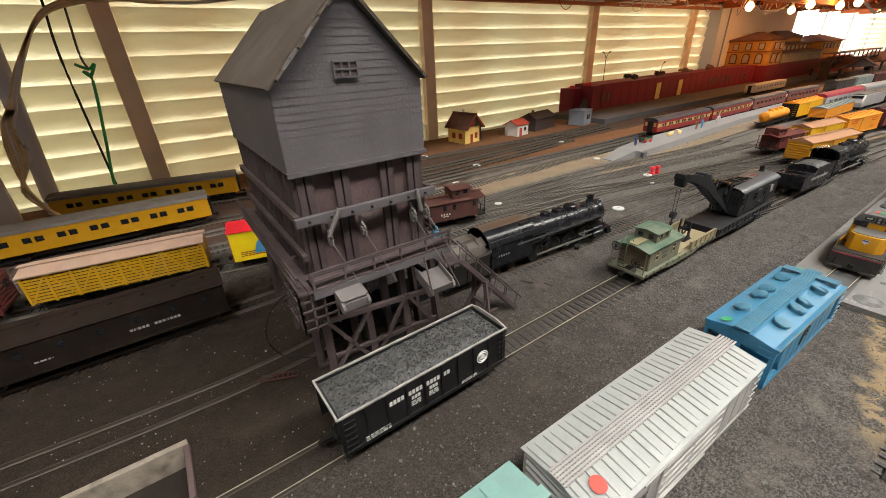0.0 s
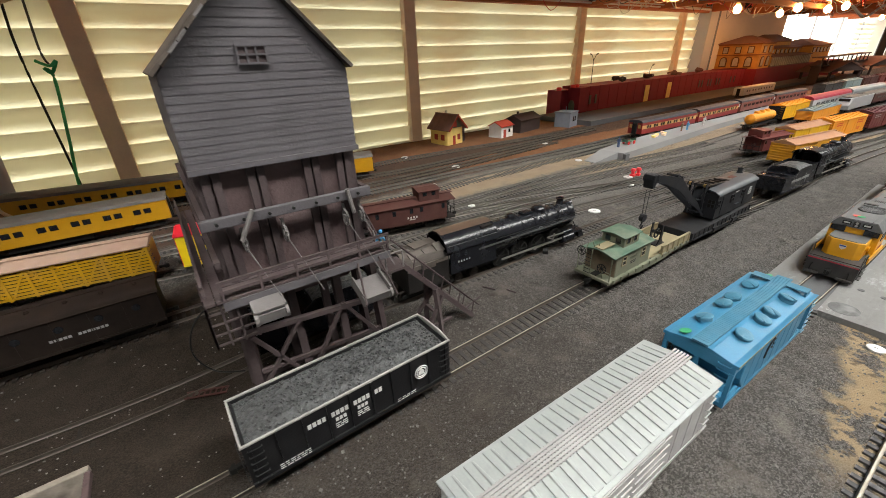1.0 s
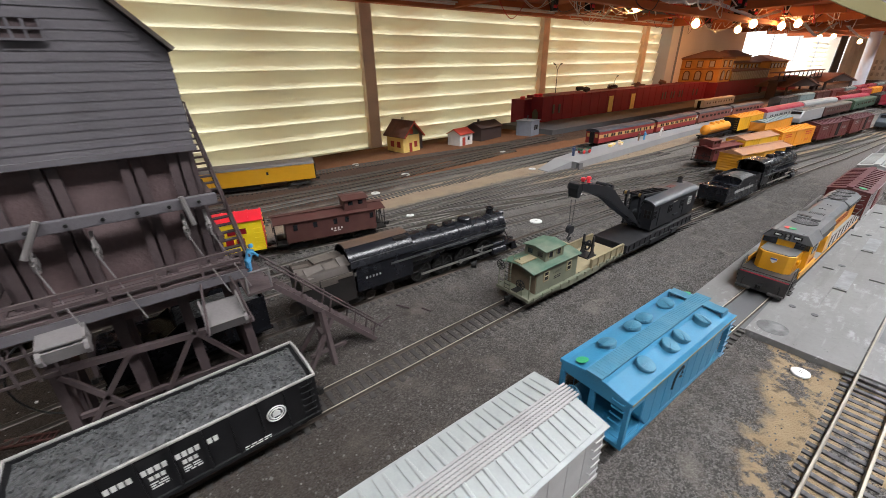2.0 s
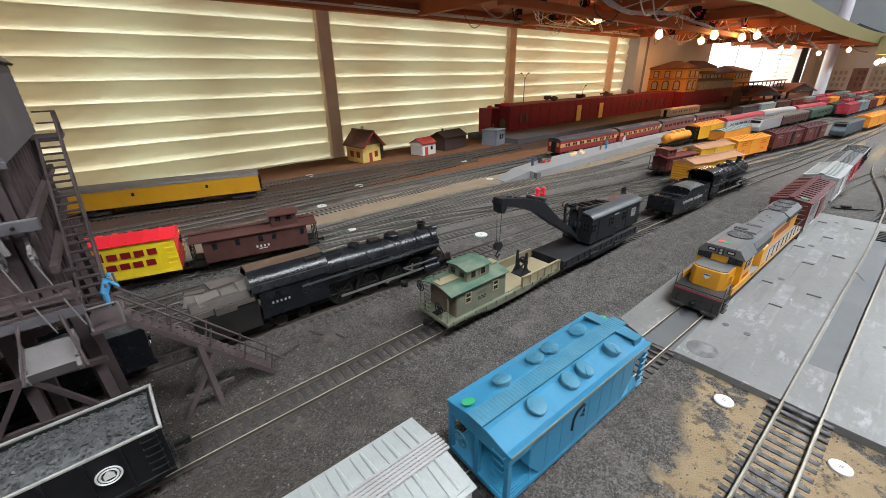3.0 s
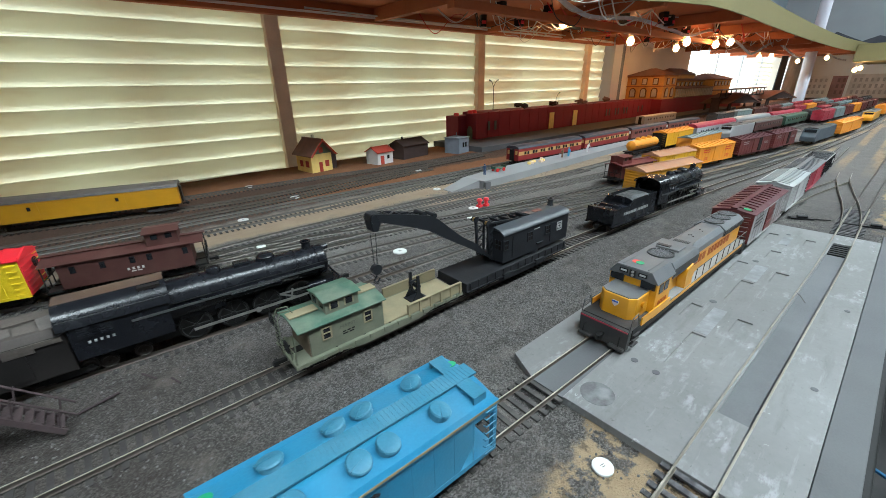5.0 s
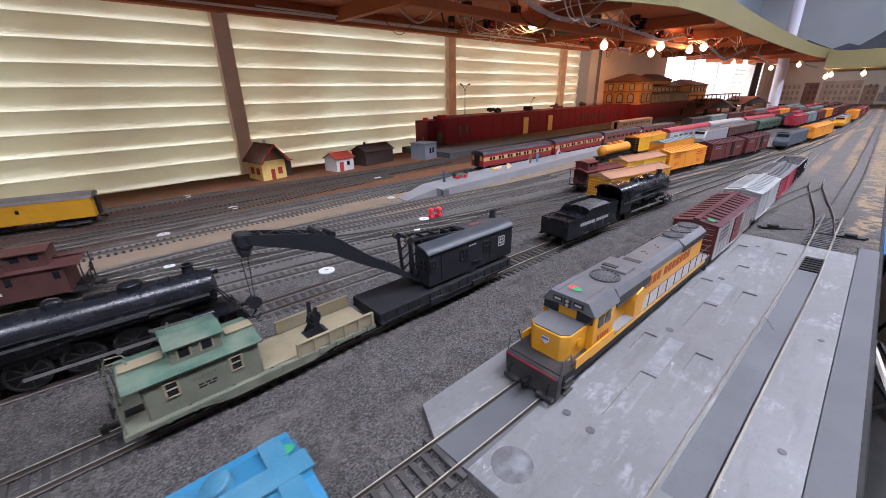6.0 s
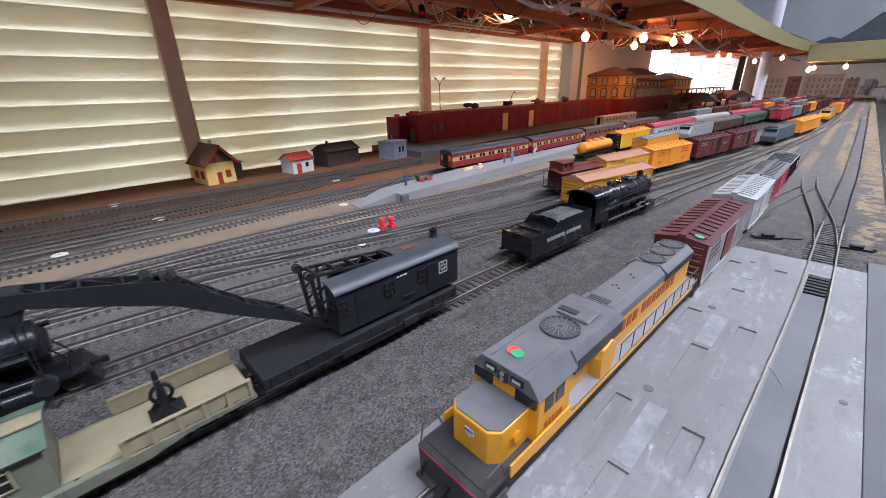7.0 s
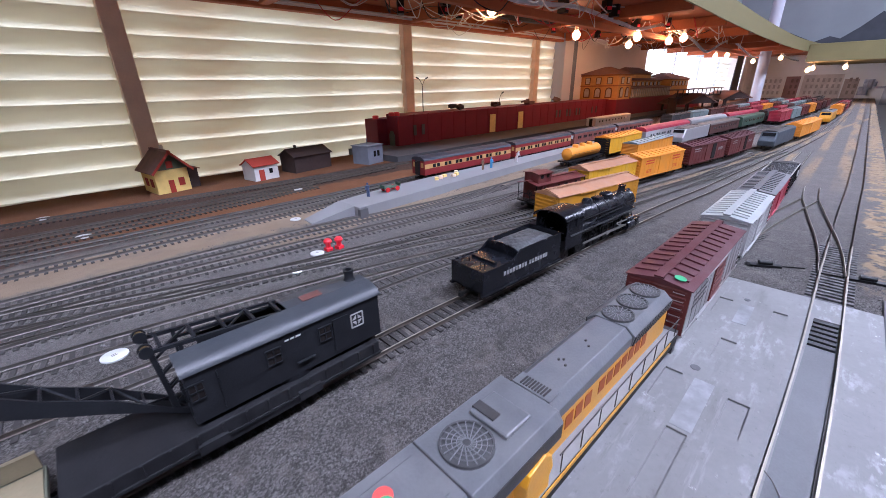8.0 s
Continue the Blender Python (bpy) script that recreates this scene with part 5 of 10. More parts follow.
def derrick_tender(line, x, L=0.135, W=0.034):
    """A flat car with a small cabin at one end and a low-sided timber bed at the other: cabin to -x."""
    y, a = on_track(line, x)
    c = thing("work_caboose", x, y, RT, a, "sage green work caboose with faded green roof and timber bed", "caboose", "work train")
    x0 = -L / 2
    part("deck", Geo().box(x0, -x0, -W / 2, W / 2, 0.0085, 0.0112), M_SAGE, c, bevel=0.0004)
    part("bed", Geo().box(x0 + 0.0634, -x0 - 0.001, -W / 2 + 0.0025, W / 2 - 0.0025, 0.0112, 0.0118), M_CREAM, c, "pale bare timber floor")
    sill = Geo()
    for s in (-1, 1):
        sill.prism([(x0, 0.0085), (x0 + 0.03, 0.0085), (x0 + 0.045, 0.0055), (-x0 - 0.045, 0.0055), (-x0 - 0.03, 0.0085), (-x0, 0.0085), (-x0, 0.0108), (x0, 0.0108)], *sorted((s * (W / 2 - 0.0012), s * (W / 2 + 0.0004))), "y")
        for k in range(12):
            xx = x0 + 0.006 + (L - 0.012) * k / 11
            sill.box(xx - 0.0009, xx + 0.0009, *sorted((s * W / 2, s * (W / 2 + 0.0014))), 0.0088, 0.0118)
    part("side_sill", sill, M_SAGE, c)
    bx0, bx1 = x0 + 0.011, x0 + 0.063
    hw = W / 2 - 0.0022
    cab = Geo()
    cab.prism([(-hw, 0.0112), (-hw, 0.0315), (0, 0.0345), (hw, 0.0315), (hw, 0.0112)], bx0, bx1)
    part("cabin", cab, M_SAGE, c, bevel=0.0003)
    part("roof", Geo().prism([(-hw - 0.002, 0.0311), (-hw - 0.002, 0.0319), (-hw * 0.5, 0.0343), (0, 0.0352), (hw * 0.5, 0.0343), (hw + 0.002, 0.0319), (hw + 0.002, 0.0311), (0, 0.0344)], bx0 - 0.007, bx1 + 0.002), M_GREEN, c, "faded green roof", bevel=0.0002)
    for wa, wb in ((bx0 - 0.006, bx0 + 0.012), (bx1 - 0.012, bx1 + 0.002)):
        part("roof_walk", Geo().box(wa, wb, -0.004, 0.004, 0.0354, 0.0361), M_CREAM, c, "bare timber roof walk")
    part("end_wall", Geo().box(bx0 - 0.0006, bx0 - 0.0001, -hw + 0.0004, hw - 0.0004, 0.0115, 0.031), mat("rusty_end_boards", (0.12, 0.09, 0.06), 0.75, var=0.4, scale=120, dust=0.7, dust_col=(0.15, 0.15, 0.11)), c, "rust-stained end boards")
    cu0, cu1, ch = bx0 + 0.014, bx0 + 0.037, 0.0105
    part("cupola", Geo().prism([(-ch, 0.033), (-ch, 0.0425), (0, 0.0442), (ch, 0.0425), (ch, 0.033)], cu0, cu1), M_SAGE, c, bevel=0.0002)
    part("cupola_roof", Geo().prism([(-ch - 0.0016, 0.0422), (-ch - 0.0016, 0.0429), (0, 0.0449), (ch + 0.0016, 0.0429), (ch + 0.0016, 0.0422), (0, 0.044)], cu0 - 0.0016, cu1 + 0.0016), M_GREEN, c, bevel=0.0002)
    for s in (-1, 1):
        for wx in (bx0 + 0.011, bx0 + 0.04):
            frames, panes = Geo(), Geo()
            panes.box(wx - 0.0024, wx + 0.0024, *sorted((s * hw, s * (hw + 0.0003))), 0.0205, 0.0275)
            for dx in (-0.0028, 0.0028):
                frames.box(wx + dx - 0.0005, wx + dx + 0.0005, *sorted((s * hw, s * (hw + 0.0007))), 0.0197, 0.0283)
            for z in (0.0197, 0.024, 0.0277):
                frames.box(wx - 0.0032, wx + 0.0032, *sorted((s * hw, s * (hw + 0.0007))), z, z + 0.0007)
            part("window", panes, M_GLASS, c)
            part("window_frame", frames, M_CREAM, c)
        for wx in (cu0 + 0.006, cu0 + 0.016):
            frames, panes = Geo(), Geo()
            panes.box(wx - 0.0024, wx + 0.0024, *sorted((s * ch, s * (ch + 0.0003))), 0.0362, 0.0405)
            for dx in (-0.0028, 0.0028):
                frames.box(wx + dx - 0.0004, wx + dx + 0.0004, *sorted((s * ch, s * (ch + 0.0006))), 0.0357, 0.041)
            part("window", panes, M_GLASS, c)
            part("window_frame", frames, M_CREAM, c)
    for q, xx in ((-1, cu0), (1, cu1)):
        for wy in (-0.005, 0.005):
            part("window", Geo().box(*sorted((xx, xx + q * 0.0003)), wy - 0.0024, wy + 0.0024, 0.0365, 0.0405), M_GLASS, c)
    door = Geo().box(bx0 - 0.0005, bx0, -0.0035, 0.0035, 0.0115, 0.028)
    part("door", door, M_GREEN, c)
    ladder(c, x0 + 0.0005, 0.005, 0.0112, 0.036, 0.006, M_IRON, out=-1, axis="y", rungs=7)
    rails = Geo()
    for y_ in (0.002, 0.008):
        rails.tube([(x0 - 0.0005, y_, 0.0112), (x0 - 0.0005, y_, 0.034), (x0 + 0.002, y_, 0.039), (x0 + 0.008, y_, 0.0385), (x0 + 0.01, y_, 0.0345)], 0.0004, 5)
    for s in (-1, 1):
        rails.tube([(x0 + 0.001, s * (W / 2 - 0.001), 0.0112), (x0 + 0.001, s * (W / 2 - 0.001), 0.019), (x0 + 0.001, s * 0.009, 0.019), (x0 + 0.001, s * 0.009, 0.0112)], 0.0004, 5)
        rails.tube([(x0 + 0.0015, s * (W / 2 - 0.001), 0.0112), (x0 + 0.0015, s * (W / 2 - 0.001), 0.0315)], 0.0004, 5)
    part("end_railing", rails, M_SAGE, c)
    brake_wheel(c, x0 - 0.001, -0.009, 0.022, -1)
    brake_wheel(c, x0 - 0.001, 0.012, 0.0315, -1)
    words("MAINT", 0.0036, M_WORN_INK, c, pose(bx0 + 0.0255, -hw - 0.0002, 0.0238, 90, 0, 0))
    bars(c, bx0 + 0.0215, bx0 + 0.03, -hw, 0.0195, 0.0009, M_IRON, 2, gap=0.0016)
    for s in (-1, 1):
        gates = Geo()
        gx0, gx1 = (x0 + 0.082, -x0 - 0.001)
        gates.box(gx0, gx1, *sorted((s * (W / 2 - 0.0016), s * (W / 2 - 0.0004))), 0.0118, 0.0195)
        for k in range(6):
            xx = gx0 + 0.001 + (gx1 - gx0 - 0.002) * k / 5
            gates.box(xx - 0.0009, xx + 0.0009, *sorted((s * (W / 2 - 0.0004), s * (W / 2 + 0.0006))), 0.0105, 0.0195)
        gates.box(gx0, gx1, *sorted((s * (W / 2 - 0.0018), s * (W / 2 + 0.0004))), 0.0195, 0.0201)
        part("side_board", gates, M_CREAM, c, "cream timber side board")
    hook = Geo()
    for s in (-1, 1):
        hook.prism([(x0 + 0.0945, 0.0118), (x0 + 0.1065, 0.0118), (x0 + 0.1025, 0.018), (x0 + 0.1018, 0.0325), (x0 + 0.0998, 0.0325), (x0 + 0.099, 0.018)], *sorted((s * 0.0042, s * 0.0054)), "y")
    hook.cyl((x0 + 0.101, -0.0056, 0.0235), (x0 + 0.101, 0.0056, 0.0235), 0.0018, seg=8)
    hook.tube([(x0 + 0.101 + 0.0042 * math.cos(q), 0.0, 0.0225 + 0.0045 * math.sin(q)) for q in [2 * math.pi * k / 12 for k in range(13)]], 0.0009, 6)
    hook.box(x0 + 0.094, x0 + 0.108, -0.0056, 0.0056, 0.0118, 0.0128)
    part("boom_rest", hook, M_CRANE, c, "black iron boom rest")
    for s in (-1, 1):
        truck(c, s * (L / 2 - 0.02))
        coupler(c, s * L / 2, s)
    underframe(c, L)
    return c


def wrecking_crane(line, x, L=0.138, W=0.036):
    """Boom to -x; x is the middle of its flat base."""
    y, a = on_track(line, x)
    c = thing("wrecking_crane", x, y, RT, a, "black railway wrecking crane with arched boom and grey roof", "railway crane", "work train")
    x0 = -L / 2
    part("base", Geo().box(x0, -x0, -W / 2, W / 2, 0.0085, 0.0165), M_CRANE_BASE, c, bevel=0.0006)
    for s in (-1, 1):
        part("side_sill", Geo().prism([(x0 + 0.036, 0.0085), (x0 + 0.042, 0.0045), (-x0 - 0.042, 0.0045), (-x0 - 0.036, 0.0085)], *sorted((s * (W / 2 - 0.002), s * W / 2)), "y"), M_CRANE_BASE, c)
    edge = Geo()
    for s in (-1, 1):
        edge.box(x0, -x0, *sorted((s * W / 2, s * (W / 2 + 0.001))), 0.0085, 0.0098)
        for k in range(14):
            xx = x0 + 0.004 + (L - 0.008) * k / 13
            edge.box(xx - 0.0005, xx + 0.0005, *sorted((s * W / 2, s * (W / 2 + 0.0008))), 0.0085, 0.0162)
        for xx in (-0.02, 0.025):
            edge.box(xx - 0.006, xx + 0.006, *sorted((s * W / 2, s * (W / 2 + 0.0022))), 0.007, 0.0115)
    part("edge_trim", edge, M_CRANE_BASE, c)
    part("turntable", Geo().cyl((0.022, 0, 0.0165), (0.022, 0, 0.0195), 0.0155, seg=28), M_CRANE, c)
    cx0, cx1, hw = -0.0235, 0.0725, 0.0155
    zb, ze, zr = 0.0195, 0.0455, 0.0505
    wall = 0.001
    part("cab_floor", Geo().box(cx0, cx1, -hw, hw, zb, zb + 0.0015), M_CRANE, c)
    for s in (-1, 1):
        part("cab_side", Geo().box(cx0 if s < 0 else cx0 + 0.012, cx1, *sorted((s * hw, s * (hw - wall))), zb + 0.0015, ze), M_CRANE, c)
    part("cab_end", Geo().box(cx1 - wall, cx1, -hw + wall, hw - wall, zb + 0.0015, ze + 0.002), M_CRANE, c)
    part("cab_front", Geo().box(cx0, cx0 + wall, -hw + wall, -hw + 0.011, zb + 0.0015, ze + 0.002), M_CRANE, c)
    part("cab_partition", Geo().box(cx0, cx0 + 0.02, -hw + 0.011, -hw + 0.012, zb + 0.0015, ze), M_CRANE, c)
    roof = Geo()
    prof_n = [(-hw - 0.0012, ze - 0.0005), (-hw - 0.0006, ze + 0.001), (-hw + 0.004, ze + 0.0038), (-0.004, zr), (-0.004, zr - 0.001), (-hw + 0.004, ze + 0.0028), (-hw + 0.0002, ze)]
    roof.prism(prof_n, cx0 - 0.001, cx1 + 0.001)
    roof.prism([(-p, q) for p, q in prof_n], cx0 + 0.05, cx1 + 0.001)
    roof.box(cx0 + 0.05, cx1 + 0.001, -0.004, 0.004, zr - 0.001, zr)
    part("roof", roof, M_CRANE_RF, c, "grey arched sheet roof", smooth=True)
    part("roof_plate", Geo().box(cx0 + 0.059, cx0 + 0.07, -0.003, 0.003, zr, zr + 0.0003), mat("rust_red_plate", (0.12, 0.05, 0.04), 0.6, var=0.4, scale=300), c)
    stack = Geo().lathe([(0.0042, 0.0), (0.0032, 0.002), (0.0026, 0.003), (0.0026, 0.0065), (0.0031, 0.0066), (0.0031, 0.0078), (0.002, 0.0078), (0.002, 0.0)], (cx1 - 0.0065, 0.002, zr - 0.0015), seg=16)
    part("chimney", stack, M_CRANE, c, smooth=True)
    for wx in (cx0 + 0.0035, cx0 + 0.036, cx0 + 0.0625):
        w = 0.0028 if wx < 0 else 0.0034
        wins, bars_g = Geo().box(wx - w, wx + w, -hw - 0.0003, -hw, 0.0315, 0.0395), Geo()
        for dx in (-w, 0, w):
            bars_g.box(wx + dx - 0.0003, wx + dx + 0.0003, -hw - 0.0008, -hw, 0.0312, 0.0398)
        for z in (0.0312, 0.0354, 0.0394):
            bars_g.box(wx - w, wx + w, -hw - 0.0008, -hw, z, z + 0.0006)
        # matt near-black panes: the dark of the cab's inside as colour
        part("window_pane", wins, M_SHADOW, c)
        part("window_frame", bars_g, M_CRANE, c)
    wins, bars_g = Geo(), Geo()
    wins.box(cx0 - 0.0003, cx0, -hw + 0.002, -hw + 0.009, 0.0315, 0.0395)
    for dy in (0.002, 0.0055, 0.009):
        bars_g.box(cx0 - 0.0008, cx0, -hw + dy - 0.0003, -hw + dy + 0.0003, 0.0312, 0.0398)
    bars_g.box(cx0 - 0.0008, cx0, -hw + 0.002, -hw + 0.009, 0.0352, 0.0358)
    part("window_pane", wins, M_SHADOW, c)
    part("window_frame", bars_g, M_CRANE, c)
    door = Geo().box(cx0 + 0.067, cx0 + 0.0762, -hw - 0.0006, -hw, zb + 0.002, 0.041)
    part("step", Geo().box(cx0 + 0.046, cx0 + 0.0555, -hw - 0.0016, -hw, 0.0258, 0.0265), M_CRANE, c)
    part("seam", Geo().box(cx0 + 0.012, cx0 + 0.0125, -hw - 0.0006, -hw, zb + 0.002, 0.042), M_CRANE, c)
    part("cab_door", door, M_CRANE, c)
    logo = Geo()
    lx, lz = cx0 + 0.0815, 0.035
    for dx in (-0.0036, 0.0036):
        logo.box(lx + dx - 0.00035, lx + dx + 0.00035, -hw - 0.0004, -hw, lz - 0.004, lz + 0.004)
    for dz in (-0.004, 0.004):
        logo.box(lx - 0.0036, lx + 0.0036, -hw - 0.0004, -hw, lz + dz - 0.00035, lz + dz + 0.00035)
    for q in range(4):
        sx, sz = (1, 1, -1, -1)[q], (1, -1, 1, -1)[q]
        logo.prism([(lx + sx * 0.0006, lz + sz * 0.0006), (lx + sx * 0.0028, lz + sz * 0.0006), (lx + sx * 0.0006, lz + sz * 0.003)], -hw - 0.0004, -hw, "y")
    part("emblem", logo, M_FADED, c)
    bars(c, cx0 + 0.042, cx0 + 0.05, -hw, 0.0405, 0.0009, M_LETTER)
    # boom: two curved side plates with cross lacing
    path = [(-0.016, 0.0185), (-0.0285, 0.0256), (-0.0455, 0.0411), (-0.063, 0.0526), (-0.0855, 0.0716), (-0.0935, 0.0766), (-0.1185, 0.0831), (-0.1375, 0.0871)]
    lower = [(-0.016, 0.0165), (-0.0255, 0.0206), (-0.0345, 0.0276), (-0.0495, 0.0371), (-0.073, 0.0511), (-0.0925, 0.0641), (-0.1125, 0.0726), (-0.1355, 0.0811)]
    for s in (-1, 1):
        g = Geo().prism(path + lower[::-1], *sorted((s * 0.0056, s * 0.0047)), "y")
        part("boom_side", g, M_CRANE, c)
    lace = Geo()

    def along(t, line_):
        q = t * (len(line_) - 1)
        i = min(int(q), len(line_) - 2)
        f = q - i
        return (line_[i][0] * (1 - f) + line_[i + 1][0] * f, line_[i][1] * (1 - f) + line_[i + 1][1] * f)
    for k in range(14):
        p, q = along(k / 14, path), along((k + 1) / 14, path)
        s = 1 if k % 2 else -1
        lace.beam((p[0], -s * 0.005, p[1] - 0.0005), (q[0], s * 0.005, q[1] - 0.0005), 0.0009)
        lace.beam((p[0], -0.005, p[1] - 0.0005), (p[0], 0.005, p[1] - 0.0005), 0.0009)
    part("boom_lacing", lace, M_CRANE, c)["kind"] = "stuff"
    tx, tz = -0.137, 0.083
    part("boom_head", Geo().prism([(tx - 0.004, tz + 0.004), (tx + 0.004, tz + 0.004), (tx + 0.004, tz - 0.001), (tx + 0.0005, tz - 0.0085), (tx - 0.0035, tz - 0.008), (tx - 0.005, tz)], -0.0045, 0.0045, "y"), M_CRANE, c, bevel=0.0008)
    for px, pz, pr in ((tx - 0.001, tz + 0.0005, 0.0036), (-0.0985, 0.0782, 0.0022), (-0.089, 0.0752, 0.002)):
        part("boom_sheave", Geo().cyl((px, -0.0052, pz), (px, 0.0052, pz), pr, seg=16), M_CRANE, c)
    block = Geo()
    block.tube([(tx - 0.003, 0.001, tz - 0.01), (tx - 0.002, 0.001, tz - 0.034)], 0.0003, 4)
    block.tube([(tx + 0.0, -0.001, tz - 0.01), (tx - 0.001, -0.001, tz - 0.034)], 0.0003, 4)
    block.cyl((tx - 0.0015, -0.0018, tz - 0.0365), (tx - 0.0015, 0.0018, tz - 0.0365), 0.0038, seg=12)
    block.tube([(tx - 0.0015, 0, tz - 0.039), (tx - 0.0015, 0, tz - 0.042), (tx - 0.004, 0, tz - 0.0445), (tx - 0.0015, 0, tz - 0.047), (tx + 0.001, 0, tz - 0.0445)], 0.0008, 6)
    part("hook_block", block, M_CRANE, c)
    # the gantry: two rails rising forward out of the roof, with ties, legs and brass sheaves
    gx0, gx1, gz0, gz1 = cx0 - 0.0075, cx0 + 0.05, 0.0545, 0.0488

    def up(x):
        return gz0 + (gz1 - gz0) * (x - gx0) / (gx1 - gx0)
    for yy in (-0.003, 0.0115):
        part("gantry_rail", Geo().beam((gx0, yy, gz0), (gx1, yy, gz1), 0.0016), M_CRANE, c)
        part("gantry_rail", Geo().beam((gx0 + 0.012, yy, up(gx0 + 0.012) - 0.004), (gx1, yy, gz1 - 0.002), 0.0012), M_CRANE, c)
        part("gantry_post", Geo().beam((gx0 + 0.001, yy, gz0), (gx0 + 0.004, yy, 0.021), 0.002), M_CRANE, c)
        part("gantry_post", Geo().beam((cx0 + 0.004, yy, up(cx0 + 0.004)), (cx0 + 0.004, yy, 0.021), 0.0016), M_CRANE, c)
        part("sheave", Geo().cyl((gx0, yy - 0.0013, gz0 + 0.0008), (gx0, yy + 0.0013, gz0 + 0.0008), 0.0019, seg=14), M_BRASS, c, "small brass sheave")
        part("sheave_cheek", Geo().cyl((gx0, yy - 0.0021, gz0 + 0.0008), (gx0, yy - 0.0014, gz0 + 0.0008), 0.0026, seg=14).cyl((gx0, yy + 0.0014, gz0 + 0.0008), (gx0, yy + 0.0021, gz0 + 0.0008), 0.0026, seg=14), M_CRANE, c)
        for q in range(3):
            zq = 0.0255 + 0.0085 * q
            part("gantry_tie", Geo().beam((gx0 + 0.003, yy, zq), (cx0 + 0.004, yy, zq + 0.006), 0.001), M_CRANE, c)
    for k in range(5):
        xx = gx0 + 0.005 + (gx1 - gx0 - 0.008) * k / 4
        part("gantry_tie", Geo().beam((xx, -0.003, up(xx)), (xx, 0.0115, up(xx)), 0.0014, 0.0022), M_CRANE, c)
        if k in (0, 2):
            xe = xx + (gx1 - gx0 - 0.008) / 4
            part("gantry_tie", Geo().beam((xx, -0.003, up(xx)), (xe, 0.0115, up(xe)), 0.0009), M_CRANE, c)
    drum = Geo().cyl((cx0 + 0.02, -0.004, 0.026), (cx0 + 0.02, 0.014, 0.026), 0.005, seg=16)
    drum.cyl((cx0 + 0.036, -0.004, 0.029), (cx0 + 0.036, 0.014, 0.029), 0.006, seg=16)
    part("winch_drum", drum, M_CRANE, c)
    for s in (-1, 1):
        truck(c, s * (L / 2 - 0.022), base=0.026, wheels=3)
        coupler(c, s * L / 2, s)
    return c

# ---------------------------------------------------------------- coaling tower
def coaling_tower():
    x0, x1, y0, y1 = 0.0535, 0.1345, 0.222, 0.372
    t = thing("coaling_tower", (x0 + x1) / 2, y0, 0, label="tall weathered timber coaling tower with grey gabled top house", category="coaling tower")
    hw, D = (x1 - x0) / 2, y1 - y0
    zb, ze, za = 0.1465, 0.187, 0.2285
    house = Geo().prism([(-hw, zb), (-hw, ze), (0, za), (hw, ze), (hw, zb)], 0, D, "y")
    part("top_house", house, M_SIDING, t, "slate grey clapboard house")
    # clapboards
    board = 0.0036
    z = zb
    k = 0
    while z < za - 0.003:
        w = hw if z < ze else hw * (za - z) / (za - ze)
        wt = hw if z + board < ze else hw * max(0.0, (za - z - board)) / (za - ze)
        g = Geo()
        for s, yy in ((-1, 0.0),):
            g.add([(-w, yy - 0.00046, z), (w, yy - 0.00046, z), (wt, yy - 0.0002, z + board), (-wt, yy - 0.0002, z + board), (-w, yy + 0.0004, z), (w, yy + 0.0004, z), (wt, yy + 0.0004, z + board), (-wt, yy + 0.0004, z + board)],
                  [(0, 1, 2, 3), (0, 4, 5, 1), (1, 5, 6, 2), (2, 6, 7, 3), (3, 7, 4, 0), (4, 7, 6, 5)])
        part("clapboard", g, M_SIDING, t)
        if z + board < ze + 0.001:
            for s in (-1, 1):
                g = Geo().add([(s * (hw + 0.00055), 0, z), (s * (hw + 0.00055), D, z), (s * (hw + 0.0002), D, z + board), (s * (hw + 0.0002), 0, z + board), (s * (hw - 0.0004), 0, z), (s * (hw - 0.0004), D, z), (s * (hw - 0.0004), D, z + board), (s * (hw - 0.0004), 0, z + board)],
                              [(0, 1, 2, 3), (0, 4, 5, 1), (1, 5, 6, 2), (2, 6, 7, 3), (3, 7, 4, 0), (4, 7, 6, 5)])
                part("clapboard", g, M_SIDING, t)
        z += board
        k += 1
    # roof slopes
    slope = math.atan2(za - ze, hw)
    for s in (-1, 1):
        g = Geo()
        L = hw / math.cos(slope) + 0.004
        c = Vector((s * (hw / 2 + 0.0008), D / 2, (za + ze) / 2 + 0.0012))
        g.slab(c, (L, D + 0.009, 0.0016), Matrix.Rotation(s * slope, 3, "Y"))
        part("roof_slope", g, M_SHINGLE, t, "dark worn felt roof")
        for q in range(4):
            f = (q + 0.5) / 4
            g = Geo().slab((s * hw * f, D / 2, za - (za - ze) * f + 0.0024), (L / 4 * 1.02, D + 0.0095, 0.0005), Matrix.Rotation(s * (slope + 0.03), 3, "Y"))
            part("felt_strip", g, M_SHINGLE, t)
    rnd = random.Random(17)
    for q in range(9):
        f = 0.1 + 0.1 * q
        w = rnd.uniform(0.002, 0.005)
        g = Geo().slab((-hw * f, -0.0052 - w * 0.3, za - (za - ze) * f + 0.0012), (0.0055, w, 0.0011), Euler((rnd.uniform(-0.3, 0.1), -slope, rnd.uniform(-0.15, 0.15))).to_matrix())
        part("torn_felt", g, M_CHUTE if q in (4, 6, 7) else M_SHINGLE, t)
    # gable window
    wz = 0.1935
    part("window_pane", Geo().box(-0.0085, 0.0035, -0.0012, -0.001, wz - 0.0038, wz + 0.0036), M_TOWER, t, "dusty blind window pane")
    fr = Geo()
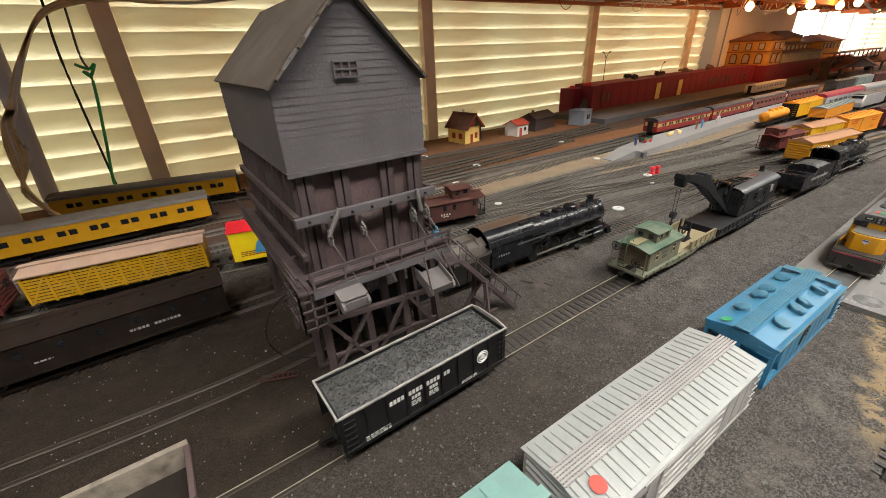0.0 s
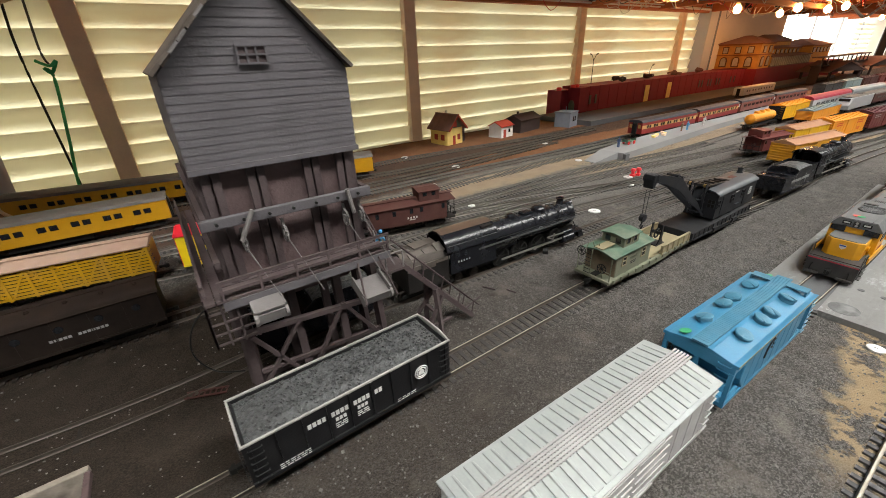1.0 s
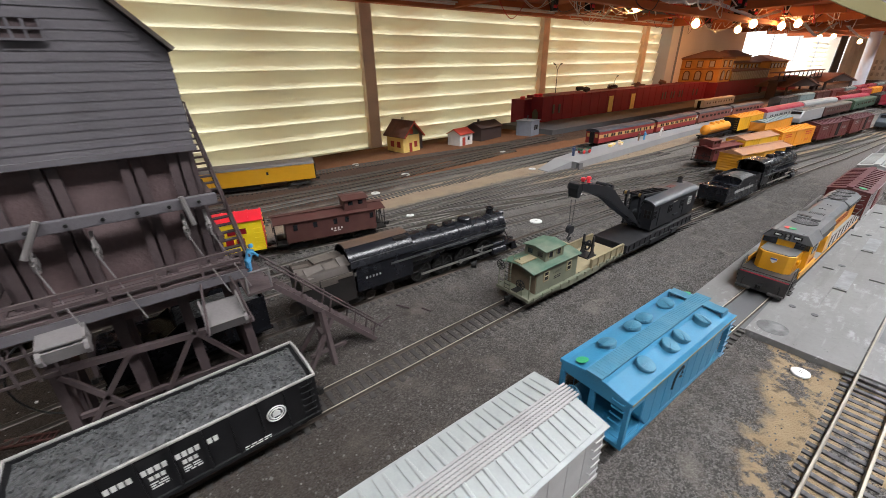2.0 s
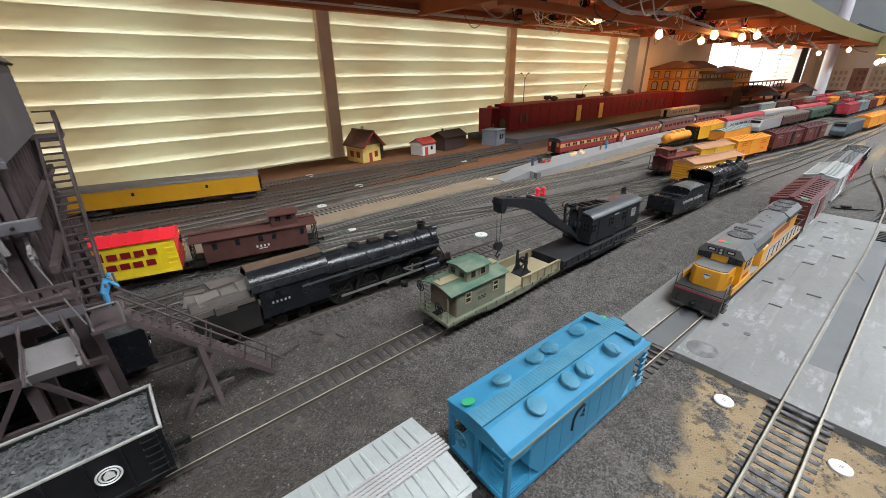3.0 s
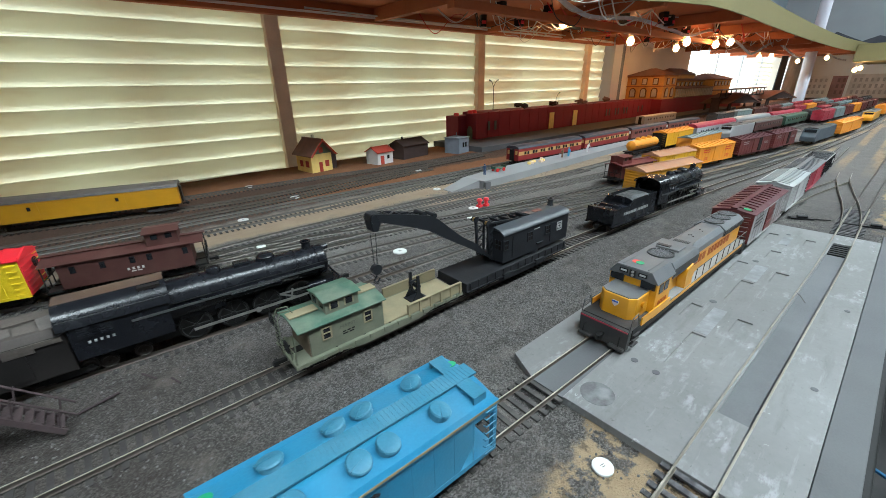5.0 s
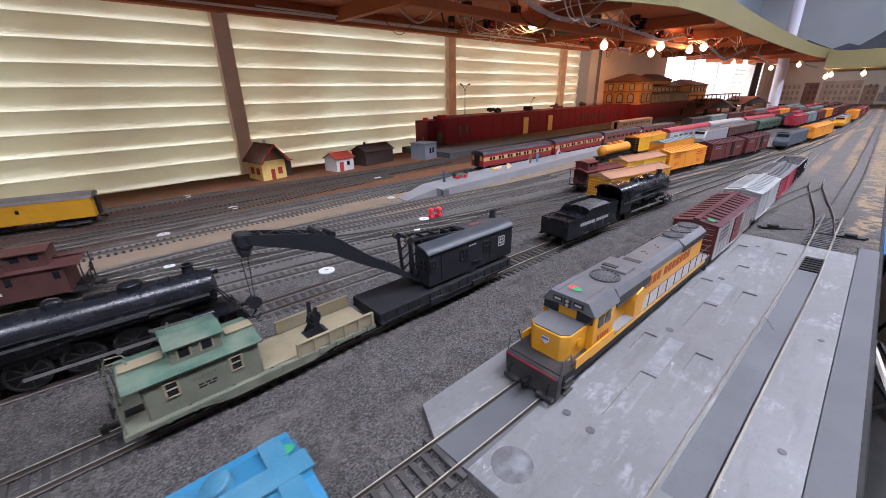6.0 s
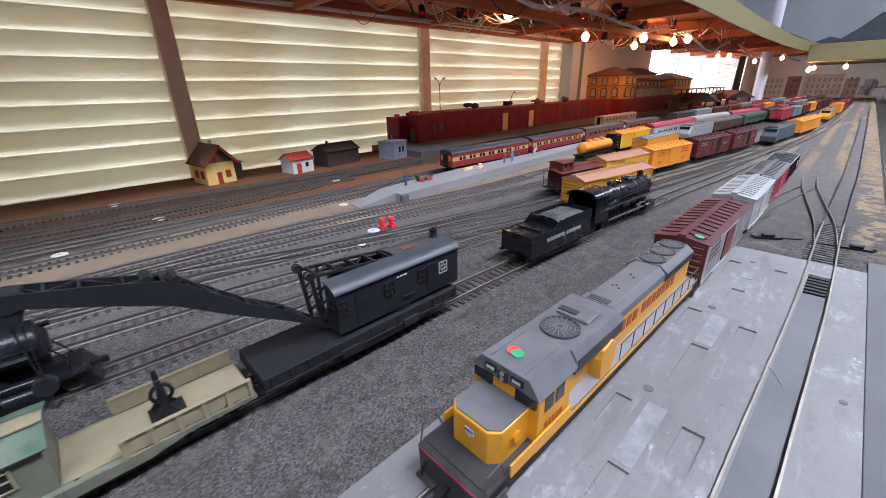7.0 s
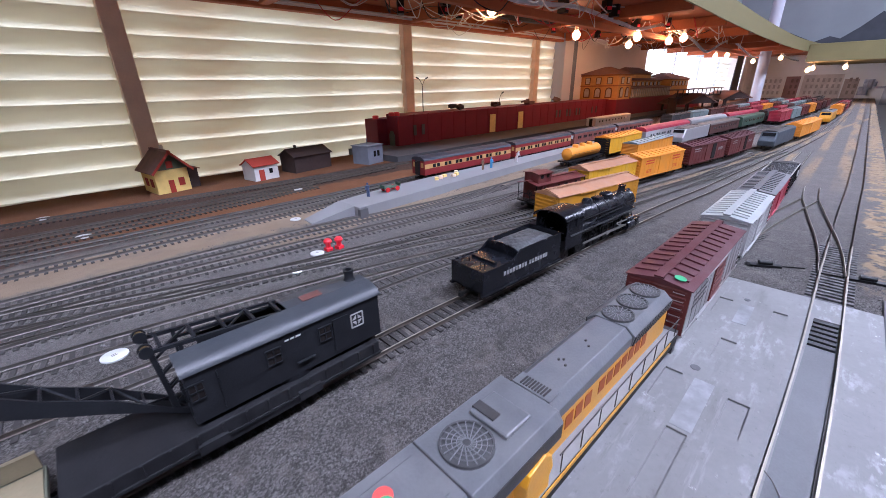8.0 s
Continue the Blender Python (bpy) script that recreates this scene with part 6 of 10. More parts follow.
    for dx in (-0.009, -0.005, -0.001, 0.0033):
        fr.box(dx - 0.0004, dx + 0.0005, -0.0019, -0.0012, wz - 0.0038, wz + 0.0038)
    for dz in (-0.0038, -0.0002, 0.0034):
        fr.box(-0.0094, 0.0042, -0.002, -0.0012, wz + dz - 0.0004, wz + dz + 0.0004)
    part("window_frame", fr, M_SIDING, t, "small grey sash frame")
    part("skirt_board", Geo().box(-hw - 0.0008, hw + 0.0008, -0.002, 0.0, zb - 0.0015, zb + 0.001), M_SIDING, t)
    # coal bin
    bx, by0, by1, bz = hw - 0.003, 0.004, D - 0.004, 0.079
    part("bin", Geo().box(-bx, bx, by0, by1, bz, zb), M_TOWER_DK, t, "brown boarded coal bin")
    part("bin_base", Geo().prism([(-bx, bz), (bx, bz), (bx - 0.01, 0.066), (-bx + 0.01, 0.066)], by0 + 0.004, by1 - 0.004, "y"), M_TOWER_DK, t)
    for xx in (-bx + 0.0045, -bx * 0.34, bx * 0.4, bx - 0.0045):
        for dx in (-0.0026, 0.0022):
            part("bin_post", Geo().box(xx + dx - 0.0018, xx + dx + 0.0018, by0 - 0.0028, by0, bz - 0.004, zb - 0.0016), M_TOWER, t)
    for s in (-1, 1):
        for k in range(13):
            yy = by0 + (by1 - by0) * k / 12
            part("bin_post", Geo().box(*sorted((s * bx, s * (bx + 0.0022))), yy - 0.0012, yy + 0.0012, bz - 0.003, zb - 0.0016), M_TOWER, t)
    for zz, h in ((0.1225, 0.0045), (0.1, 0.0035)):
        for s in (-1, 1):
            part("waling", Geo().box(*sorted((s * (bx + 0.0024), s * (bx + 0.005))), by0 - 0.006, by1 + 0.004, zz - h / 2, zz + h / 2), M_TOWER, t)
    part("front_beam", Geo().box(-hw - 0.003, hw + 0.003, -0.006, -0.0025, 0.1195, 0.1245), M_SIDING, t, "slate grey front beam", bevel=0.0004)
    for k in range(7):
        part("bolt", Geo().cyl((-hw + 0.012 * k + 0.004, -0.007, 0.122), (-hw + 0.012 * k + 0.004, -0.0055, 0.122), 0.0008, seg=8), M_IRON, t)
    for xx, lean in ((-0.02, -0.008), (0.029, 0.002)):
        part("brace_rod", Geo().cyl((xx, -0.007, 0.126), (xx + lean, -0.008, 0.112), 0.0012, seg=8), M_CHUTE, t)
    # pulleys and ropes
    for xx in (-0.0265, -0.0065, 0.0275, 0.037):
        zc = 0.1085
        g = Geo()
        g.tube([(xx, -0.0005 + 0.0035 * math.cos(q) - 0.003, zc + 0.0042 * math.sin(q)) for q in [2 * math.pi * j / 14 for j in range(15)]], 0.0008, 5)
        g.cyl((xx - 0.0012, -0.0035, zc), (xx + 0.0012, -0.0035, zc), 0.0022, seg=10)
        g.beam((xx, -0.003, zc + 0.003), (xx, -0.001, zc + 0.008), 0.0014)
        part("pulley", g, M_CHUTE, t, "pale pulley wheel")
        part("rope", Geo().tube([(xx, -0.007, zc - 0.002), (xx + 0.006, -0.018, 0.088), (xx + 0.009, -0.022, 0.079)], 0.0003, 4), M_CHUTE, t)
    # gallery along the front and its railing
    gz = 0.0865
    for j in range(3):
        part("gallery_plank", Geo().box(-hw - 0.004, hw + 0.006, -0.016 + 0.0048 * j, -0.0118 + 0.0048 * j, gz, gz + 0.0013), M_TOWER, t)
    part("gallery_beam", Geo().box(-hw - 0.004, hw + 0.006, -0.0165, -0.0142, gz - 0.0045, gz - 0.0002), M_SIDING, t)
    for zz in (gz + 0.0055, gz + 0.0105):
        part("gallery_rail", Geo().beam((-hw - 0.004, -0.0155, zz), (hw + 0.006, -0.0155, zz), 0.0015), M_TOWER, t)
    for k in range(6):
        xx = -hw - 0.003 + (2 * hw + 0.008) * k / 5
        part("railing_post", Geo().box(xx - 0.0006, xx + 0.0006, -0.0162, -0.015, gz, gz + 0.011), M_TOWER, t)
        part("bracket", Geo().beam((xx, -0.0145, gz - 0.002), (xx, 0.002, gz - 0.013), 0.0015), M_TOWER, t)
    for j in range(2):
        part("side_plank", Geo().box(-hw - 0.0115 + 0.005 * j, -hw - 0.007 + 0.005 * j, -0.016, D, gz, gz + 0.0013), M_TOWER, t)
    for zz in (gz + 0.0055, gz + 0.0105):
        part("gallery_rail", Geo().beam((-hw - 0.0105, -0.0155, zz), (-hw - 0.0105, D, zz), 0.0013), M_TOWER, t)
    # legs and bracing
    feet = (-hw + 0.004, -hw + 0.03, hw - 0.024, hw - 0.001)
    for row, (yt, yf) in enumerate(((0.003, -0.004), (0.033, 0.028), (0.082, 0.085), (D - 0.008, D - 0.004))):
        for i, xx in enumerate(feet):
            lean = (-0.003, 0, 0, 0.003)[i]
            part("leg", Geo().beam((xx, yt, 0.086), (xx + lean, yf, 0.0), 0.0046), M_TOWER, t)
        part("sill_beam", Geo().box(-hw - 0.001, hw + 0.005, yf - 0.0022, yf + 0.0022, -0.001, 0.003), M_TOWER, t)
        part("cap_beam", Geo().box(-hw - 0.002, hw + 0.004, yt - 0.0025, yt + 0.0025, 0.082, 0.087), M_TOWER, t)
    for a, b, za_, zb_ in ((0, 1, 0.055, 0.012), (1, 2, 0.012, 0.055), (2, 3, 0.055, 0.02), (0, 1, 0.02, 0.055)):
        part("diagonal_brace", Geo().beam((feet[a], -0.0045, za_), (feet[b], -0.0045, zb_), 0.0022), M_TOWER, t)
    part("cross_brace", Geo().beam((feet[0] - 0.004, -0.004, 0.058), (feet[3] + 0.006, -0.004, 0.05), 0.003), M_TOWER, t)
    part("cross_brace", Geo().beam((feet[0], -0.004, 0.03), (feet[3], -0.004, 0.026), 0.0022), M_TOWER, t)
    for row in (0.03, 0.083):
        part("diagonal_brace", Geo().beam((feet[0], row, 0.075), (feet[0], row - 0.03, 0.01), 0.0022), M_TOWER, t)
    # two loading chutes
    def chute(cx, cy, cz, w, l, tilt, lid=False):
        m = pose(cx, cy, cz, tilt, 0, 0).to_3x3()
        g = Geo()
        c = Vector((cx, cy, cz))
        g.slab(c, (w, l, 0.001), m)
        for s in (-1, 1):
            g.slab(c + m @ Vector((s * w / 2, 0, 0.0005)), (0.0009, l, 0.0075), m)
            g.cyl(c + m @ Vector((s * (w / 2 - 0.0008), -l / 2, -0.0005)), c + m @ Vector((s * (w / 2 + 0.0008), -l / 2, -0.0005)), 0.0034, seg=10)
        g.slab(c + m @ Vector((0, -l / 2 - 0.001, -0.0004)), (w, 0.0009, 0.0055), m)
        if lid:
            g.slab(c + m @ Vector((0, 0, 0.0036)), (w * 0.98, l + 0.001, 0.0008), m)
        part("chute", g, M_CHUTE, t, "pale grey sheet metal coal chute")
    chute(-0.026, -0.021, 0.0785, 0.0145, 0.0095, 10, True)
    chute(0.031, -0.018, 0.068, 0.017, 0.016, 20)
    for s in (-1, 1):
        part("chute_rod", Geo().cyl((0.032 + s * 0.01, -0.03, 0.064), (0.032 + s * 0.006, -0.014, 0.088), 0.0006, seg=6), M_TOWER, t)
    # side gallery lattice at the left foot
    lat = Geo()
    for k in range(4):
        zz = 0.063 + 0.006 * k
        lat.beam((-hw - 0.012, -0.014, zz), (-hw + 0.008, -0.014, zz), 0.001)
        lat.beam((-hw - 0.012, -0.014, zz), (-hw - 0.012, 0.016, zz), 0.001)
    for k in range(4):
        lat.beam((-hw - 0.012 + 0.0066 * k, -0.014, 0.061), (-hw - 0.012 + 0.0066 * k, -0.014, 0.085), 0.001)
        lat.beam((-hw - 0.012, -0.014 + 0.01 * k, 0.061), (-hw - 0.012, -0.014 + 0.01 * k, 0.085), 0.001)
    part("lattice_cage", lat, M_TOWER, t)
    # steep stairs up the side to the top house
    ax, bx2 = hw + 0.0025, hw + 0.0135
    ya, za2, yb, zb2 = 0.012, 0.0695, 0.113, 0.1445
    for xx in (ax, bx2):
        part("stringer", Geo().beam((xx, ya, za2), (xx, yb, zb2), 0.0012, 0.0036), M_TOWER, t)
    for k in range(22):
        f = (k + 0.6) / 22
        yy, zz = ya + (yb - ya) * f, za2 + (zb2 - za2) * f
        part("tread", Geo().box(ax + 0.0006, bx2 - 0.0006, yy - 0.0016, yy + 0.0016, zz, zz + 0.0009), M_TOWER, t)
    part("stair_rail", Geo().cyl((bx2, ya, za2 + 0.011), (bx2, yb, zb2 + 0.011), 0.0006, seg=6), M_TOWER, t)
    for f in (0.05, 0.35, 0.65, 0.95):
        yy, zz = ya + (yb - ya) * f, za2 + (zb2 - za2) * f
        part("baluster", Geo().cyl((bx2, yy, zz), (bx2, yy, zz + 0.011), 0.0006, seg=6), M_TOWER, t)
    part("top_landing", Geo().box(ax - 0.003, bx2 + 0.001, yb, yb + 0.03, zb2 - 0.0005, zb2 + 0.0008), M_TOWER, t)
    for yy in (yb + 0.001, yb + 0.015, yb + 0.029):
        part("railing_post", Geo().box(bx2 - 0.0006, bx2 + 0.0006, yy - 0.0006, yy + 0.0006, zb2, zb2 + 0.0145), M_TOWER, t)
    for dz in (0.0075, 0.0145):
        part("gallery_rail", Geo().beam((bx2, yb, zb2 + dz), (bx2, yb + 0.03, zb2 + dz), 0.001), M_TOWER, t)
        part("gallery_rail", Geo().beam((ax, yb + 0.029, zb2 + dz), (bx2, yb + 0.029, zb2 + dz), 0.001), M_TOWER, t)
    # landing, stairs and the trestle under them
    part("landing", Geo().box(hw + 0.004, hw + 0.018, -0.012, 0.03, 0.068, 0.0695), M_TOWER, t)
    for xx, yy in ((hw + 0.005, -0.011), (hw + 0.017, -0.011), (hw + 0.017, 0.029)):
        part("railing_post", Geo().cyl((xx, yy, 0.0695), (xx, yy, 0.081), 0.0006, seg=6), M_CHUTE, t)
    part("gallery_rail", Geo().tube([(hw + 0.005, -0.011, 0.081), (hw + 0.017, -0.011, 0.081)], 0.0006, 6), M_CHUTE, t)
    sx0, sz0, sx1, sz1 = hw + 0.017, 0.0695, hw + 0.077, 0.002
    for yy in (-0.008, 0.004):
        part("stringer", Geo().beam((sx0, yy, sz0), (sx1, yy, sz1), 0.0014, 0.003), M_TOWER, t)
        part("stair_rail", Geo().cyl((sx0, yy, sz0 + 0.0135), (sx1 + 0.006, yy, sz1 + 0.008), 0.0006, seg=6), M_TOWER, t)
    n = 20
    for k in range(n):
        f = (k + 0.5) / n
        part("tread", Geo().box(sx0 + (sx1 - sx0) * f - 0.0016, sx0 + (sx1 - sx0) * f + 0.0016, -0.0078, 0.0038, sz0 + (sz1 - sz0) * f + 0.0008, sz0 + (sz1 - sz0) * f + 0.0018), M_TOWER, t)
    for f in (0.25, 0.5, 0.75, 0.97):
        for yy in (-0.008, 0.004):
            px, pz = sx0 + (sx1 - sx0) * f, sz0 + (sz1 - sz0) * f
            part("baluster", Geo().cyl((px, yy, pz), (px + 0.003, yy, pz + 0.0125), 0.0005, seg=6), M_TOWER, t)
    fx = sx0 + (sx1 - sx0) * 0.42
    fz = sz0 + (sz1 - sz0) * 0.42
    for yy, yf in ((-0.008, -0.012), (0.004, 0.01)):
        part("trestle_leg", Geo().beam((fx, yy, fz), (fx + 0.002, yf, 0.0), 0.003), M_TOWER, t)
        part("trestle_leg", Geo().beam((fx + 0.006, yy, fz - 0.008), (fx - 0.016, yf, 0.0), 0.0025), M_TOWER, t)
    part("trestle_brace", Geo().beam((fx, -0.01, 0.02), (fx, 0.007, 0.02), 0.002), M_TOWER, t)
    part("trestle_brace", Geo().beam((fx - 0.012, -0.01, 0.012), (fx + 0.012, -0.01, 0.012), 0.002), M_TOWER, t)
    return t


M_FIG_BLUE = mat("figure_blue", (0.08, 0.28, 0.5), 0.6)
M_FIG_DARK = mat("figure_dark_blue", (0.06, 0.09, 0.17), 0.6)
M_FIG_PALE = mat("figure_pale", (0.55, 0.55, 0.55), 0.6)
M_FIG_BROWN = mat("figure_brown", (0.2, 0.13, 0.08), 0.6)


def figurine(x, y, z, turn, material, label, bend=0.0, s=1.0):
    """A small plain doll: one mesh."""
    g = Geo()
    for q in (-1, 1):
        g.cyl((0, q * 0.0014, 0), (0, q * 0.0011, 0.0088), 0.0011, 0.0014, 8)
        g.cyl((bend * 0.8, q * 0.0026, 0.0155), (bend + 0.003, q * 0.0024, 0.0105), 0.001, 0.0008, 7)
    g.cyl((0, 0, 0.0085), (bend, 0, 0.0163), 0.0021, 0.0026, 10)
    g.lathe([(0.0, -0.0016), (0.0012, -0.001), (0.0015, 0.0), (0.0012, 0.0012), (0.0, 0.0018)], (bend * 1.25, 0, 0.0185), seg=10)
    o = solid("figurine", g, material, label, "figurine", group="figures on the layout", smooth=True)
    o.matrix_basis = pose(x, y, z, 0, 0, turn) @ Matrix.Scale(s, 4)
    return o

# ---------------------------------------------------------------- the room: window wall, deck above, far wall
WY = 0.985


def slat_material():
    m = bpy.data.materials.new("translucent_slat")
    m.use_nodes = True
    nt = m.node_tree
    n, link = nt.nodes, nt.links.new
    n.remove(n["Principled BSDF"])
    tc = n.new("ShaderNodeTexCoord")
    mp = n.new("ShaderNodeMapping")
    mp.inputs["Scale"].default_value = (1.5, 1, 8)
    tx = n.new("ShaderNodeTexNoise")
    tx.inputs["Scale"].default_value, tx.inputs["Detail"].default_value = 3.0, 5
    link(tc.outputs["Object"], mp.inputs[0])
    link(mp.outputs[0], tx.inputs["Vector"])
    mix = n.new("ShaderNodeMix")
    mix.data_type = "RGBA"
    mix.inputs["A"].default_value, mix.inputs["B"].default_value = (0.84, 0.8, 0.69, 1), (0.91, 0.89, 0.8, 1)
    mr = n.new("ShaderNodeMapRange")
    mr.inputs["From Min"].default_value, mr.inputs["From Max"].default_value = 0.3, 0.55
    link(tx.outputs["Fac"], mr.inputs["Value"])
    link(mr.outputs["Result"], mix.inputs["Factor"])
    stain_map, stain, stain_step, stained = n.new("ShaderNodeMapping"), n.new("ShaderNodeTexNoise"), n.new("ShaderNodeMapRange"), n.new("ShaderNodeMix")
    stain_map.inputs["Scale"].default_value = (1.0, 1, 3.5)
    stain_map.inputs["Location"].default_value = (3.7, 0, 1.3)
    stain.inputs["Scale"].default_value, stain.inputs["Detail"].default_value = 5.0, 4
    stain_step.inputs["From Min"].default_value, stain_step.inputs["From Max"].default_value, stain_step.inputs["To Max"].default_value = 0.54, 0.68, 0.4
    stained.data_type = "RGBA"
    stained.inputs["B"].default_value = (0.66, 0.52, 0.36, 1)
    link(tc.outputs["Object"], stain_map.inputs[0])
    link(stain_map.outputs[0], stain.inputs["Vector"])
    link(stain.outputs["Fac"], stain_step.inputs["Value"])
    link(stain_step.outputs["Result"], stained.inputs["Factor"])
    link(mix.outputs["Result"], stained.inputs["A"])
    mix = stained
    tr, df, ms = n.new("ShaderNodeBsdfTranslucent"), n.new("ShaderNodeBsdfDiffuse"), n.new("ShaderNodeMixShader")
    link(mix.outputs["Result"], tr.inputs[0])
    link(mix.outputs["Result"], df.inputs[0])
    ms.inputs[0].default_value = 0.5
    link(tr.outputs[0], ms.inputs[1])
    link(df.outputs[0], ms.inputs[2])
    link(ms.outputs[0], n["Material Output"].inputs[0])
    return m


M_SLAT = slat_material()
M_SKYGLOW = glow("daylight_outside", (1.0, 0.96, 0.87), WINDOW_GLOW)
POSTS = [-0.676, -0.018, 0.636, 1.316, 1.995]
PITCH = 0.0388


def louvre_window(name, x0, x1, z0, z1, label):
    w = thing(name, (x0 + x1) / 2, WY, 0, label=label, category="window", kind="structure")
    half = (x1 - x0) / 2
    # each slat's top edge stands in front of the foot of the one above
    tall = PITCH * 1.86
    slat = Geo().slab((0, 0, -tall / 2), (2 * half, 0.0016, tall), Matrix.Rotation(radians(10), 3, "X")).mesh("slat")
    slat.materials.append(M_SLAT)
    z = 0.0235 - PITCH
    rnd = random.Random(int(x0 * 100) + 3)
    while z < z1 + PITCH:
        s = part("slat", slat, M_SLAT, w)
        s.matrix_basis = pose(0, 0.004, z, rnd.choice((-1.2, -0.5, 0.0, 0.6, 1.4)), rnd.uniform(-0.06, 0.06), 0)
        z += PITCH
    part("sill", Geo().box(-half, half, -0.004, 0.03, z0 - 0.02, z0), M_WHITE, w)
    return w


for i in range(4):
    louvre_window("window_%d" % (i + 1), POSTS[i] + 0.0162, POSTS[i + 1] - 0.0162, -0.024, 0.335, "closed translucent cream louvre window glowing with daylight")
louvre_window("window_5", POSTS[4] + 0.0162, 2.15, -0.024, 0.335, "narrow translucent cream louvre window beside a pillar")
# posts left of x 1 take the brightened timber
for k, px in enumerate(POSTS):
    solid("window_post", Geo().box(px - 0.016, px + 0.016, WY - 0.016, WY + 0.03, -0.3, 0.36), M_TIMBER if px > 1 else M_TIMBER_LIT, "bare timber post between louvre windows", "post", "structure", bevel=0.001)
solid("sky_backdrop", Geo().box(-1.5, 6.2, 1.45, 1.47, -0.8, 1.6), M_SKYGLOW, "plain bright daylight outside the windows", "sky", "structure")
for px, pw in ((0.405, 0.022), (0.98, 0.016)):
    solid("outdoor_post", Geo().box(px - pw, px + pw, 1.1, 1.13, -0.8, 1.2), M_SHED, "dark post outside, a soft shadow behind the louvres", "post", "structure")
solid("wall_sill", Geo().box(-1.2, 3.2, WY - 0.01, WY + 0.03, -0.95, -0.046), M_WALL, "pale wall under the windows", "wall", "structure")
solid("wall_north", Geo().box(2.32, 3.2, WY - 0.005, WY + 0.05, -0.3, 0.36), M_WALL, "pale wall tinted by warm lamps", "wall", "structure")
solid("pillar", Geo().box(2.15, 2.225, WY - 0.05, WY + 0.06, -0.3, 0.36), M_COLUMN, "pale grey painted pillar by the window", "pillar", "structure", bevel=0.003)
solid("pillar", Geo().box(2.232, 2.315, WY - 0.02, WY + 0.06, -0.3, 0.36), mat("blue_grey_pillar", (0.16, 0.19, 0.24), 0.6), "blue grey pillar by the window", "pillar", "structure", bevel=0.003)


def far_window():
    w = thing("window_6", 4.35, WY, 0, label="large far window with slatted blinds, flooded with daylight", category="window", kind="structure")
    half = 1.14
    for x0, x1, deep, tilt in ((-half, 0.56, 0.012, -84), (0.57, half, 0.026, -50)):
        slat = Geo().slab((0, 0, 0), (x1 - x0, 0.0015, deep), Matrix.Rotation(radians(tilt), 3, "X")).mesh("slat")
        slat.materials.append(M_SLAT)
        for k in range(10):
            s = part("slat", slat, M_SLAT, w)
            s.location = ((x0 + x1) / 2, 0.03, -0.02 + 0.036 * k)
    for dx in (-0.6, 0.0, 0.6):
        part("glazing_bar", Geo().box(dx - 0.004, dx + 0.004, 0.0, 0.008, -0.05, 0.34), M_COLUMN, w)
    return w


far_window()
solid("wall_lower_east", Geo().box(3.2, 5.6, WY - 0.005, WY + 0.05, -0.95, -0.045), M_WALL, "pale wall below the far window", "wall", "structure")



def curtain(x0, x1, y, z0, z1, folds, deep):
    """A hanging cloth in soft vertical folds."""
    g = Geo()
    n = folds * 8
    for k in range(n + 1):
        u = k / n
        x = x0 + (x1 - x0) * u
        s = deep * math.sin(u * folds * 6.2832) + deep * 0.5 * math.sin(u * 7 + 1)
        for dy in (-0.0012, 0.0012):
            g.v += [(x + s * 0.3, y + s * 1.2 + dy, z0), (x, y + s * 0.6 + dy, z1)]
    for k in range(n):
        a, b = 4 * k, 4 * k + 4
        g.f += [(a, b, b + 1, a + 1), (a + 2, a + 3, b + 3, b + 2), (a, a + 2, b + 2, b), (a + 1, b + 1, b + 3, a + 3)]
    g.f += [(0, 1, 3, 2), (4 * n, 4 * n + 2, 4 * n + 3, 4 * n + 1)]
    return g


solid("curtain", curtain(4.675, 4.894, 0.8, 0.0, 0.345, 1, 0.012), mat("dark_grey_cloth", (0.06, 0.065, 0.075), 0.9, var=0.2, scale=20), "narrow dark grey curtain hanging beside the far window", "curtain", group="curtains by the far window", smooth=True)
solid("curtain", curtain(4.987, 5.652, 0.8, 0.0, 0.345, 5, 0.016), mat("white_cloth", (0.72, 0.73, 0.76), 0.9, var=0.12, scale=20), "white drape gathered in folds beside the far window", "curtain", group="curtains by the far window", smooth=True)

# the upper deck: underside, joists, front beam, fascia
DZ = 0.352
# left of x 1.35 the edge is unseen and placed to shape the light
FASCIA = [(-1.2, 0.38), (-0.1, 0.4), (0.2, 0.47), (0.5, 0.53), (0.7, 0.53), (1.0, 0.51), (1.2, 0.45), (1.35, 0.39), (1.5, 0.355), (2.2, 0.372), (3.0, 0.385), (4.0, 0.375), (4.8, 0.31), (5.5, 0.2), (6.1, 0.0)]


def deck_plate():
    g = Geo()
    n = 60
    v = []
    for k in range(n + 1):
        x = -1.2 + 6.9 * k / n
        y = smooth_line(FASCIA, x)
        v += [(x, y, DZ), (x, WY - 0.02, DZ), (x, y, DZ + 0.014), (x, WY - 0.02, DZ + 0.014)]
    f = []
    for k in range(n):
        a, b = 4 * k, 4 * k + 4
        f += [(a, b, b + 1, a + 1), (a + 2, a + 3, b + 3, b + 2), (a, a + 2, b + 2, b), (a + 1, b + 1, b + 3, a + 3)]
    f += [(0, 1, 3, 2), (4 * n, 4 * n + 2, 4 * n + 3, 4 * n + 1)]
    return g.add(v, f)


solid("ceiling", deck_plate(), M_DECK, "red-brown underside of the deck above", "ceiling", "structure")


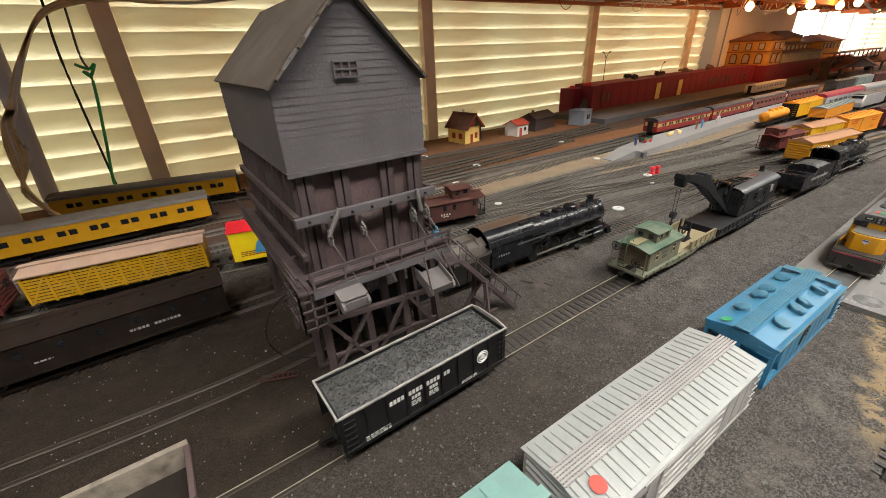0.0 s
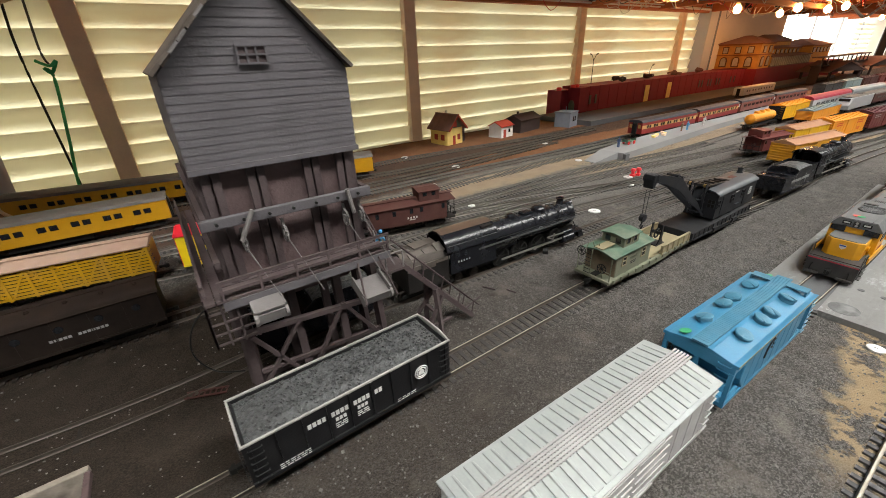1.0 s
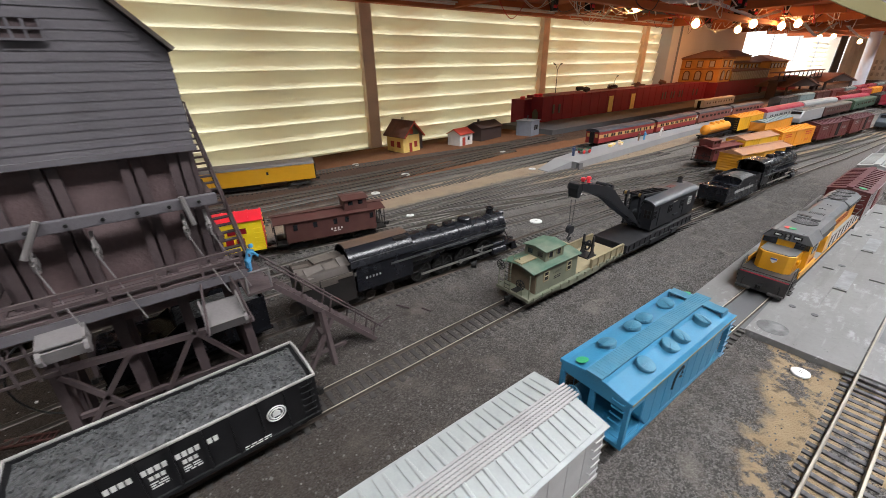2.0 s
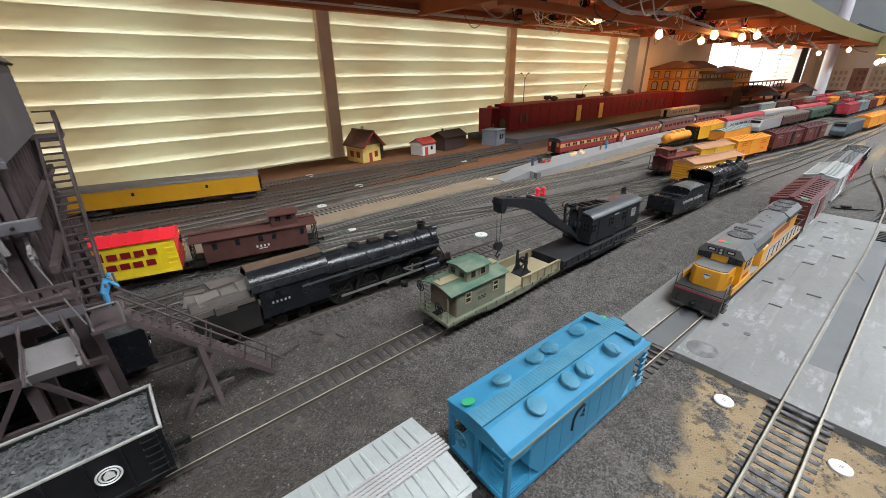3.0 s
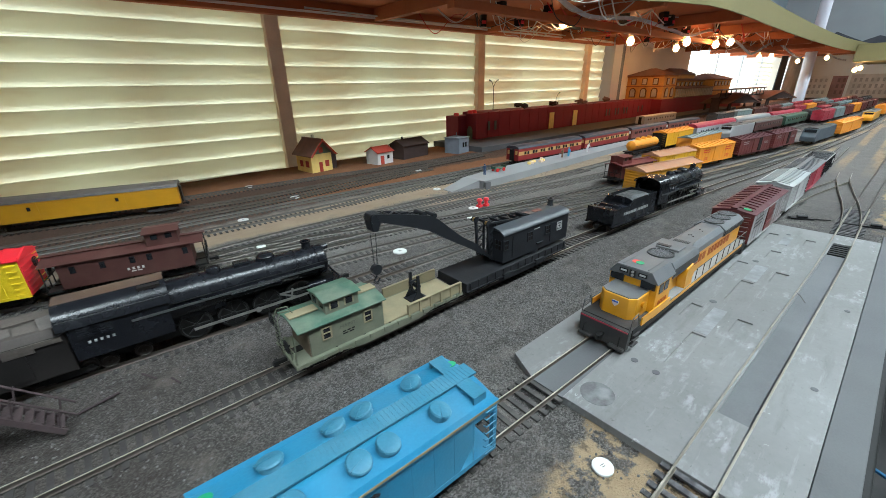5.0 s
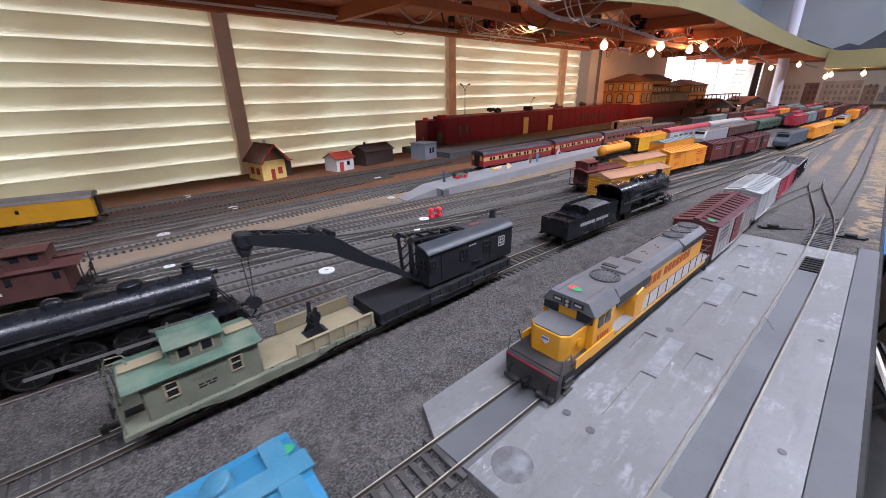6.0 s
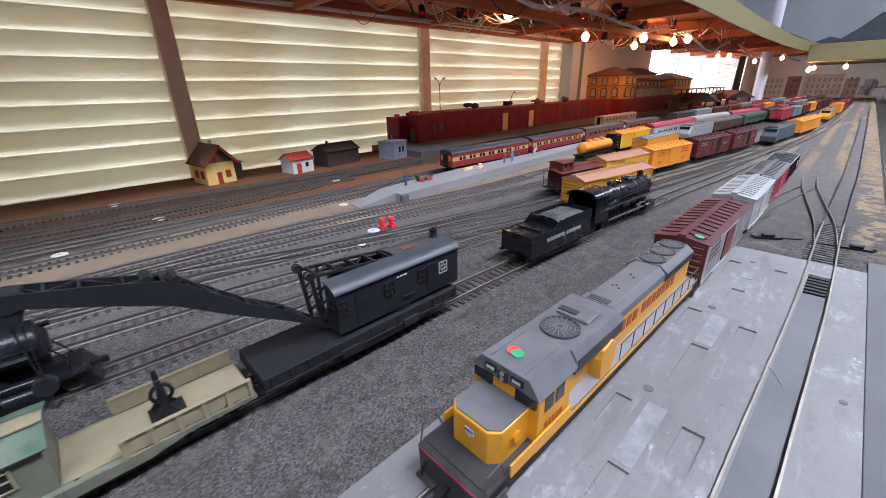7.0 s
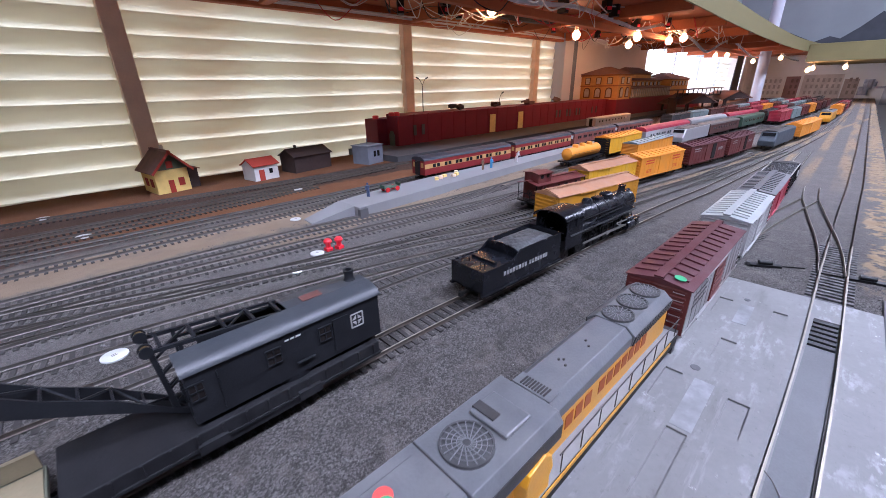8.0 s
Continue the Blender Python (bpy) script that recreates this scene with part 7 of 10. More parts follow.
def fascia_strip():
    g = Geo()
    n = 60
    v = []
    for k in range(n + 1):
        x = -1.2 + 6.9 * k / n
        y = smooth_line(FASCIA, x)
        v += [(x, y - 0.006, DZ - 0.022), (x, y - 0.0005, DZ - 0.022), (x, y - 0.006, DZ + 0.04), (x, y - 0.0005, DZ + 0.04)]
    f = []
    for k in range(n):
        a, b = 4 * k, 4 * k + 4
        f += [(a, b, b + 1, a + 1), (a + 2, a + 3, b + 3, b + 2), (a, a + 2, b + 2, b), (a + 1, b + 1, b + 3, a + 3)]
    f += [(0, 1, 3, 2), (4 * n, 4 * n + 2, 4 * n + 3, 4 * n + 1)]
    return g.add(v, f)


solid("deck_fascia", fascia_strip(), M_FASCIA, "olive painted curving edge board of the upper deck", "fascia", "structure")
solid("header_beam", Geo().box(-1.2, 2.15, 0.945, WY - 0.018, 0.3185, DZ - 0.0005), M_DECK, "red-brown timber beam over the windows", "beam", "structure", bevel=0.001)
solid("header_trim", Geo().box(-1.2, 2.15, 0.938, 0.9445, 0.327, 0.331), M_WALL, "thin pale conduit along the beam", "trim", "structure")
for k in range(9):
    jx = 0.9 + 0.42 * k
    solid("joist", Geo().box(jx - 0.01, jx + 0.01, smooth_line(FASCIA, jx) + 0.004, 0.944, DZ - 0.03, DZ - 0.0006), M_DECK, "red-brown timber joist under the deck", "joist", "structure", bevel=0.001)
solid("deck_beam", Geo().box(0.85, 4.6, 0.6, 0.62, DZ - 0.048, DZ - 0.031), M_DECK, "red-brown timber beam under the deck", "beam", "structure", bevel=0.001)

solid("upper_deck_end", Geo().box(4.32, 5.38, -1.3, 0.345, 0.263, 0.372), M_FASCIA, "olive painted end of the upper deck across the aisle", "fascia", "structure", bevel=0.004)
# room shell; west, south and top are unseen, kept dark for less bounce
solid("wall_east", Geo().box(5.45, 5.5, -2.2, 1.4, -0.95, 1.7), M_WALL, "pale far end wall", "wall", "structure")
solid("wall_west", Geo().box(-1.5, -1.45, -2.2, 1.4, -0.95, 1.7), M_ROOMWALL, "unseen dark room wall, added to close the room", "wall", "structure")
solid("wall_south", Geo().box(-1.45, 5.45, -2.2, -2.15, -0.95, 1.7), M_ROOMWALL, "unseen dark room wall, added to close the room", "wall", "structure")
solid("floor", Geo().box(-1.5, 5.5, -2.2, 1.4, -0.97, -0.95), M_CONC_DK, "dark room floor", "floor", "structure")
solid("room_ceiling", Geo().box(-1.5, 5.5, -2.2, 1.4, 1.7, 1.72), M_ROOMWALL, "unseen dark room ceiling, added to close the room", "ceiling", "structure")
solid("wall_upper", Geo().box(-1.45, 5.45, WY + 0.03, WY + 0.06, DZ + 0.01, 1.7), mat("painted_sky", (0.3, 0.36, 0.42), 0.9, var=0.12, scale=3), "grey blue painted sky backdrop of the upper deck", "wall", "structure")
# unseen lamp panels, added to light the layout from the aisle side
M_ROOM_LIGHT = glow("room_light_glow", (1.0, 0.955, 0.935), ROOM_GLOW)
for lx in (-0.45, 0.88, 2.2, 3.9):
    lamp = thing("added_room_light", lx, -0.62, 1.66, label="unseen white light panel added over the aisle to light the layout", category="ceiling light", group="ceiling lights")
    part("housing", Geo().box(-0.52, 0.52, -0.17, 0.17, 0.0, 0.035), M_WHITE, lamp)
    part("diffuser", Geo().box(-0.5, 0.5, -0.15, 0.15, -0.012, -0.001), M_ROOM_LIGHT, lamp)

# mural on the far wall
mural = thing("mural", 5.44, 0, 0, label="faded lavender town mural with trees on the far wall", category="mural", kind="structure")
part("sky_panel", Geo().box(0.0, 0.004, -0.6, 0.95, -0.05, 0.34), mat("mural_sky", (0.78, 0.77, 0.75), 0.8, var=0.1, scale=3), mural)
for k, (ya, yb, za, zb, cc) in enumerate([(0.56, 0.74, 0.0, 0.18, (0.72, 0.7, 0.68)), (0.44, 0.54, 0.0, 0.18, (0.3, 0.18, 0.17)), (0.16, 0.42, 0.0, 0.19, (0.6, 0.54, 0.5)), (0.06, 0.15, 0.0, 0.15, (0.42, 0.34, 0.3)), (-0.4, -0.1, 0.0, 0.1, (0.55, 0.56, 0.6))]):
    part("painted_shape", Geo().box(-0.004, -0.0005, ya, yb, za - 0.05, zb), mat("mural_paint", cc, 0.85, var=0.3, scale=14), mural)
    m_pane = mat("mural_pane", tuple(c * 0.65 for c in cc), 0.85)
    for i in range(int((yb - ya) / 0.035)):
        for j in range(3):
            part("painted_window", Geo().box(-0.0065, -0.0042, ya + 0.01 + 0.035 * i, ya + 0.026 + 0.035 * i, 0.03 + 0.05 * j, 0.06 + 0.05 * j), m_pane, mural)
rnd = random.Random(12)
m_leaf = mat("mural_foliage", (0.36, 0.37, 0.42), 0.9, var=0.4, scale=30)
for k in range(34):
    yy, rr = rnd.uniform(-0.5, 0.02), rnd.uniform(0.02, 0.045)
    part("painted_clump", Geo().cyl((-0.009 - 0.0001 * k, yy, rnd.uniform(0.02, 0.15)), (-0.0085 - 0.0001 * k, yy, 0.09), rr, seg=9), m_leaf, mural)


solid("upper_backdrop", Geo().box(5.40, 5.44, -1.6, 1.3, DZ + 0.03, 1.6), mat("painted_sky_far", (0.3, 0.325, 0.345), 0.9, var=0.15, scale=3), "grey blue painted sky behind the upper deck", "backdrop", "structure")
ridge = Geo()
for k in range(7):
    c, w, h = -0.75 + 0.27 * k, 0.3, 0.1 + 0.05 * ((k * 5) % 4)
    ridge.prism([(c - w, DZ + 0.035), (c - w * 0.3, DZ + 0.03 + h * 0.7), (c, DZ + 0.03 + h), (c + w * 0.35, DZ + 0.03 + h * 0.6), (c + w, DZ + 0.035)], 5.385 - 0.004 * k, 5.388 - 0.004 * k)
solid("painted_hills", ridge, mat("hill_paint", (0.07, 0.075, 0.09), 0.9, var=0.3, scale=10), "dark hills of the upper deck's painted scenery", "backdrop", "structure")
# column
solid("column", Geo().cyl((3.91, 0.489, -0.9), (3.91, 0.513, DZ - 0.001), 0.03, seg=24), M_COLUMN, "pale painted round steel column through the layout", "column", "structure", smooth=True)

solid("column", Geo().cyl((3.91, 0.51, DZ + 0.05), (3.91, 0.53, 1.69), 0.03, seg=24), M_COLUMN, "pale painted round steel column above the deck", "column", "structure", smooth=True)

# bulbs on the underside of the deck
BULB = Geo().lathe([(0.0, -0.027), (0.0065, -0.025), (0.0108, -0.0195), (0.0122, -0.013), (0.0102, -0.0065), (0.006, -0.001), (0.0045, 0.0)], seg=16).mesh("bulb", True)
SOCKET = Geo().cyl((0, 0, 0), (0, 0, 0.014), 0.006, seg=12).mesh("socket", True)
for bx, by, bz in [(1.325, 0.671, 0.335), (1.787, 0.697, 0.312), (2.0165, 0.5945, 0.312), (2.266, 0.5734, 0.312), (2.289, 0.7306, 0.312), (2.251, 0.52, 0.316), (3.564, 0.648, 0.312), (3.594, 0.717, 0.312), (4.3, 0.635, 0.296), (4.38, 0.49, 0.312), (4.45, 0.33, 0.226), (4.45, 0.305, 0.238), (4.45, 0.14, 0.24)]:
    b = thing("light_bulb", bx, by, bz, label="glowing warm bare bulb in a socket under the deck", category="light bulb", group="bulbs under the deck")
    part("bulb", BULB, M_BULB, b)
    part("socket", SOCKET, M_WIRE, b)
    part("lead", Geo().cyl((0, 0, 0.014), (0, 0, DZ - bz), 0.0015, seg=6), M_WIRE, b)

# ---------------------------------------------------------------- steam locomotives and the other trains
M_WHEEL_DK = mat("driver_metal", (0.03, 0.029, 0.028), 0.42, 0.45, var=0.3, dust=0.2, dust_col=(0.04, 0.037, 0.034))


def steam_loco(line, x, L, drivers, label, r=0.0115, zc=0.0265, cab_len=0.026, m_boiler=M_LOCO, m_cab_roof=None, drv_r=0.0088, board_z=0.0205, cab_z=None, rise=0.0068):
    """Cab to -x, smokebox to +x."""
    y, a = on_track(line, x)
    e = thing("steam_locomotive", x, y, RT, a, label, "locomotive", "locomotives in the yard")
    xb, xf = -L / 2, L / 2
    bx0, bx1 = xb + cab_len - 0.003, xf - 0.012
    boiler = Geo().lathe([(0.0, bx0), (r * 1.12, bx0), (r * 1.12, bx0 + 0.02), (r * 1.02, bx0 + 0.034), (r, bx1 - 0.022), (r * 0.98, bx1 - 0.0215), (r * 0.98, bx1), (r * 0.9, bx1 + 0.0012), (r * 0.6, bx1 + 0.002), (0.0, bx1 + 0.0024)], (0, 0, zc), "x", 28)
    part("boiler", boiler, m_boiler, e, smooth=True)
    n = 6
    for k in range(n):
        xx = bx0 + 0.024 + (bx1 - bx0 - 0.03) * k / (n - 1)
        part("boiler_band", Geo().lathe([(r * 1.03, -0.0005), (r * 1.045, -0.0004), (r * 1.045, 0.0004), (r * 1.03, 0.0005)], (xx, 0, zc), "x", 24), m_boiler, e)
    part("smokebox_door", Geo().lathe([(0.0, 0.0036), (r * 0.5, 0.003), (r * 0.62, 0.0018), (r * 0.62, 0.0)], (bx1, 0, zc), "x", 20), m_boiler, e, smooth=True)
    part("headlight", Geo().cyl((bx1 + 0.001, 0, zc + r * 0.75), (bx1 + 0.006, 0, zc + r * 0.75), 0.0024, seg=12), m_boiler, e)
    top = zc + r
    stack = Geo().lathe([(0.0046, -0.002), (0.0036, 0.0006), (0.0034, 0.0044), (0.0042, 0.005), (0.0042, 0.0058), (0.0028, 0.0058), (0.0026, 0.001)], (bx1 - 0.011, 0, top), seg=18)
    part("chimney", stack, m_boiler, e, smooth=True)
    for f, rr, h in ((0.62, 0.0068, 0.0044), (0.3, 0.005, 0.0042)):
        xx = bx0 + (bx1 - bx0) * f
        dome = Geo().lathe([(rr * 1.15, -0.0035), (rr, 0.0), (rr, h * 0.5), (rr * 0.8, h * 0.85), (rr * 0.4, h), (0, h)], (xx, 0, top), seg=18)
        part("dome", dome, m_boiler, e, smooth=True)
    part("sand_box", Geo().box(bx0 + (bx1 - bx0) * 0.42, bx0 + (bx1 - bx0) * 0.52, -0.0045, 0.0045, top - 0.002, top + 0.0022), m_boiler, e, bevel=0.001)
    # cab
    ch = 0.0165
    cab = Geo()
    z0, z1 = 0.0145, cab_z or zc + r * 0.85
    for s in (-1, 1):
        cab.box(xb, xb + cab_len, *sorted((s * ch, s * (ch - 0.001))), z0, z1)
    cab.box(xb + cab_len - 0.001, xb + cab_len, -ch + 0.001, ch - 0.001, z0, z1)
    part("cab", cab, m_boiler, e)
    rf = []
    for k in range(9):
        t = math.pi * k / 8
        rf.append((-(ch + 0.0012) * math.cos(t), z1 - 0.0005 + rise * math.sin(t)))
    rf2 = [(u * 0.96, w - 0.0009) for u, w in reversed(rf)]
    part("cab_roof", Geo().prism(rf + rf2, xb - 0.004, xb + cab_len + 0.002), m_boiler, e, smooth=True)
    if m_cab_roof:
        crown = [(u * 1.004, w + 0.0004) for u, w in rf[3:6]]
        part("crown_plate", Geo().prism(crown + [(u, w - 0.0003) for u, w in reversed(rf[3:6])], xb - 0.0036, xb + cab_len + 0.0016), m_cab_roof, e, "rusty brown crown plate", smooth=True)
        part("roof_hatch", Geo().box(xb + cab_len - 0.013, xb + cab_len - 0.001, -ch * 0.72, -ch * 0.45, z1 + rise * 0.72, z1 + rise * 0.86), M_SHADOW, e, "near-black panel for the shade in an open roof hatch")
        for s in (-1, 1):
            part("drip_strip", Geo().beam((xb - 0.003, s * ch * 0.98, z1 + rise * 0.34), (xb + cab_len + 0.001, s * ch * 0.98, z1 + rise * 0.34), 0.0006), M_FAN, e)
            for k in range(5):
                part("louvre", Geo().box(xb + 0.004, xb + 0.018, *sorted((s * ch, s * (ch + 0.0005))), z1 - 0.009 + 0.0016 * k, z1 - 0.0082 + 0.0016 * k), m_boiler, e)
    for s in (-1, 1):
        for k in range(2):
            wx = xb + 0.007 + 0.0105 * k
            part("cab_window", Geo().box(wx - 0.0035, wx + 0.0035, *sorted((s * ch, s * (ch + 0.0004))), z1 - 0.009, z1 - 0.002), M_GLASS, e)
        part("hand_rail", Geo().tube([(xb + cab_len, s * (r + 0.0022), zc + 0.003), (bx1, s * (r + 0.0014), zc + 0.003)], 0.0004, 5), M_IRON, e)
        part("running_board", Geo().box(xb + cab_len - 0.02, bx1 - 0.004, *sorted((s * (r * 0.6), s * 0.0155)), board_z, board_z + 0.0008), m_boiler, e)
        part("board_edge", Geo().box(xb + cab_len - 0.02, bx1 - 0.004, *sorted((s * 0.0166, s * 0.017)), board_z - 0.0006, board_z + 0.001), M_FAN, e)
        part("air_tank", Geo().cyl((bx0 + 0.04, s * 0.0125, board_z - 0.004), (bx0 + 0.075, s * 0.0125, board_z - 0.004), 0.0024, seg=12), m_boiler, e, smooth=True)
        part("feed_pipe", Geo().tube([(bx0 + 0.03, s * (r * 0.9), zc - 0.004), (bx0 + 0.05, s * (r + 0.001), zc - 0.001), (bx1 - 0.03, s * (r + 0.001), zc - 0.001), (bx1 - 0.022, s * (r * 0.9), zc + 0.005)], 0.0006, 6), M_IRON, e)
        part("cylinder", Geo().cyl((xf - 0.031, s * 0.0135, 0.0085), (xf - 0.015, s * 0.0135, 0.0085), 0.0044, seg=16), m_boiler, e, smooth=True)
        part("valve_chest", Geo().cyl((xf - 0.03, s * 0.013, 0.0148), (xf - 0.016, s * 0.013, 0.0148), 0.0026, seg=12), m_boiler, e, smooth=True)
    # frames, drivers and rods
    part("engine_frame", Geo().box(xb + 0.004, xf - 0.006, -0.0055, 0.0055, 0.0045, 0.0165), M_IRON, e)
    part("firebox", Geo().box(bx0, bx0 + 0.036, -0.0105, 0.0105, 0.0185, zc).box(bx0 + 0.002, bx0 + 0.03, -0.0068, 0.0068, 0.0125, 0.0185), m_boiler, e)
    wheel = Geo().lathe([(0.0018, -0.0012), (drv_r + 0.0006, -0.0012), (drv_r + 0.0006, -0.0006), (drv_r, -0.0005), (drv_r, 0.001), (drv_r - 0.0012, 0.0012), (drv_r - 0.0014, 0.0)], (0, 0, 0), "y", 22)
    spokes = []
    for k in range(8):
        t = math.pi * k / 4
        sp = Geo().beam((0.001 * math.cos(t), 0.0002, 0.001 * math.sin(t)), ((drv_r - 0.001) * math.cos(t), 0.0002, (drv_r - 0.001) * math.sin(t)), 0.0008).mesh("spoke")
        sp.materials.append(M_WHEEL_DK)
        spokes.append(sp)
    hub = Geo().lathe([(0.0, 0.0014), (0.0018, 0.0012), (0.0018, -0.0008)], (0, 0, 0), "y", 10).mesh("hub")
    hub.materials.append(M_WHEEL_DK)
    wm = wheel.mesh("driving_wheel")
    dx0, dx1 = xb + cab_len + 0.012, xf - 0.037
    for k in range(drivers):
        wx = dx0 + (dx1 - dx0) * k / (drivers - 1)
        for s in (-1, 1):
            w = part("driving_wheel", wm, M_WHEEL_DK, e)
            w.matrix_basis = pose(wx, s * 0.0086, drv_r, 0, 0, 0 if s > 0 else 180)
            for sp in spokes:
                part("spoke", sp, M_WHEEL_DK, w)
            part("hub", hub, M_WHEEL_DK, w)
    for s in (-1, 1):
        part("side_rod", Geo().box(dx0 - 0.002, dx1 + 0.002, *sorted((s * 0.0128, s * 0.0137)), drv_r - 0.0016, drv_r + 0.0002), M_STEEL, e, "bright metal side rod")
        part("crank_boss", Geo().cyl((dx0 + (dx1 - dx0) * 0.55, s * 0.0138, drv_r - 0.0006), (dx0 + (dx1 - dx0) * 0.55, s * 0.0152, drv_r - 0.0006), 0.0019, seg=12), M_STEEL, e, "bright crank boss")
        part("main_rod", Geo().beam((dx0 + (dx1 - dx0) * 0.55, s * 0.0143, drv_r - 0.0006), (xf - 0.031, s * 0.0143, 0.0102), 0.0009, 0.0016), M_STEEL, e)
        part("valve_gear", Geo().beam((dx1 - 0.016, s * 0.0143, 0.0165), (xf - 0.028, s * 0.0143, 0.0158), 0.0009, 0.0012).beam((dx1 - 0.006, s * 0.0143, 0.0185), (dx1 - 0.008, s * 0.0143, 0.009), 0.0009, 0.0012).beam((dx1 - 0.016, s * 0.0143, 0.0165), (dx1 - 0.004, s * 0.0143, 0.0105), 0.0009, 0.0012), M_STEEL, e)
        for k, wx in enumerate((xb + 0.012, xb + 0.012 + cab_len * 0.36, xf - 0.02, xf - 0.006) if cab_len > 0.04 else (xb + 0.012, xf - 0.02, xf - 0.006)):
            w = part("carrying_wheel", WHEEL, M_WHEEL, e)
            w.matrix_basis = pose(wx, s * 0.0086, 0.0046, 0, 0, 0 if s > 0 else 180)
    pil = Geo().prism([(xf - 0.004, 0.011), (xf + 0.001, 0.011), (xf + 0.006, 0.0025), (xf - 0.002, 0.0025)], -0.013, 0.013, "y")
    part("pilot", pil, m_boiler, e)
    part("pilot_deck", Geo().box(xf - 0.016, xf + 0.001, -0.0145, 0.0145, 0.0108, 0.0122), m_boiler, e)
    for s in (-1, 1):
        part("stay_rod", Geo().cyl((xf - 0.001, s * 0.006, 0.0122), (bx1, s * 0.006, zc), 0.0005, seg=6), m_boiler, e)
    coupler(e, xf + 0.002, 1)
    return e


def coal_tender(line, x, L, W, label, text):
    y, a = on_track(line, x)
    t = thing("tender", x, y, RT, a, label, "tender", "locomotives in the yard")
    h0, zs, zt = 0.0105, 0.0285, 0.035
    prof = [(-L / 2, h0), (-L / 2, zs), (-L / 2 + 0.032, zs), (-L / 2 + 0.042, zt), (L / 2, zt), (L / 2, h0)]
    for s in (-1, 1):
        part("side", Geo().prism(prof, *sorted((s * W / 2, s * (W / 2 - 0.001))), "y"), M_LOCO, t, bevel=0.0003)
    part("water_deck", Geo().box(-L / 2 + 0.001, -L / 2 + 0.04, -W / 2 + 0.001, W / 2 - 0.001, zs - 0.002, zs - 0.0008), M_LOCO, t)
    part("end_plate", Geo().box(-L / 2, -L / 2 + 0.001, -W / 2 + 0.001, W / 2 - 0.001, h0, zs), M_LOCO, t)
    arch = [(-W / 2 + 0.001, zs - 0.002)] + [(-(W / 2 - 0.001) * math.cos(math.pi * k / 8), zt - 0.003 + 0.0042 * math.sin(math.pi * k / 8)) for k in range(9)] + [(W / 2 - 0.001, zs - 0.002)]
    part("bunker_plate", Geo().prism(arch, -L / 2 + 0.039, -L / 2 + 0.0402), M_LOCO, t)
    part("floor", Geo().box(-L / 2, L / 2, -W / 2 + 0.001, W / 2 - 0.001, h0, h0 + 0.0015), M_LOCO, t)
    part("front_plate", Geo().box(L / 2 - 0.001, L / 2, -W / 2 + 0.001, W / 2 - 0.001, h0 + 0.0015, zt), M_LOCO, t)
    heap = Geo()
    nx, ny = 26, 14
    for i in range(nx + 1):
        for j in range(ny + 1):
            u, v = i / nx, j / ny
            px, py = -L / 2 + 0.0405 + u * (L - 0.0425), (v - 0.5) * (W - 0.0022)
            dome = min(1, 4 * u, 4 * (1 - u)) * min(1, 4 * v, 4 * (1 - v))
            heap.v.append((px, py, zt - 0.004 + 0.0045 * dome + 0.0008 * noise.noise(Vector((px * 600, py * 600, 2)))))
    heap.f = [(i * (ny + 1) + j, (i + 1) * (ny + 1) + j, (i + 1) * (ny + 1) + j + 1, i * (ny + 1) + j + 1) for i in range(nx) for j in range(ny)]
    part("coal_load", heap, M_COAL, t)
    for dy in (-0.006, 0.006):
        part("deck_rib", Geo().box(-L / 2 + 0.017, -L / 2 + 0.02, dy - 0.006, dy + 0.0055, zs - 0.0008, zs + 0.0012), M_LOCO, t)
    for s in (-1, 1):
        part("grab_iron", Geo().tube([(-L / 2 + 0.006, s * 0.008, zs - 0.001), (-L / 2 + 0.006, s * 0.008, zs + 0.004), (-L / 2 + 0.01, s * 0.008, zs + 0.002), (-L / 2 + 0.011, s * 0.008, zs - 0.001)], 0.0004, 5), M_LOCO, t)
        part("sill", Geo().box(-L / 2 - 0.001, L / 2 + 0.001, *sorted((s * (W / 2 - 0.002), s * (W / 2 + 0.0012))), h0 - 0.0016, h0), M_LOCO, t)
        truck(t, s * (L / 2 - 0.02))
    if text:
        block_word(text, 0.005, M_FADED, t, pose(0.002, -W / 2 - 0.0001, 0.0205, 90, 0, 0))
    underframe(t, L)
    coupler(t, -L / 2, -1)
    return t


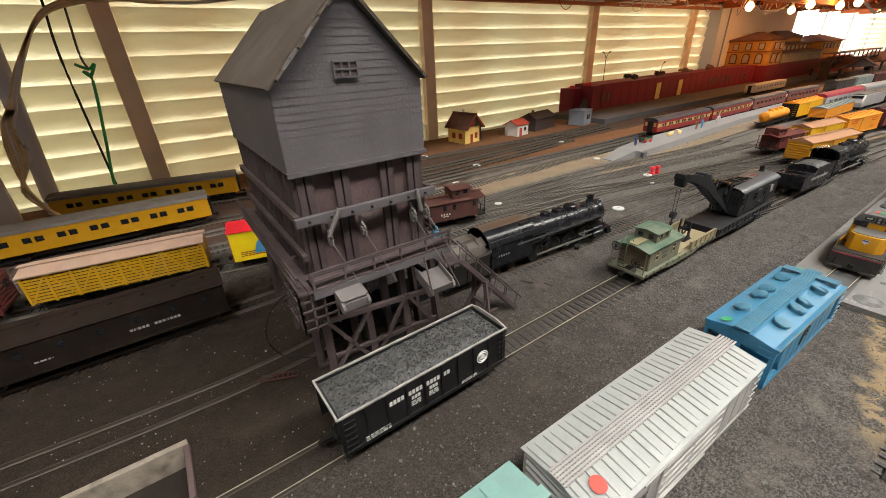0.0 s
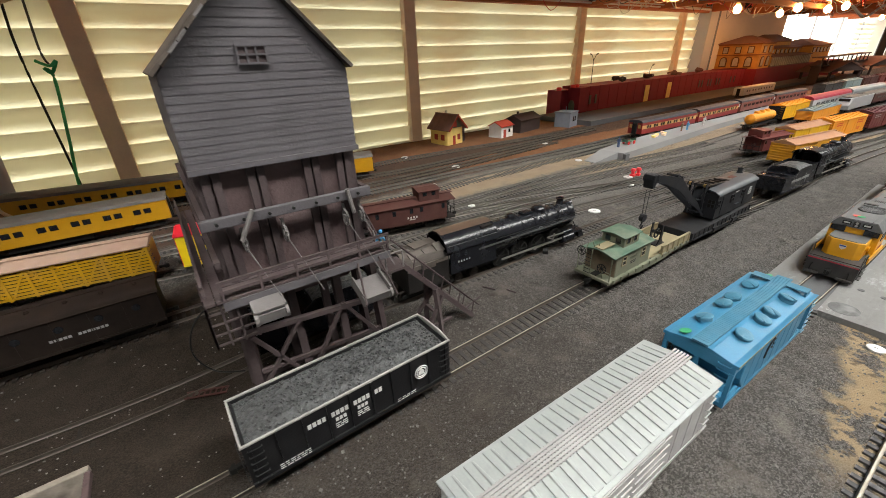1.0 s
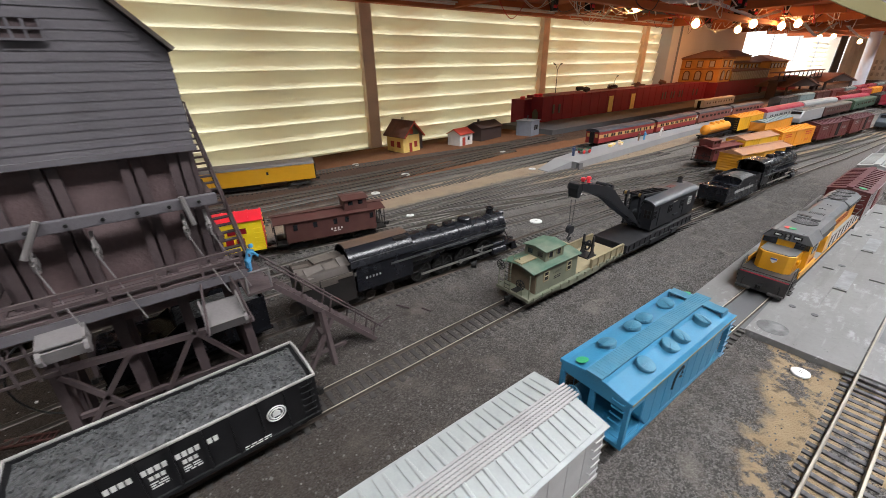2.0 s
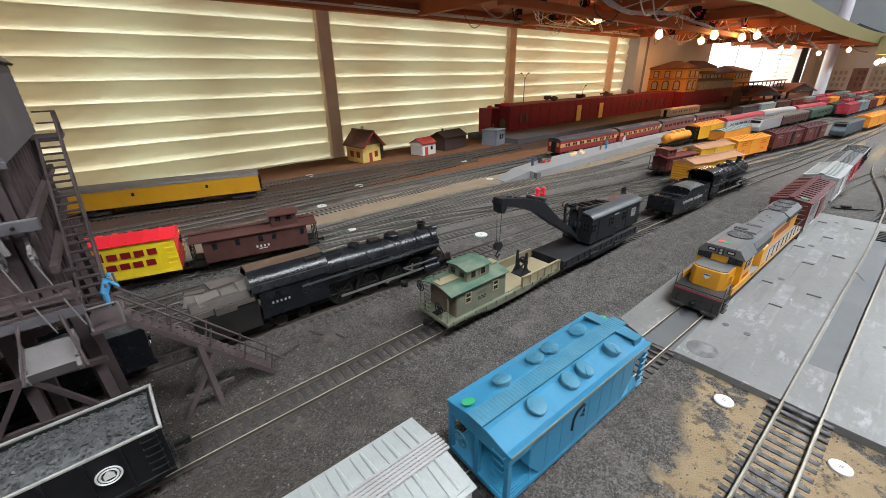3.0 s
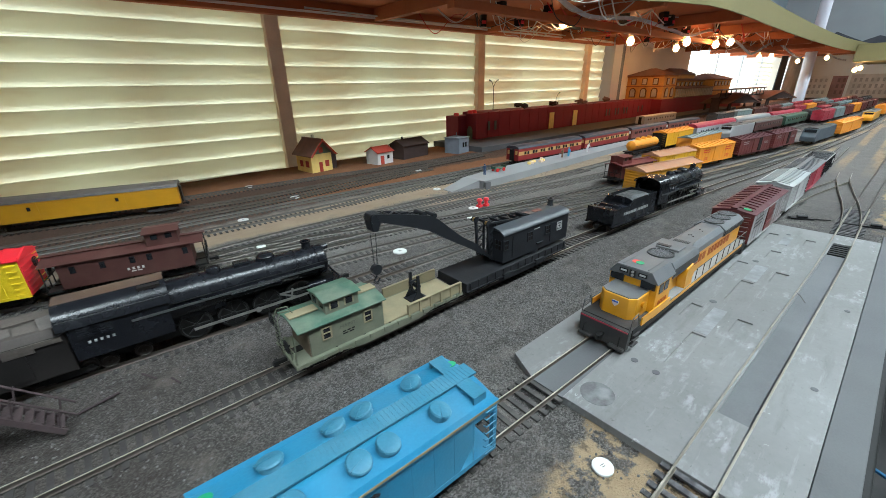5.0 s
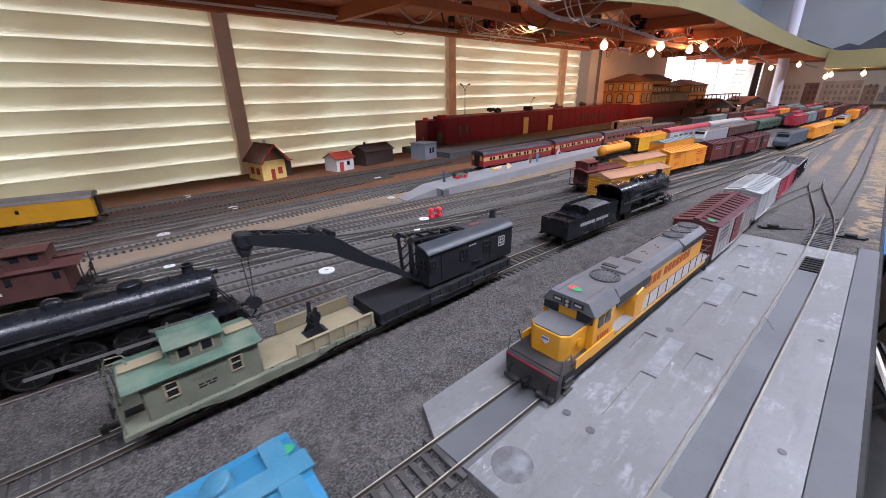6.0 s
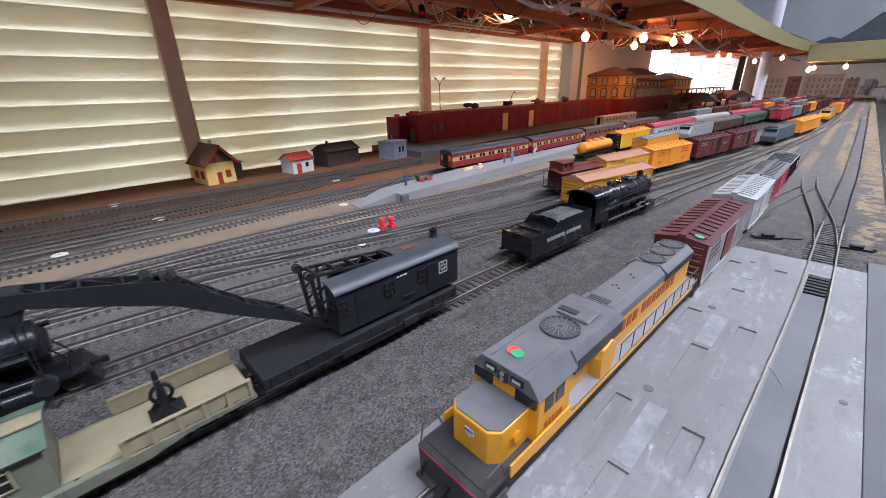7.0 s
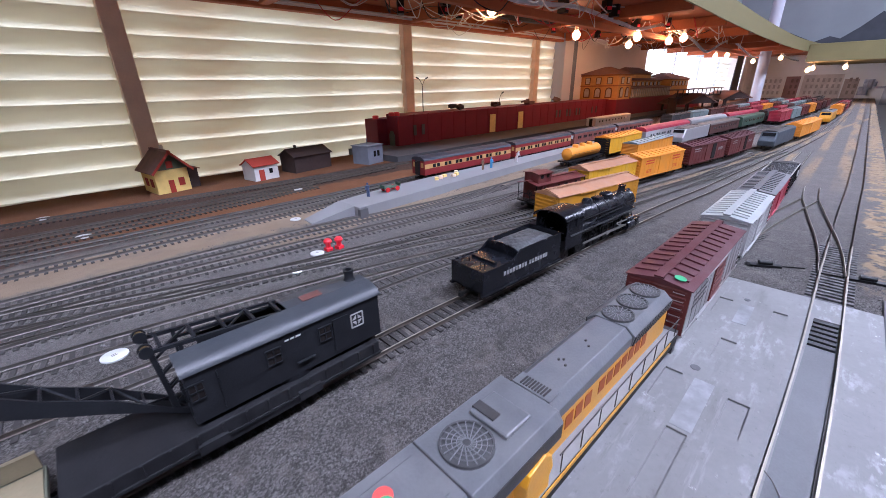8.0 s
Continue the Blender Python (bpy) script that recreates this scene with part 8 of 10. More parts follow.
def caboose(line, x, L, label, material, flip=False, text="", cup=0.62, roof=None):
    y, a = on_track(line, x)
    c = thing("caboose", x, y, RT, a + (180 if flip else 0), label, "caboose", "cabooses")
    W, h0, ze = 0.033, 0.0105, 0.0325
    hw = W / 2
    xb = L / 2 - 0.011
    part("body", Geo().prism([(-hw, h0), (-hw, ze), (0, ze + 0.003), (hw, ze), (hw, h0)], -xb, xb), material, c, bevel=0.0003)
    part("roof", Geo().prism([(-hw - 0.0015, ze - 0.0002), (-hw - 0.0015, ze + 0.0006), (0, ze + 0.0038), (hw + 0.0015, ze + 0.0006), (hw + 0.0015, ze - 0.0002), (0, ze + 0.003)], -L / 2, L / 2), roof or material, c, bevel=0.0002)
    cx = (cup - 0.5) * L
    part("cupola", Geo().prism([(-0.012, ze), (-0.012, ze + 0.0135), (0, ze + 0.015), (0.012, ze + 0.0135), (0.012, ze)], cx - 0.0125, cx + 0.0125), material, c, bevel=0.0002)
    part("cupola_roof", Geo().prism([(-0.0138, ze + 0.0132), (-0.0138, ze + 0.0139), (0, ze + 0.0158), (0.0138, ze + 0.0139), (0.0138, ze + 0.0132), (0, ze + 0.0151)], cx - 0.0142, cx + 0.0142), roof or material, c)
    part("running_board", Geo().box(-L / 2 - 0.002, L / 2 + 0.002, -0.003, 0.003, ze + 0.0042, ze + 0.0048), roof or material, c)
    for s in (-1, 1):
        for wx in (-xb + 0.01, -xb + 0.03, xb - 0.045, xb - 0.0325, xb - 0.005):
            part("window", Geo().box(wx - 0.002, wx + 0.002, *sorted((s * hw, s * (hw + 0.0003))), 0.0235, 0.0295), M_GLASS, c)
        for wx in (cx - 0.0055, cx + 0.0055):
            part("window", Geo().box(wx - 0.0025, wx + 0.0025, *sorted((s * 0.012, s * 0.0123)), ze + 0.0075, ze + 0.0118), M_GLASS, c)
        part("platform", Geo().box(*sorted((s * xb, s * L / 2)), -hw, hw, 0.0088, h0), M_IRON, c)
        g = Geo()
        for yy in (-hw + 0.001, -0.005, 0.005, hw - 0.001):
            g.cyl((s * (L / 2 - 0.001), yy, h0), (s * (L / 2 - 0.001), yy, ze if abs(yy) > 0.01 else 0.02), 0.0005, seg=5)
        g.tube([(s * (L / 2 - 0.001), -hw + 0.001, 0.02), (s * (L / 2 - 0.001), hw - 0.001, 0.02)], 0.0005, 5)
        part("end_railing", g, M_IRON, c)
        brake_wheel(c, s * (L / 2 + 0.0005), 0.006, 0.022, s)
        truck(c, s * (L / 2 - 0.024), base=0.018)
        coupler(c, s * L / 2, s)
    if text:
        block_word(text, 0.0034, M_LETTER, c, pose(0.004, -hw - 0.0001, 0.0185, 90, 0, 0), squeeze=0.9)
        bars(c, 0.0, 0.008, -hw, 0.0155, 0.001, M_LETTER)
    underframe(c, L)
    return c


def passenger_car(line, x, L, label, m_body, m_roof, windows=12, W=0.034, stripe=None, baggage=False, ze=0.036, zr=0.0425, skip_end=0.03, pane=None, end_panes=False):
    y, a = on_track(line, x)
    c = thing("passenger_car", x, y, RT, a, label, "passenger car", "passenger cars")
    hw, h0 = W / 2, 0.0115
    part("body", Geo().box(-L / 2, L / 2, -hw, hw, h0, ze), m_body, c, bevel=0.0004)
    prof = [(-hw - 0.0006, ze), (-hw + 0.0015, ze + (zr - ze) * 0.55), (-hw * 0.5, zr - 0.0006), (0, zr), (hw * 0.5, zr - 0.0006), (hw - 0.0015, ze + (zr - ze) * 0.55), (hw + 0.0006, ze)]
    part("roof", Geo().prism(prof, -L / 2 - 0.001, L / 2 + 0.001), m_roof, c, smooth=True)
    zw = h0 + (ze - h0) * 0.6
    if windows:
        pw = min(0.0042, (L - 2 * skip_end) / windows * 0.27)
        for k in range(windows):
            wx = -L / 2 + skip_end + (L - 2 * skip_end) * k / max(1, windows - 1) + (0.0022 if k % 2 == 0 else -0.0022)
            for s in (-1, 1):
                part("window", Geo().box(wx - pw, wx + pw, *sorted((s * hw, s * (hw + 0.0003))), zw - 0.0031, zw + 0.0031), pane or M_GLASS, c)
    if baggage:
        for s in (-1, 1):
            for dx in (-L * 0.18, L * 0.2):
                part("door", Geo().box(dx - 0.009, dx + 0.009, *sorted((s * hw, s * (hw + 0.0005))), h0 + 0.001, ze - 0.001), m_body, c)
                part("window", Geo().box(dx - 0.0017, dx + 0.0017, *sorted((s * (hw + 0.0005), s * (hw + 0.0008))), zw - 0.001, zw + 0.0035), M_GLASS, c)
    if stripe:
        for s in (-1, 1):
            part("colour_band", Geo().box(-L / 2 + 0.0005, L / 2 - 0.0005, *sorted((s * hw, s * (hw + 0.0002))), zw - 0.0037, zw + 0.0037), stripe, c)
    if end_panes:
        for s in (-1, 1):
            for q in (-1, 1):
                part("end_window", Geo().box(*sorted((s * L / 2, s * (L / 2 + 0.0006))), *sorted((q * 0.0075, q * 0.0135)), zw - 0.002, zw + 0.006), stripe, c)
    for s in (-1, 1):
        part("end_door", Geo().box(*sorted((s * L / 2, s * (L / 2 + 0.0006))), -0.004, 0.004, h0 + 0.001, ze - 0.004), M_GLASS, c)
        part("diaphragm", Geo().box(*sorted((s * (L / 2 + 0.0006), s * (L / 2 + 0.003))), -0.0055, 0.0055, h0, ze - 0.002).box(*sorted((s * (L / 2 + 0.0006), s * (L / 2 + 0.002))), -0.006, 0.006, ze - 0.002, ze), M_BLACK, c)
        truck(c, s * (L / 2 - 0.026), M_IRON if not baggage else M_FAN, 0.028, 3)
        coupler(c, s * L / 2, s)
    part("underbody", Geo().box(-0.04, 0.035, -hw + 0.004, hw - 0.004, 0.005, h0), M_IRON, c)
    return c


def stock_car(line, x, L):
    """Slatted livestock car."""
    y, a = on_track(line, x)
    c = thing("stock_car", x, y, RT, a, "yellow slatted stock car with a dusty pink roof", "stock car", "goods cars in the yard")
    W, h0, ze = 0.034, 0.0105, 0.038
    hw = W / 2
    part("inner_box", Geo().box(-L / 2 + 0.001, L / 2 - 0.001, -hw + 0.0015, hw - 0.0015, h0, ze), M_HOPBROWN, c)
    for s in (-1, 1):
        for k in range(9):
            z = h0 + 0.001 + (ze - h0 - 0.003) * k / 8
            part("slat", Geo().box(-L / 2, L / 2, *sorted((s * (hw - 0.0012), s * (hw - 0.0003))), z, z + 0.0021), M_STOCK, c)
        for k in range(9):
            xx = -L / 2 + 0.001 + (L - 0.002) * k / 8
            part("post", Geo().box(xx - 0.001, xx + 0.001, *sorted((s * (hw - 0.0004), s * (hw + 0.0004))), h0, ze), M_STOCK, c)
        for k in range(8):
            xa = -L / 2 + 0.002 + (L - 0.002) * k / 8
            xe = xa + (L - 0.016) / 8
            za, zb = (h0 + 0.001, ze - 0.001) if k % 2 == (0 if k < 4 else 1) else (ze - 0.001, h0 + 0.001)
            part("diagonal", Geo().beam((xa, s * (hw - 0.0001), za), (xe, s * (hw - 0.0001), zb), 0.0008, 0.0014), M_STOCK, c)
        part("end_wall", Geo().box(*sorted((s * (L / 2 - 0.001), s * L / 2)), -hw + 0.0004, hw - 0.0004, h0, ze), M_STOCK, c)
        truck(c, s * (L / 2 - 0.019))
        coupler(c, s * L / 2, s)
        ladder(c, s * L / 2, -hw + 0.006, h0, ze, 0.006, M_FAN, out=s, axis="y")
    part("roof", Geo().prism([(-hw - 0.0016, ze - 0.0006), (-hw - 0.0016, ze + 0.0006), (0, ze + 0.0042), (hw + 0.0016, ze + 0.0006), (hw + 0.0016, ze - 0.0006)], -L / 2 - 0.0015, L / 2 + 0.0015), M_STOCKRF, c, "dusty pinkish timber roof", bevel=0.0002)
    part("running_board", Geo().box(-L / 2 - 0.003, L / 2 + 0.003, -0.0035, 0.0035, ze + 0.0044, ze + 0.0052), M_STOCKRF, c)
    underframe(c, L)
    return c


def sooty_car(line, x, L):
    """A dark mail car with round-headed ventilators."""
    y, a = on_track(line, x)
    c = thing("baggage_car", x, y, RT, a, "sooty dark brown baggage car with white lettering", "baggage car", "passenger cars")
    W, h0, ze = 0.034, 0.01, 0.0345
    hw = W / 2
    part("body", Geo().box(-L / 2, L / 2, -hw, hw, h0, ze), M_HOPBROWN, c, bevel=0.0005)
    prof = [(-hw - 0.001, ze)] + [(-hw * math.cos(math.pi * k / 10), ze + 0.0005 + 0.0058 * math.sin(math.pi * k / 10)) for k in range(11)] + [(hw + 0.001, ze)]
    part("roof", Geo().prism(prof, -L / 2 - 0.001, L / 2 + 0.001), M_HOPROOF, c, "dull brown arched roof", smooth=True)
    part("roof_seam", Geo().box(-L / 2, L / 2, -0.0005, 0.0005, ze + 0.0062, ze + 0.0066), M_HOPROOF, c)
    for k in range(9):
        wx = -L / 2 + 0.012 + (L - 0.024) * k / 8
        part("side_rib", Geo().box(wx - 0.0108, wx - 0.0102, -hw - 0.0003, -hw, h0, ze), M_HOPBROWN, c)
        part("ventilator", Geo().lathe([(0.0016, 0.0), (0.0017, 0.0012), (0.0009, 0.0022), (0.0, 0.0023)], (wx, -0.006, ze + 0.0052), seg=8), M_HOPROOF, c)
    for s in (-1, 1):
        for k in range(8):
            wx = -L / 2 + 0.015 + (L - 0.03) * k / 7
            part("round_window", Geo().cyl((wx, s * hw, 0.0265), (wx, s * (hw + 0.0004), 0.0265), 0.0026, seg=14), M_GLASS, c)
        part("sill", Geo().box(-L / 2, L / 2, *sorted((s * hw, s * (hw + 0.0008))), h0 - 0.001, h0 + 0.0008), M_HOPBROWN, c)
        truck(c, s * (L / 2 - 0.026), base=0.026)
        coupler(c, s * L / 2, s)
    block_word("XXXXX  XXXXXXX", 0.0028, M_FADED, c, pose(L / 2 - 0.05, -hw - 0.0001, 0.0192, 90, 0, 0), squeeze=1.25)
    bars(c, -0.028, -0.018, -hw, 0.0175, 0.0012, M_FADED)
    return c


def tank_car(line, x, L=0.1):
    y, a = on_track(line, x)
    c = thing("tank_car", x, y, RT, a, "orange yellow tank car with three domes", "tank car", "goods cars in the yard")
    r = 0.0115
    zc = 0.012 + r
    part("tank", Geo().lathe([(0, -L / 2 - 0.001), (r * 0.6, -L / 2 + 0.0005), (r, -L / 2 + 0.004), (r, L / 2 - 0.004), (r * 0.6, L / 2 - 0.0005), (0, L / 2 + 0.001)], (0, 0, zc), "x", 22), M_ORANGE, c, smooth=True)
    for dx in (-0.028, 0, 0.028):
        part("dome", Geo().lathe([(0.006, -0.004), (0.006, 0.0035), (0.005, 0.0048), (0, 0.0052)], (dx, 0, zc + r), seg=16), M_ORANGE, c, smooth=True)
    part("frame", Geo().box(-L / 2 - 0.006, L / 2 + 0.006, -0.013, 0.013, 0.009, 0.0115), M_BLACK, c)
    for s in (-1, 1):
        part("hand_rail", Geo().tube([(-L / 2, s * (r + 0.0015), zc), (L / 2, s * (r + 0.0015), zc)], 0.0004, 5), M_BLACK, c)
        truck(c, s * (L / 2 - 0.014))
        coupler(c, s * (L / 2 + 0.006), s)
    return c


M_SOOT = mat("sooty_black_side", (0.012, 0.0105, 0.01), 0.6, var=0.4, scale=60, dust=0.4, dust_col=(0.028, 0.023, 0.02))


def wrecked_tender(x, y, turn):
    """The scorched tender behind the big engine, its top patched with bare plates."""
    t = thing("tender", x, y, RT, turn, "battered dark tender with bare patched tan top plates", "tender", "locomotives in the yard")
    L, W = 0.041, 0.032
    part("body", Geo().box(-L / 2, L / 2, -W / 2, W / 2, 0.0085, 0.0345), M_SOOT, t, bevel=0.0008)
    part("top_plate", Geo().prism([(-W / 2 - 0.0005, 0.0335), (-W / 2 + 0.0025, 0.0385), (W / 2 - 0.006, 0.0405), (W / 2, 0.0345)], -L / 2, L / 2 - 0.004), mat("bare_tan_plate", (0.052, 0.044, 0.039), 0.65, var=0.35, dust=0.4, dust_col=(0.1, 0.08, 0.066)), t, "tan dented top plate", bevel=0.0008)
    m_pale = mat("pale_plate", (0.082, 0.07, 0.061), 0.55, var=0.5, dust=0.4, dust_col=(0.09, 0.08, 0.07))
    for dx, dy, w, tilt in ((-0.0165, -0.008, 0.011, 0.5), (-0.008, -0.01, 0.014, 0.62), (0.006, -0.0095, 0.012, 0.45), (0.0145, -0.009, 0.008, 0.7), (-0.014, 0.004, 0.012, -0.1), (0.002, 0.005, 0.016, 0.12), (0.014, 0.006, 0.009, 0.2)):
        part("loose_plate", Geo().slab((dx, dy, 0.0398 + 0.0012 * math.sin(900 * dx)), (w, 0.0095, 0.0012), Euler((tilt, 0.05 * math.sin(700 * dx), 0.25 * math.sin(500 * dx))).to_matrix()), m_pale, t)
    for dx, h in ((-0.014, 0.004), (0.0, 0.0055), (0.012, 0.003)):
        part("torn_edge", Geo().slab((dx, -W / 2 - 0.0006, 0.0335 - h / 2), (0.013, 0.0008, h), Euler((0.05, 0, 0.04 * math.sin(300 * dx))).to_matrix()), m_pale, t)
    part("side_rib", Geo().box(-0.006, 0.002, -W / 2 - 0.0006, -W / 2, 0.012, 0.03), M_SOOT, t)
    truck(t, -0.012)
    truck(t, 0.014)
    return t


def simple_hood(line, x, L, m_side, m_roof, label, W=0.033, ze=0.04):
    """A far cab unit with rounded nose to -x."""
    y, a = on_track(line, x)
    c = thing("diesel_locomotive", x, y, RT, a, label, "locomotive", "locomotives in the yard")
    hw = W / 2
    part("body", Geo().prism([(-L / 2, 0.008), (-L / 2 - 0.002, 0.02), (-L / 2 + 0.006, 0.028), (-L / 2 + 0.013, ze), (L / 2, ze), (L / 2, 0.008)], -hw, hw, "y"), m_side, c, bevel=0.002)
    part("roof", Geo().prism([(-hw + 0.0005, ze), (-hw * 0.5, ze + 0.0028), (hw * 0.5, ze + 0.0028), (hw - 0.0005, ze)], -L / 2 + 0.014, L / 2), m_roof, c)
    part("windscreen", Geo().slab((-L / 2 + 0.0095, 0, 0.034), (0.0006, W * 0.75, 0.008), Matrix.Rotation(radians(30), 3, "Y")), M_GLASS, c)
    for k in range(3):
        part("roof_fan", Geo().cyl((L * 0.1 + 0.014 * k, 0, ze + 0.002), (L * 0.1 + 0.014 * k, 0, ze + 0.004), 0.005, seg=14), M_FAN, c)
    for s in (-1, 1):
        truck(c, s * (L / 2 - 0.03), M_FAN, 0.03, 2)
    return c

# ---------------------------------------------------------------- concrete apron with hatches and the inspection pit
HATCHES = [(0.498, 0.547, 0.0185, 0.0275), (0.564, 0.59, 0.034, 0.042), (0.565, 0.589, 0.001, 0.0105), (0.616, 0.664, 0.0175, 0.0265),
           (0.679, 0.71, 0.032, 0.041), (0.677, 0.705, 0.0, 0.0095), (0.738, 0.764, 0.0165, 0.025), (0.797, 0.825, 0.03, 0.0385), (0.806, 0.826, -0.002, 0.006)]
WHITES = [(0.549, 0.594, 0.0185, 0.0275), (0.666, 0.71, 0.0165, 0.0262), (0.79, 0.822, 0.0165, 0.0245)]
SLAB_Z = 0.0018


M_FILLER = mat("whitish_filler", (0.215, 0.22, 0.225), 0.6, var=0.35, scale=110, grain=400, dust=1.0, dust_col=(0.155, 0.156, 0.156))


def apron():
    ap = thing("concrete_apron", 0, 0, 0, label="worn grey concrete apron with hatch recesses and a rail pit", category="concrete apron", kind="structure")
    xs = sorted({0.425, 0.476, 0.79, 0.834, 0.868, *[v for h in HATCHES for v in h[:2]]})
    ys = sorted({-0.0492, 0.097, 0.05, -0.0253, -0.0108, 0.0535, 0.0745, *[v for h in HATCHES for v in h[2:]]})

    def depth(cx, cy):
        for a, b, c, d in HATCHES:
            if a < cx < b and c < cy < d:
                return -0.0012
        if -0.0253 < cy < -0.0108 and 0.476 < cx < 0.834:
            return -0.0014
        if 0.0535 < cy < 0.0745 and cx < 0.868:
            return -0.0009
        return 0.0
    def kind_of(cx, cy):
        d = depth(cx, cy)
        return "pit" if d < -0.0013 else "bed" if 0.0535 < cy < 0.0745 else "slab"

    def skew(x, y):
        """The apron's corners are not square."""
        if y > 0.09:
            x = max(x, 0.436)
        if -0.0254 < y < -0.0107 and x > 0.44:
            y -= (x - 0.6) * 0.019
        return x, y

    def sheet(kind):
        """The tops of one kind with the steps down from them, as one mesh."""
        index, g = {}, Geo()

        def at(p, z):
            key = (round(p[0], 5), round(p[1], 5), round(z, 5))
            if key not in index:
                index[key] = len(g.v)
                g.v.append((*p, z))
            return index[key]
        for i in range(len(xs) - 1):
            for j in range(len(ys) - 1):
                cx, cy = (xs[i] + xs[i + 1]) / 2, (ys[j] + ys[j + 1]) / 2
                if kind_of(cx, cy) != kind:
                    continue
                z = SLAB_Z + depth(cx, cy)
                q = [skew(xs[i], ys[j]), skew(xs[i + 1], ys[j]), skew(xs[i + 1], ys[j + 1]), skew(xs[i], ys[j + 1])]
                g.f.append(tuple(at(p, z) for p in q))
                for (di, dj), a, b in (((0, -1), 0, 1), ((1, 0), 1, 2), ((0, 1), 2, 3), ((-1, 0), 3, 0)):
                    ii, jj = i + di, j + dj
                    if 0 <= ii < len(xs) - 1 and 0 <= jj < len(ys) - 1:
                        zn = SLAB_Z + depth((xs[ii] + xs[ii + 1]) / 2, (ys[jj] + ys[jj + 1]) / 2)
                    else:
                        zn = -0.01
                    if zn < z - 1e-6:
                        g.f.append((at(q[a], z), at(q[a], zn), at(q[b], zn), at(q[b], z)))
        return g
    g, lows, pits = sheet("slab"), sheet("bed"), sheet("pit")
    part("slab", g, M_CONC, ap, "pale grey stained concrete")
    part("track_bed", lows, M_CONC_DK, ap)
    part("pit_floor", pits, mat("pit_concrete", (0.1, 0.102, 0.105), 0.5, var=0.25, scale=30, dust=0.5, dust_col=(0.15, 0.15, 0.15)), ap, "dark inspection pit floor")
    for a, b, c, d in WHITES:
        part("patch", Geo().box(a, b, c, d, SLAB_Z + 0.0001, SLAB_Z + 0.0003), M_FILLER, ap, "whitish filler patch")
    for k in range(6):
        xx = 0.794 + 0.0068 * k
        yy = -0.0214
        part("grate_bar", Geo().box(xx, xx + 0.0036, yy - 0.0066, yy + 0.0066, 0.0, 0.0018), M_BLACK, ap)
    for px, py, r in ((0.484, 0.0265, 0.0022), (0.486, 0.0405, 0.0022), (0.604, 0.031, 0.0026), (0.72, 0.0285, 0.0026), (0.832, 0.0225, 0.002), (0.535, -0.04, 0.0018), (0.66, -0.042, 0.0018)):
        part("drain_cap", Geo().cyl((px, py, SLAB_Z), (px, py, SLAB_Z + 0.0003), r, seg=14), M_CONC_DK, ap)
    part("stain", Geo().cyl((0.4415, 0.0415, SLAB_Z), (0.4415, 0.0415, SLAB_Z + 0.0002), 0.0095, seg=26), mat("oil_stain", (0.1, 0.1, 0.1), 0.7, var=0.4, scale=150, dust=0.6, dust_col=(0.3, 0.3, 0.3)), ap, "dark oil stain")
    part("bent_wire", Geo().tube([(0.664, -0.011, 0.004), (0.662, -0.014, 0.003), (0.6575, -0.018, 0.0005), (0.656, -0.0195, 0.0)], 0.0003, 5), M_CHUTE, ap)
    return ap


apron()
solid("edge_strip", Geo().box(0.42, 0.9, Y0 - 0.0005, -0.0496, -0.006, 0.0012), M_CONC_DK, "dark grey strip along the table edge", "trim", "structure", bevel=0.0004)


# ---------------------------------------------------------------- platform and buildings by the windows
def platform():
    p = thing("station_platform", 0, 0, 0, label="long low grey station platform with a ramp", category="platform", kind="structure")
    near = [(0.755, 0.4235), (0.94, 0.4316), (1.13, 0.441), (1.26, 0.446), (1.7, 0.442), (2.3, 0.405), (3.0, 0.345)]
    back = [(0.755, 0.475), (0.88, 0.49), (1.1, 0.489), (1.3, 0.487), (1.7, 0.478), (2.3, 0.44), (3.0, 0.385)]
    n = 24
    v, f = [], []
    for k in range(n + 1):
        x = 0.755 + (3.0 - 0.755) * k / n
        a, b = smooth_line(near, x), smooth_line(back, x)
        v += [(x, a, -0.002), (x, b, -0.002), (x, b, 0.0125), (x, a, 0.0125)]
        if k:
            o = 4 * k
            f += [(o - 4 + i, o - 4 + (i + 1) % 4, o + (i + 1) % 4, o + i) for i in range(4)]
    f += [(0, 1, 2, 3), (4 * n + 3, 4 * n + 2, 4 * n + 1, 4 * n)]
    part("deck", Geo().add(v, f), M_PLAT, p, bevel=0.0004)
    v = [(0.698, 0.4445, -0.001), (0.7, 0.4695, -0.001), (0.755, 0.475, -0.001), (0.755, 0.4355, -0.001), (0.698, 0.4445, 0.0006), (0.7, 0.4695, 0.0006), (0.755, 0.475, 0.0124), (0.755, 0.4355, 0.0124)]
    part("ramp", Geo().add(v, [(0, 3, 2, 1), (4, 5, 6, 7), (0, 1, 5, 4), (1, 2, 6, 5), (2, 3, 7, 6), (3, 0, 4, 7)]), M_PLAT, p)
    part("post", Geo().box(0.752, 0.764, 0.417, 0.4232, -0.001, 0.0115), M_CONC_DK, p)
    return p


platform()


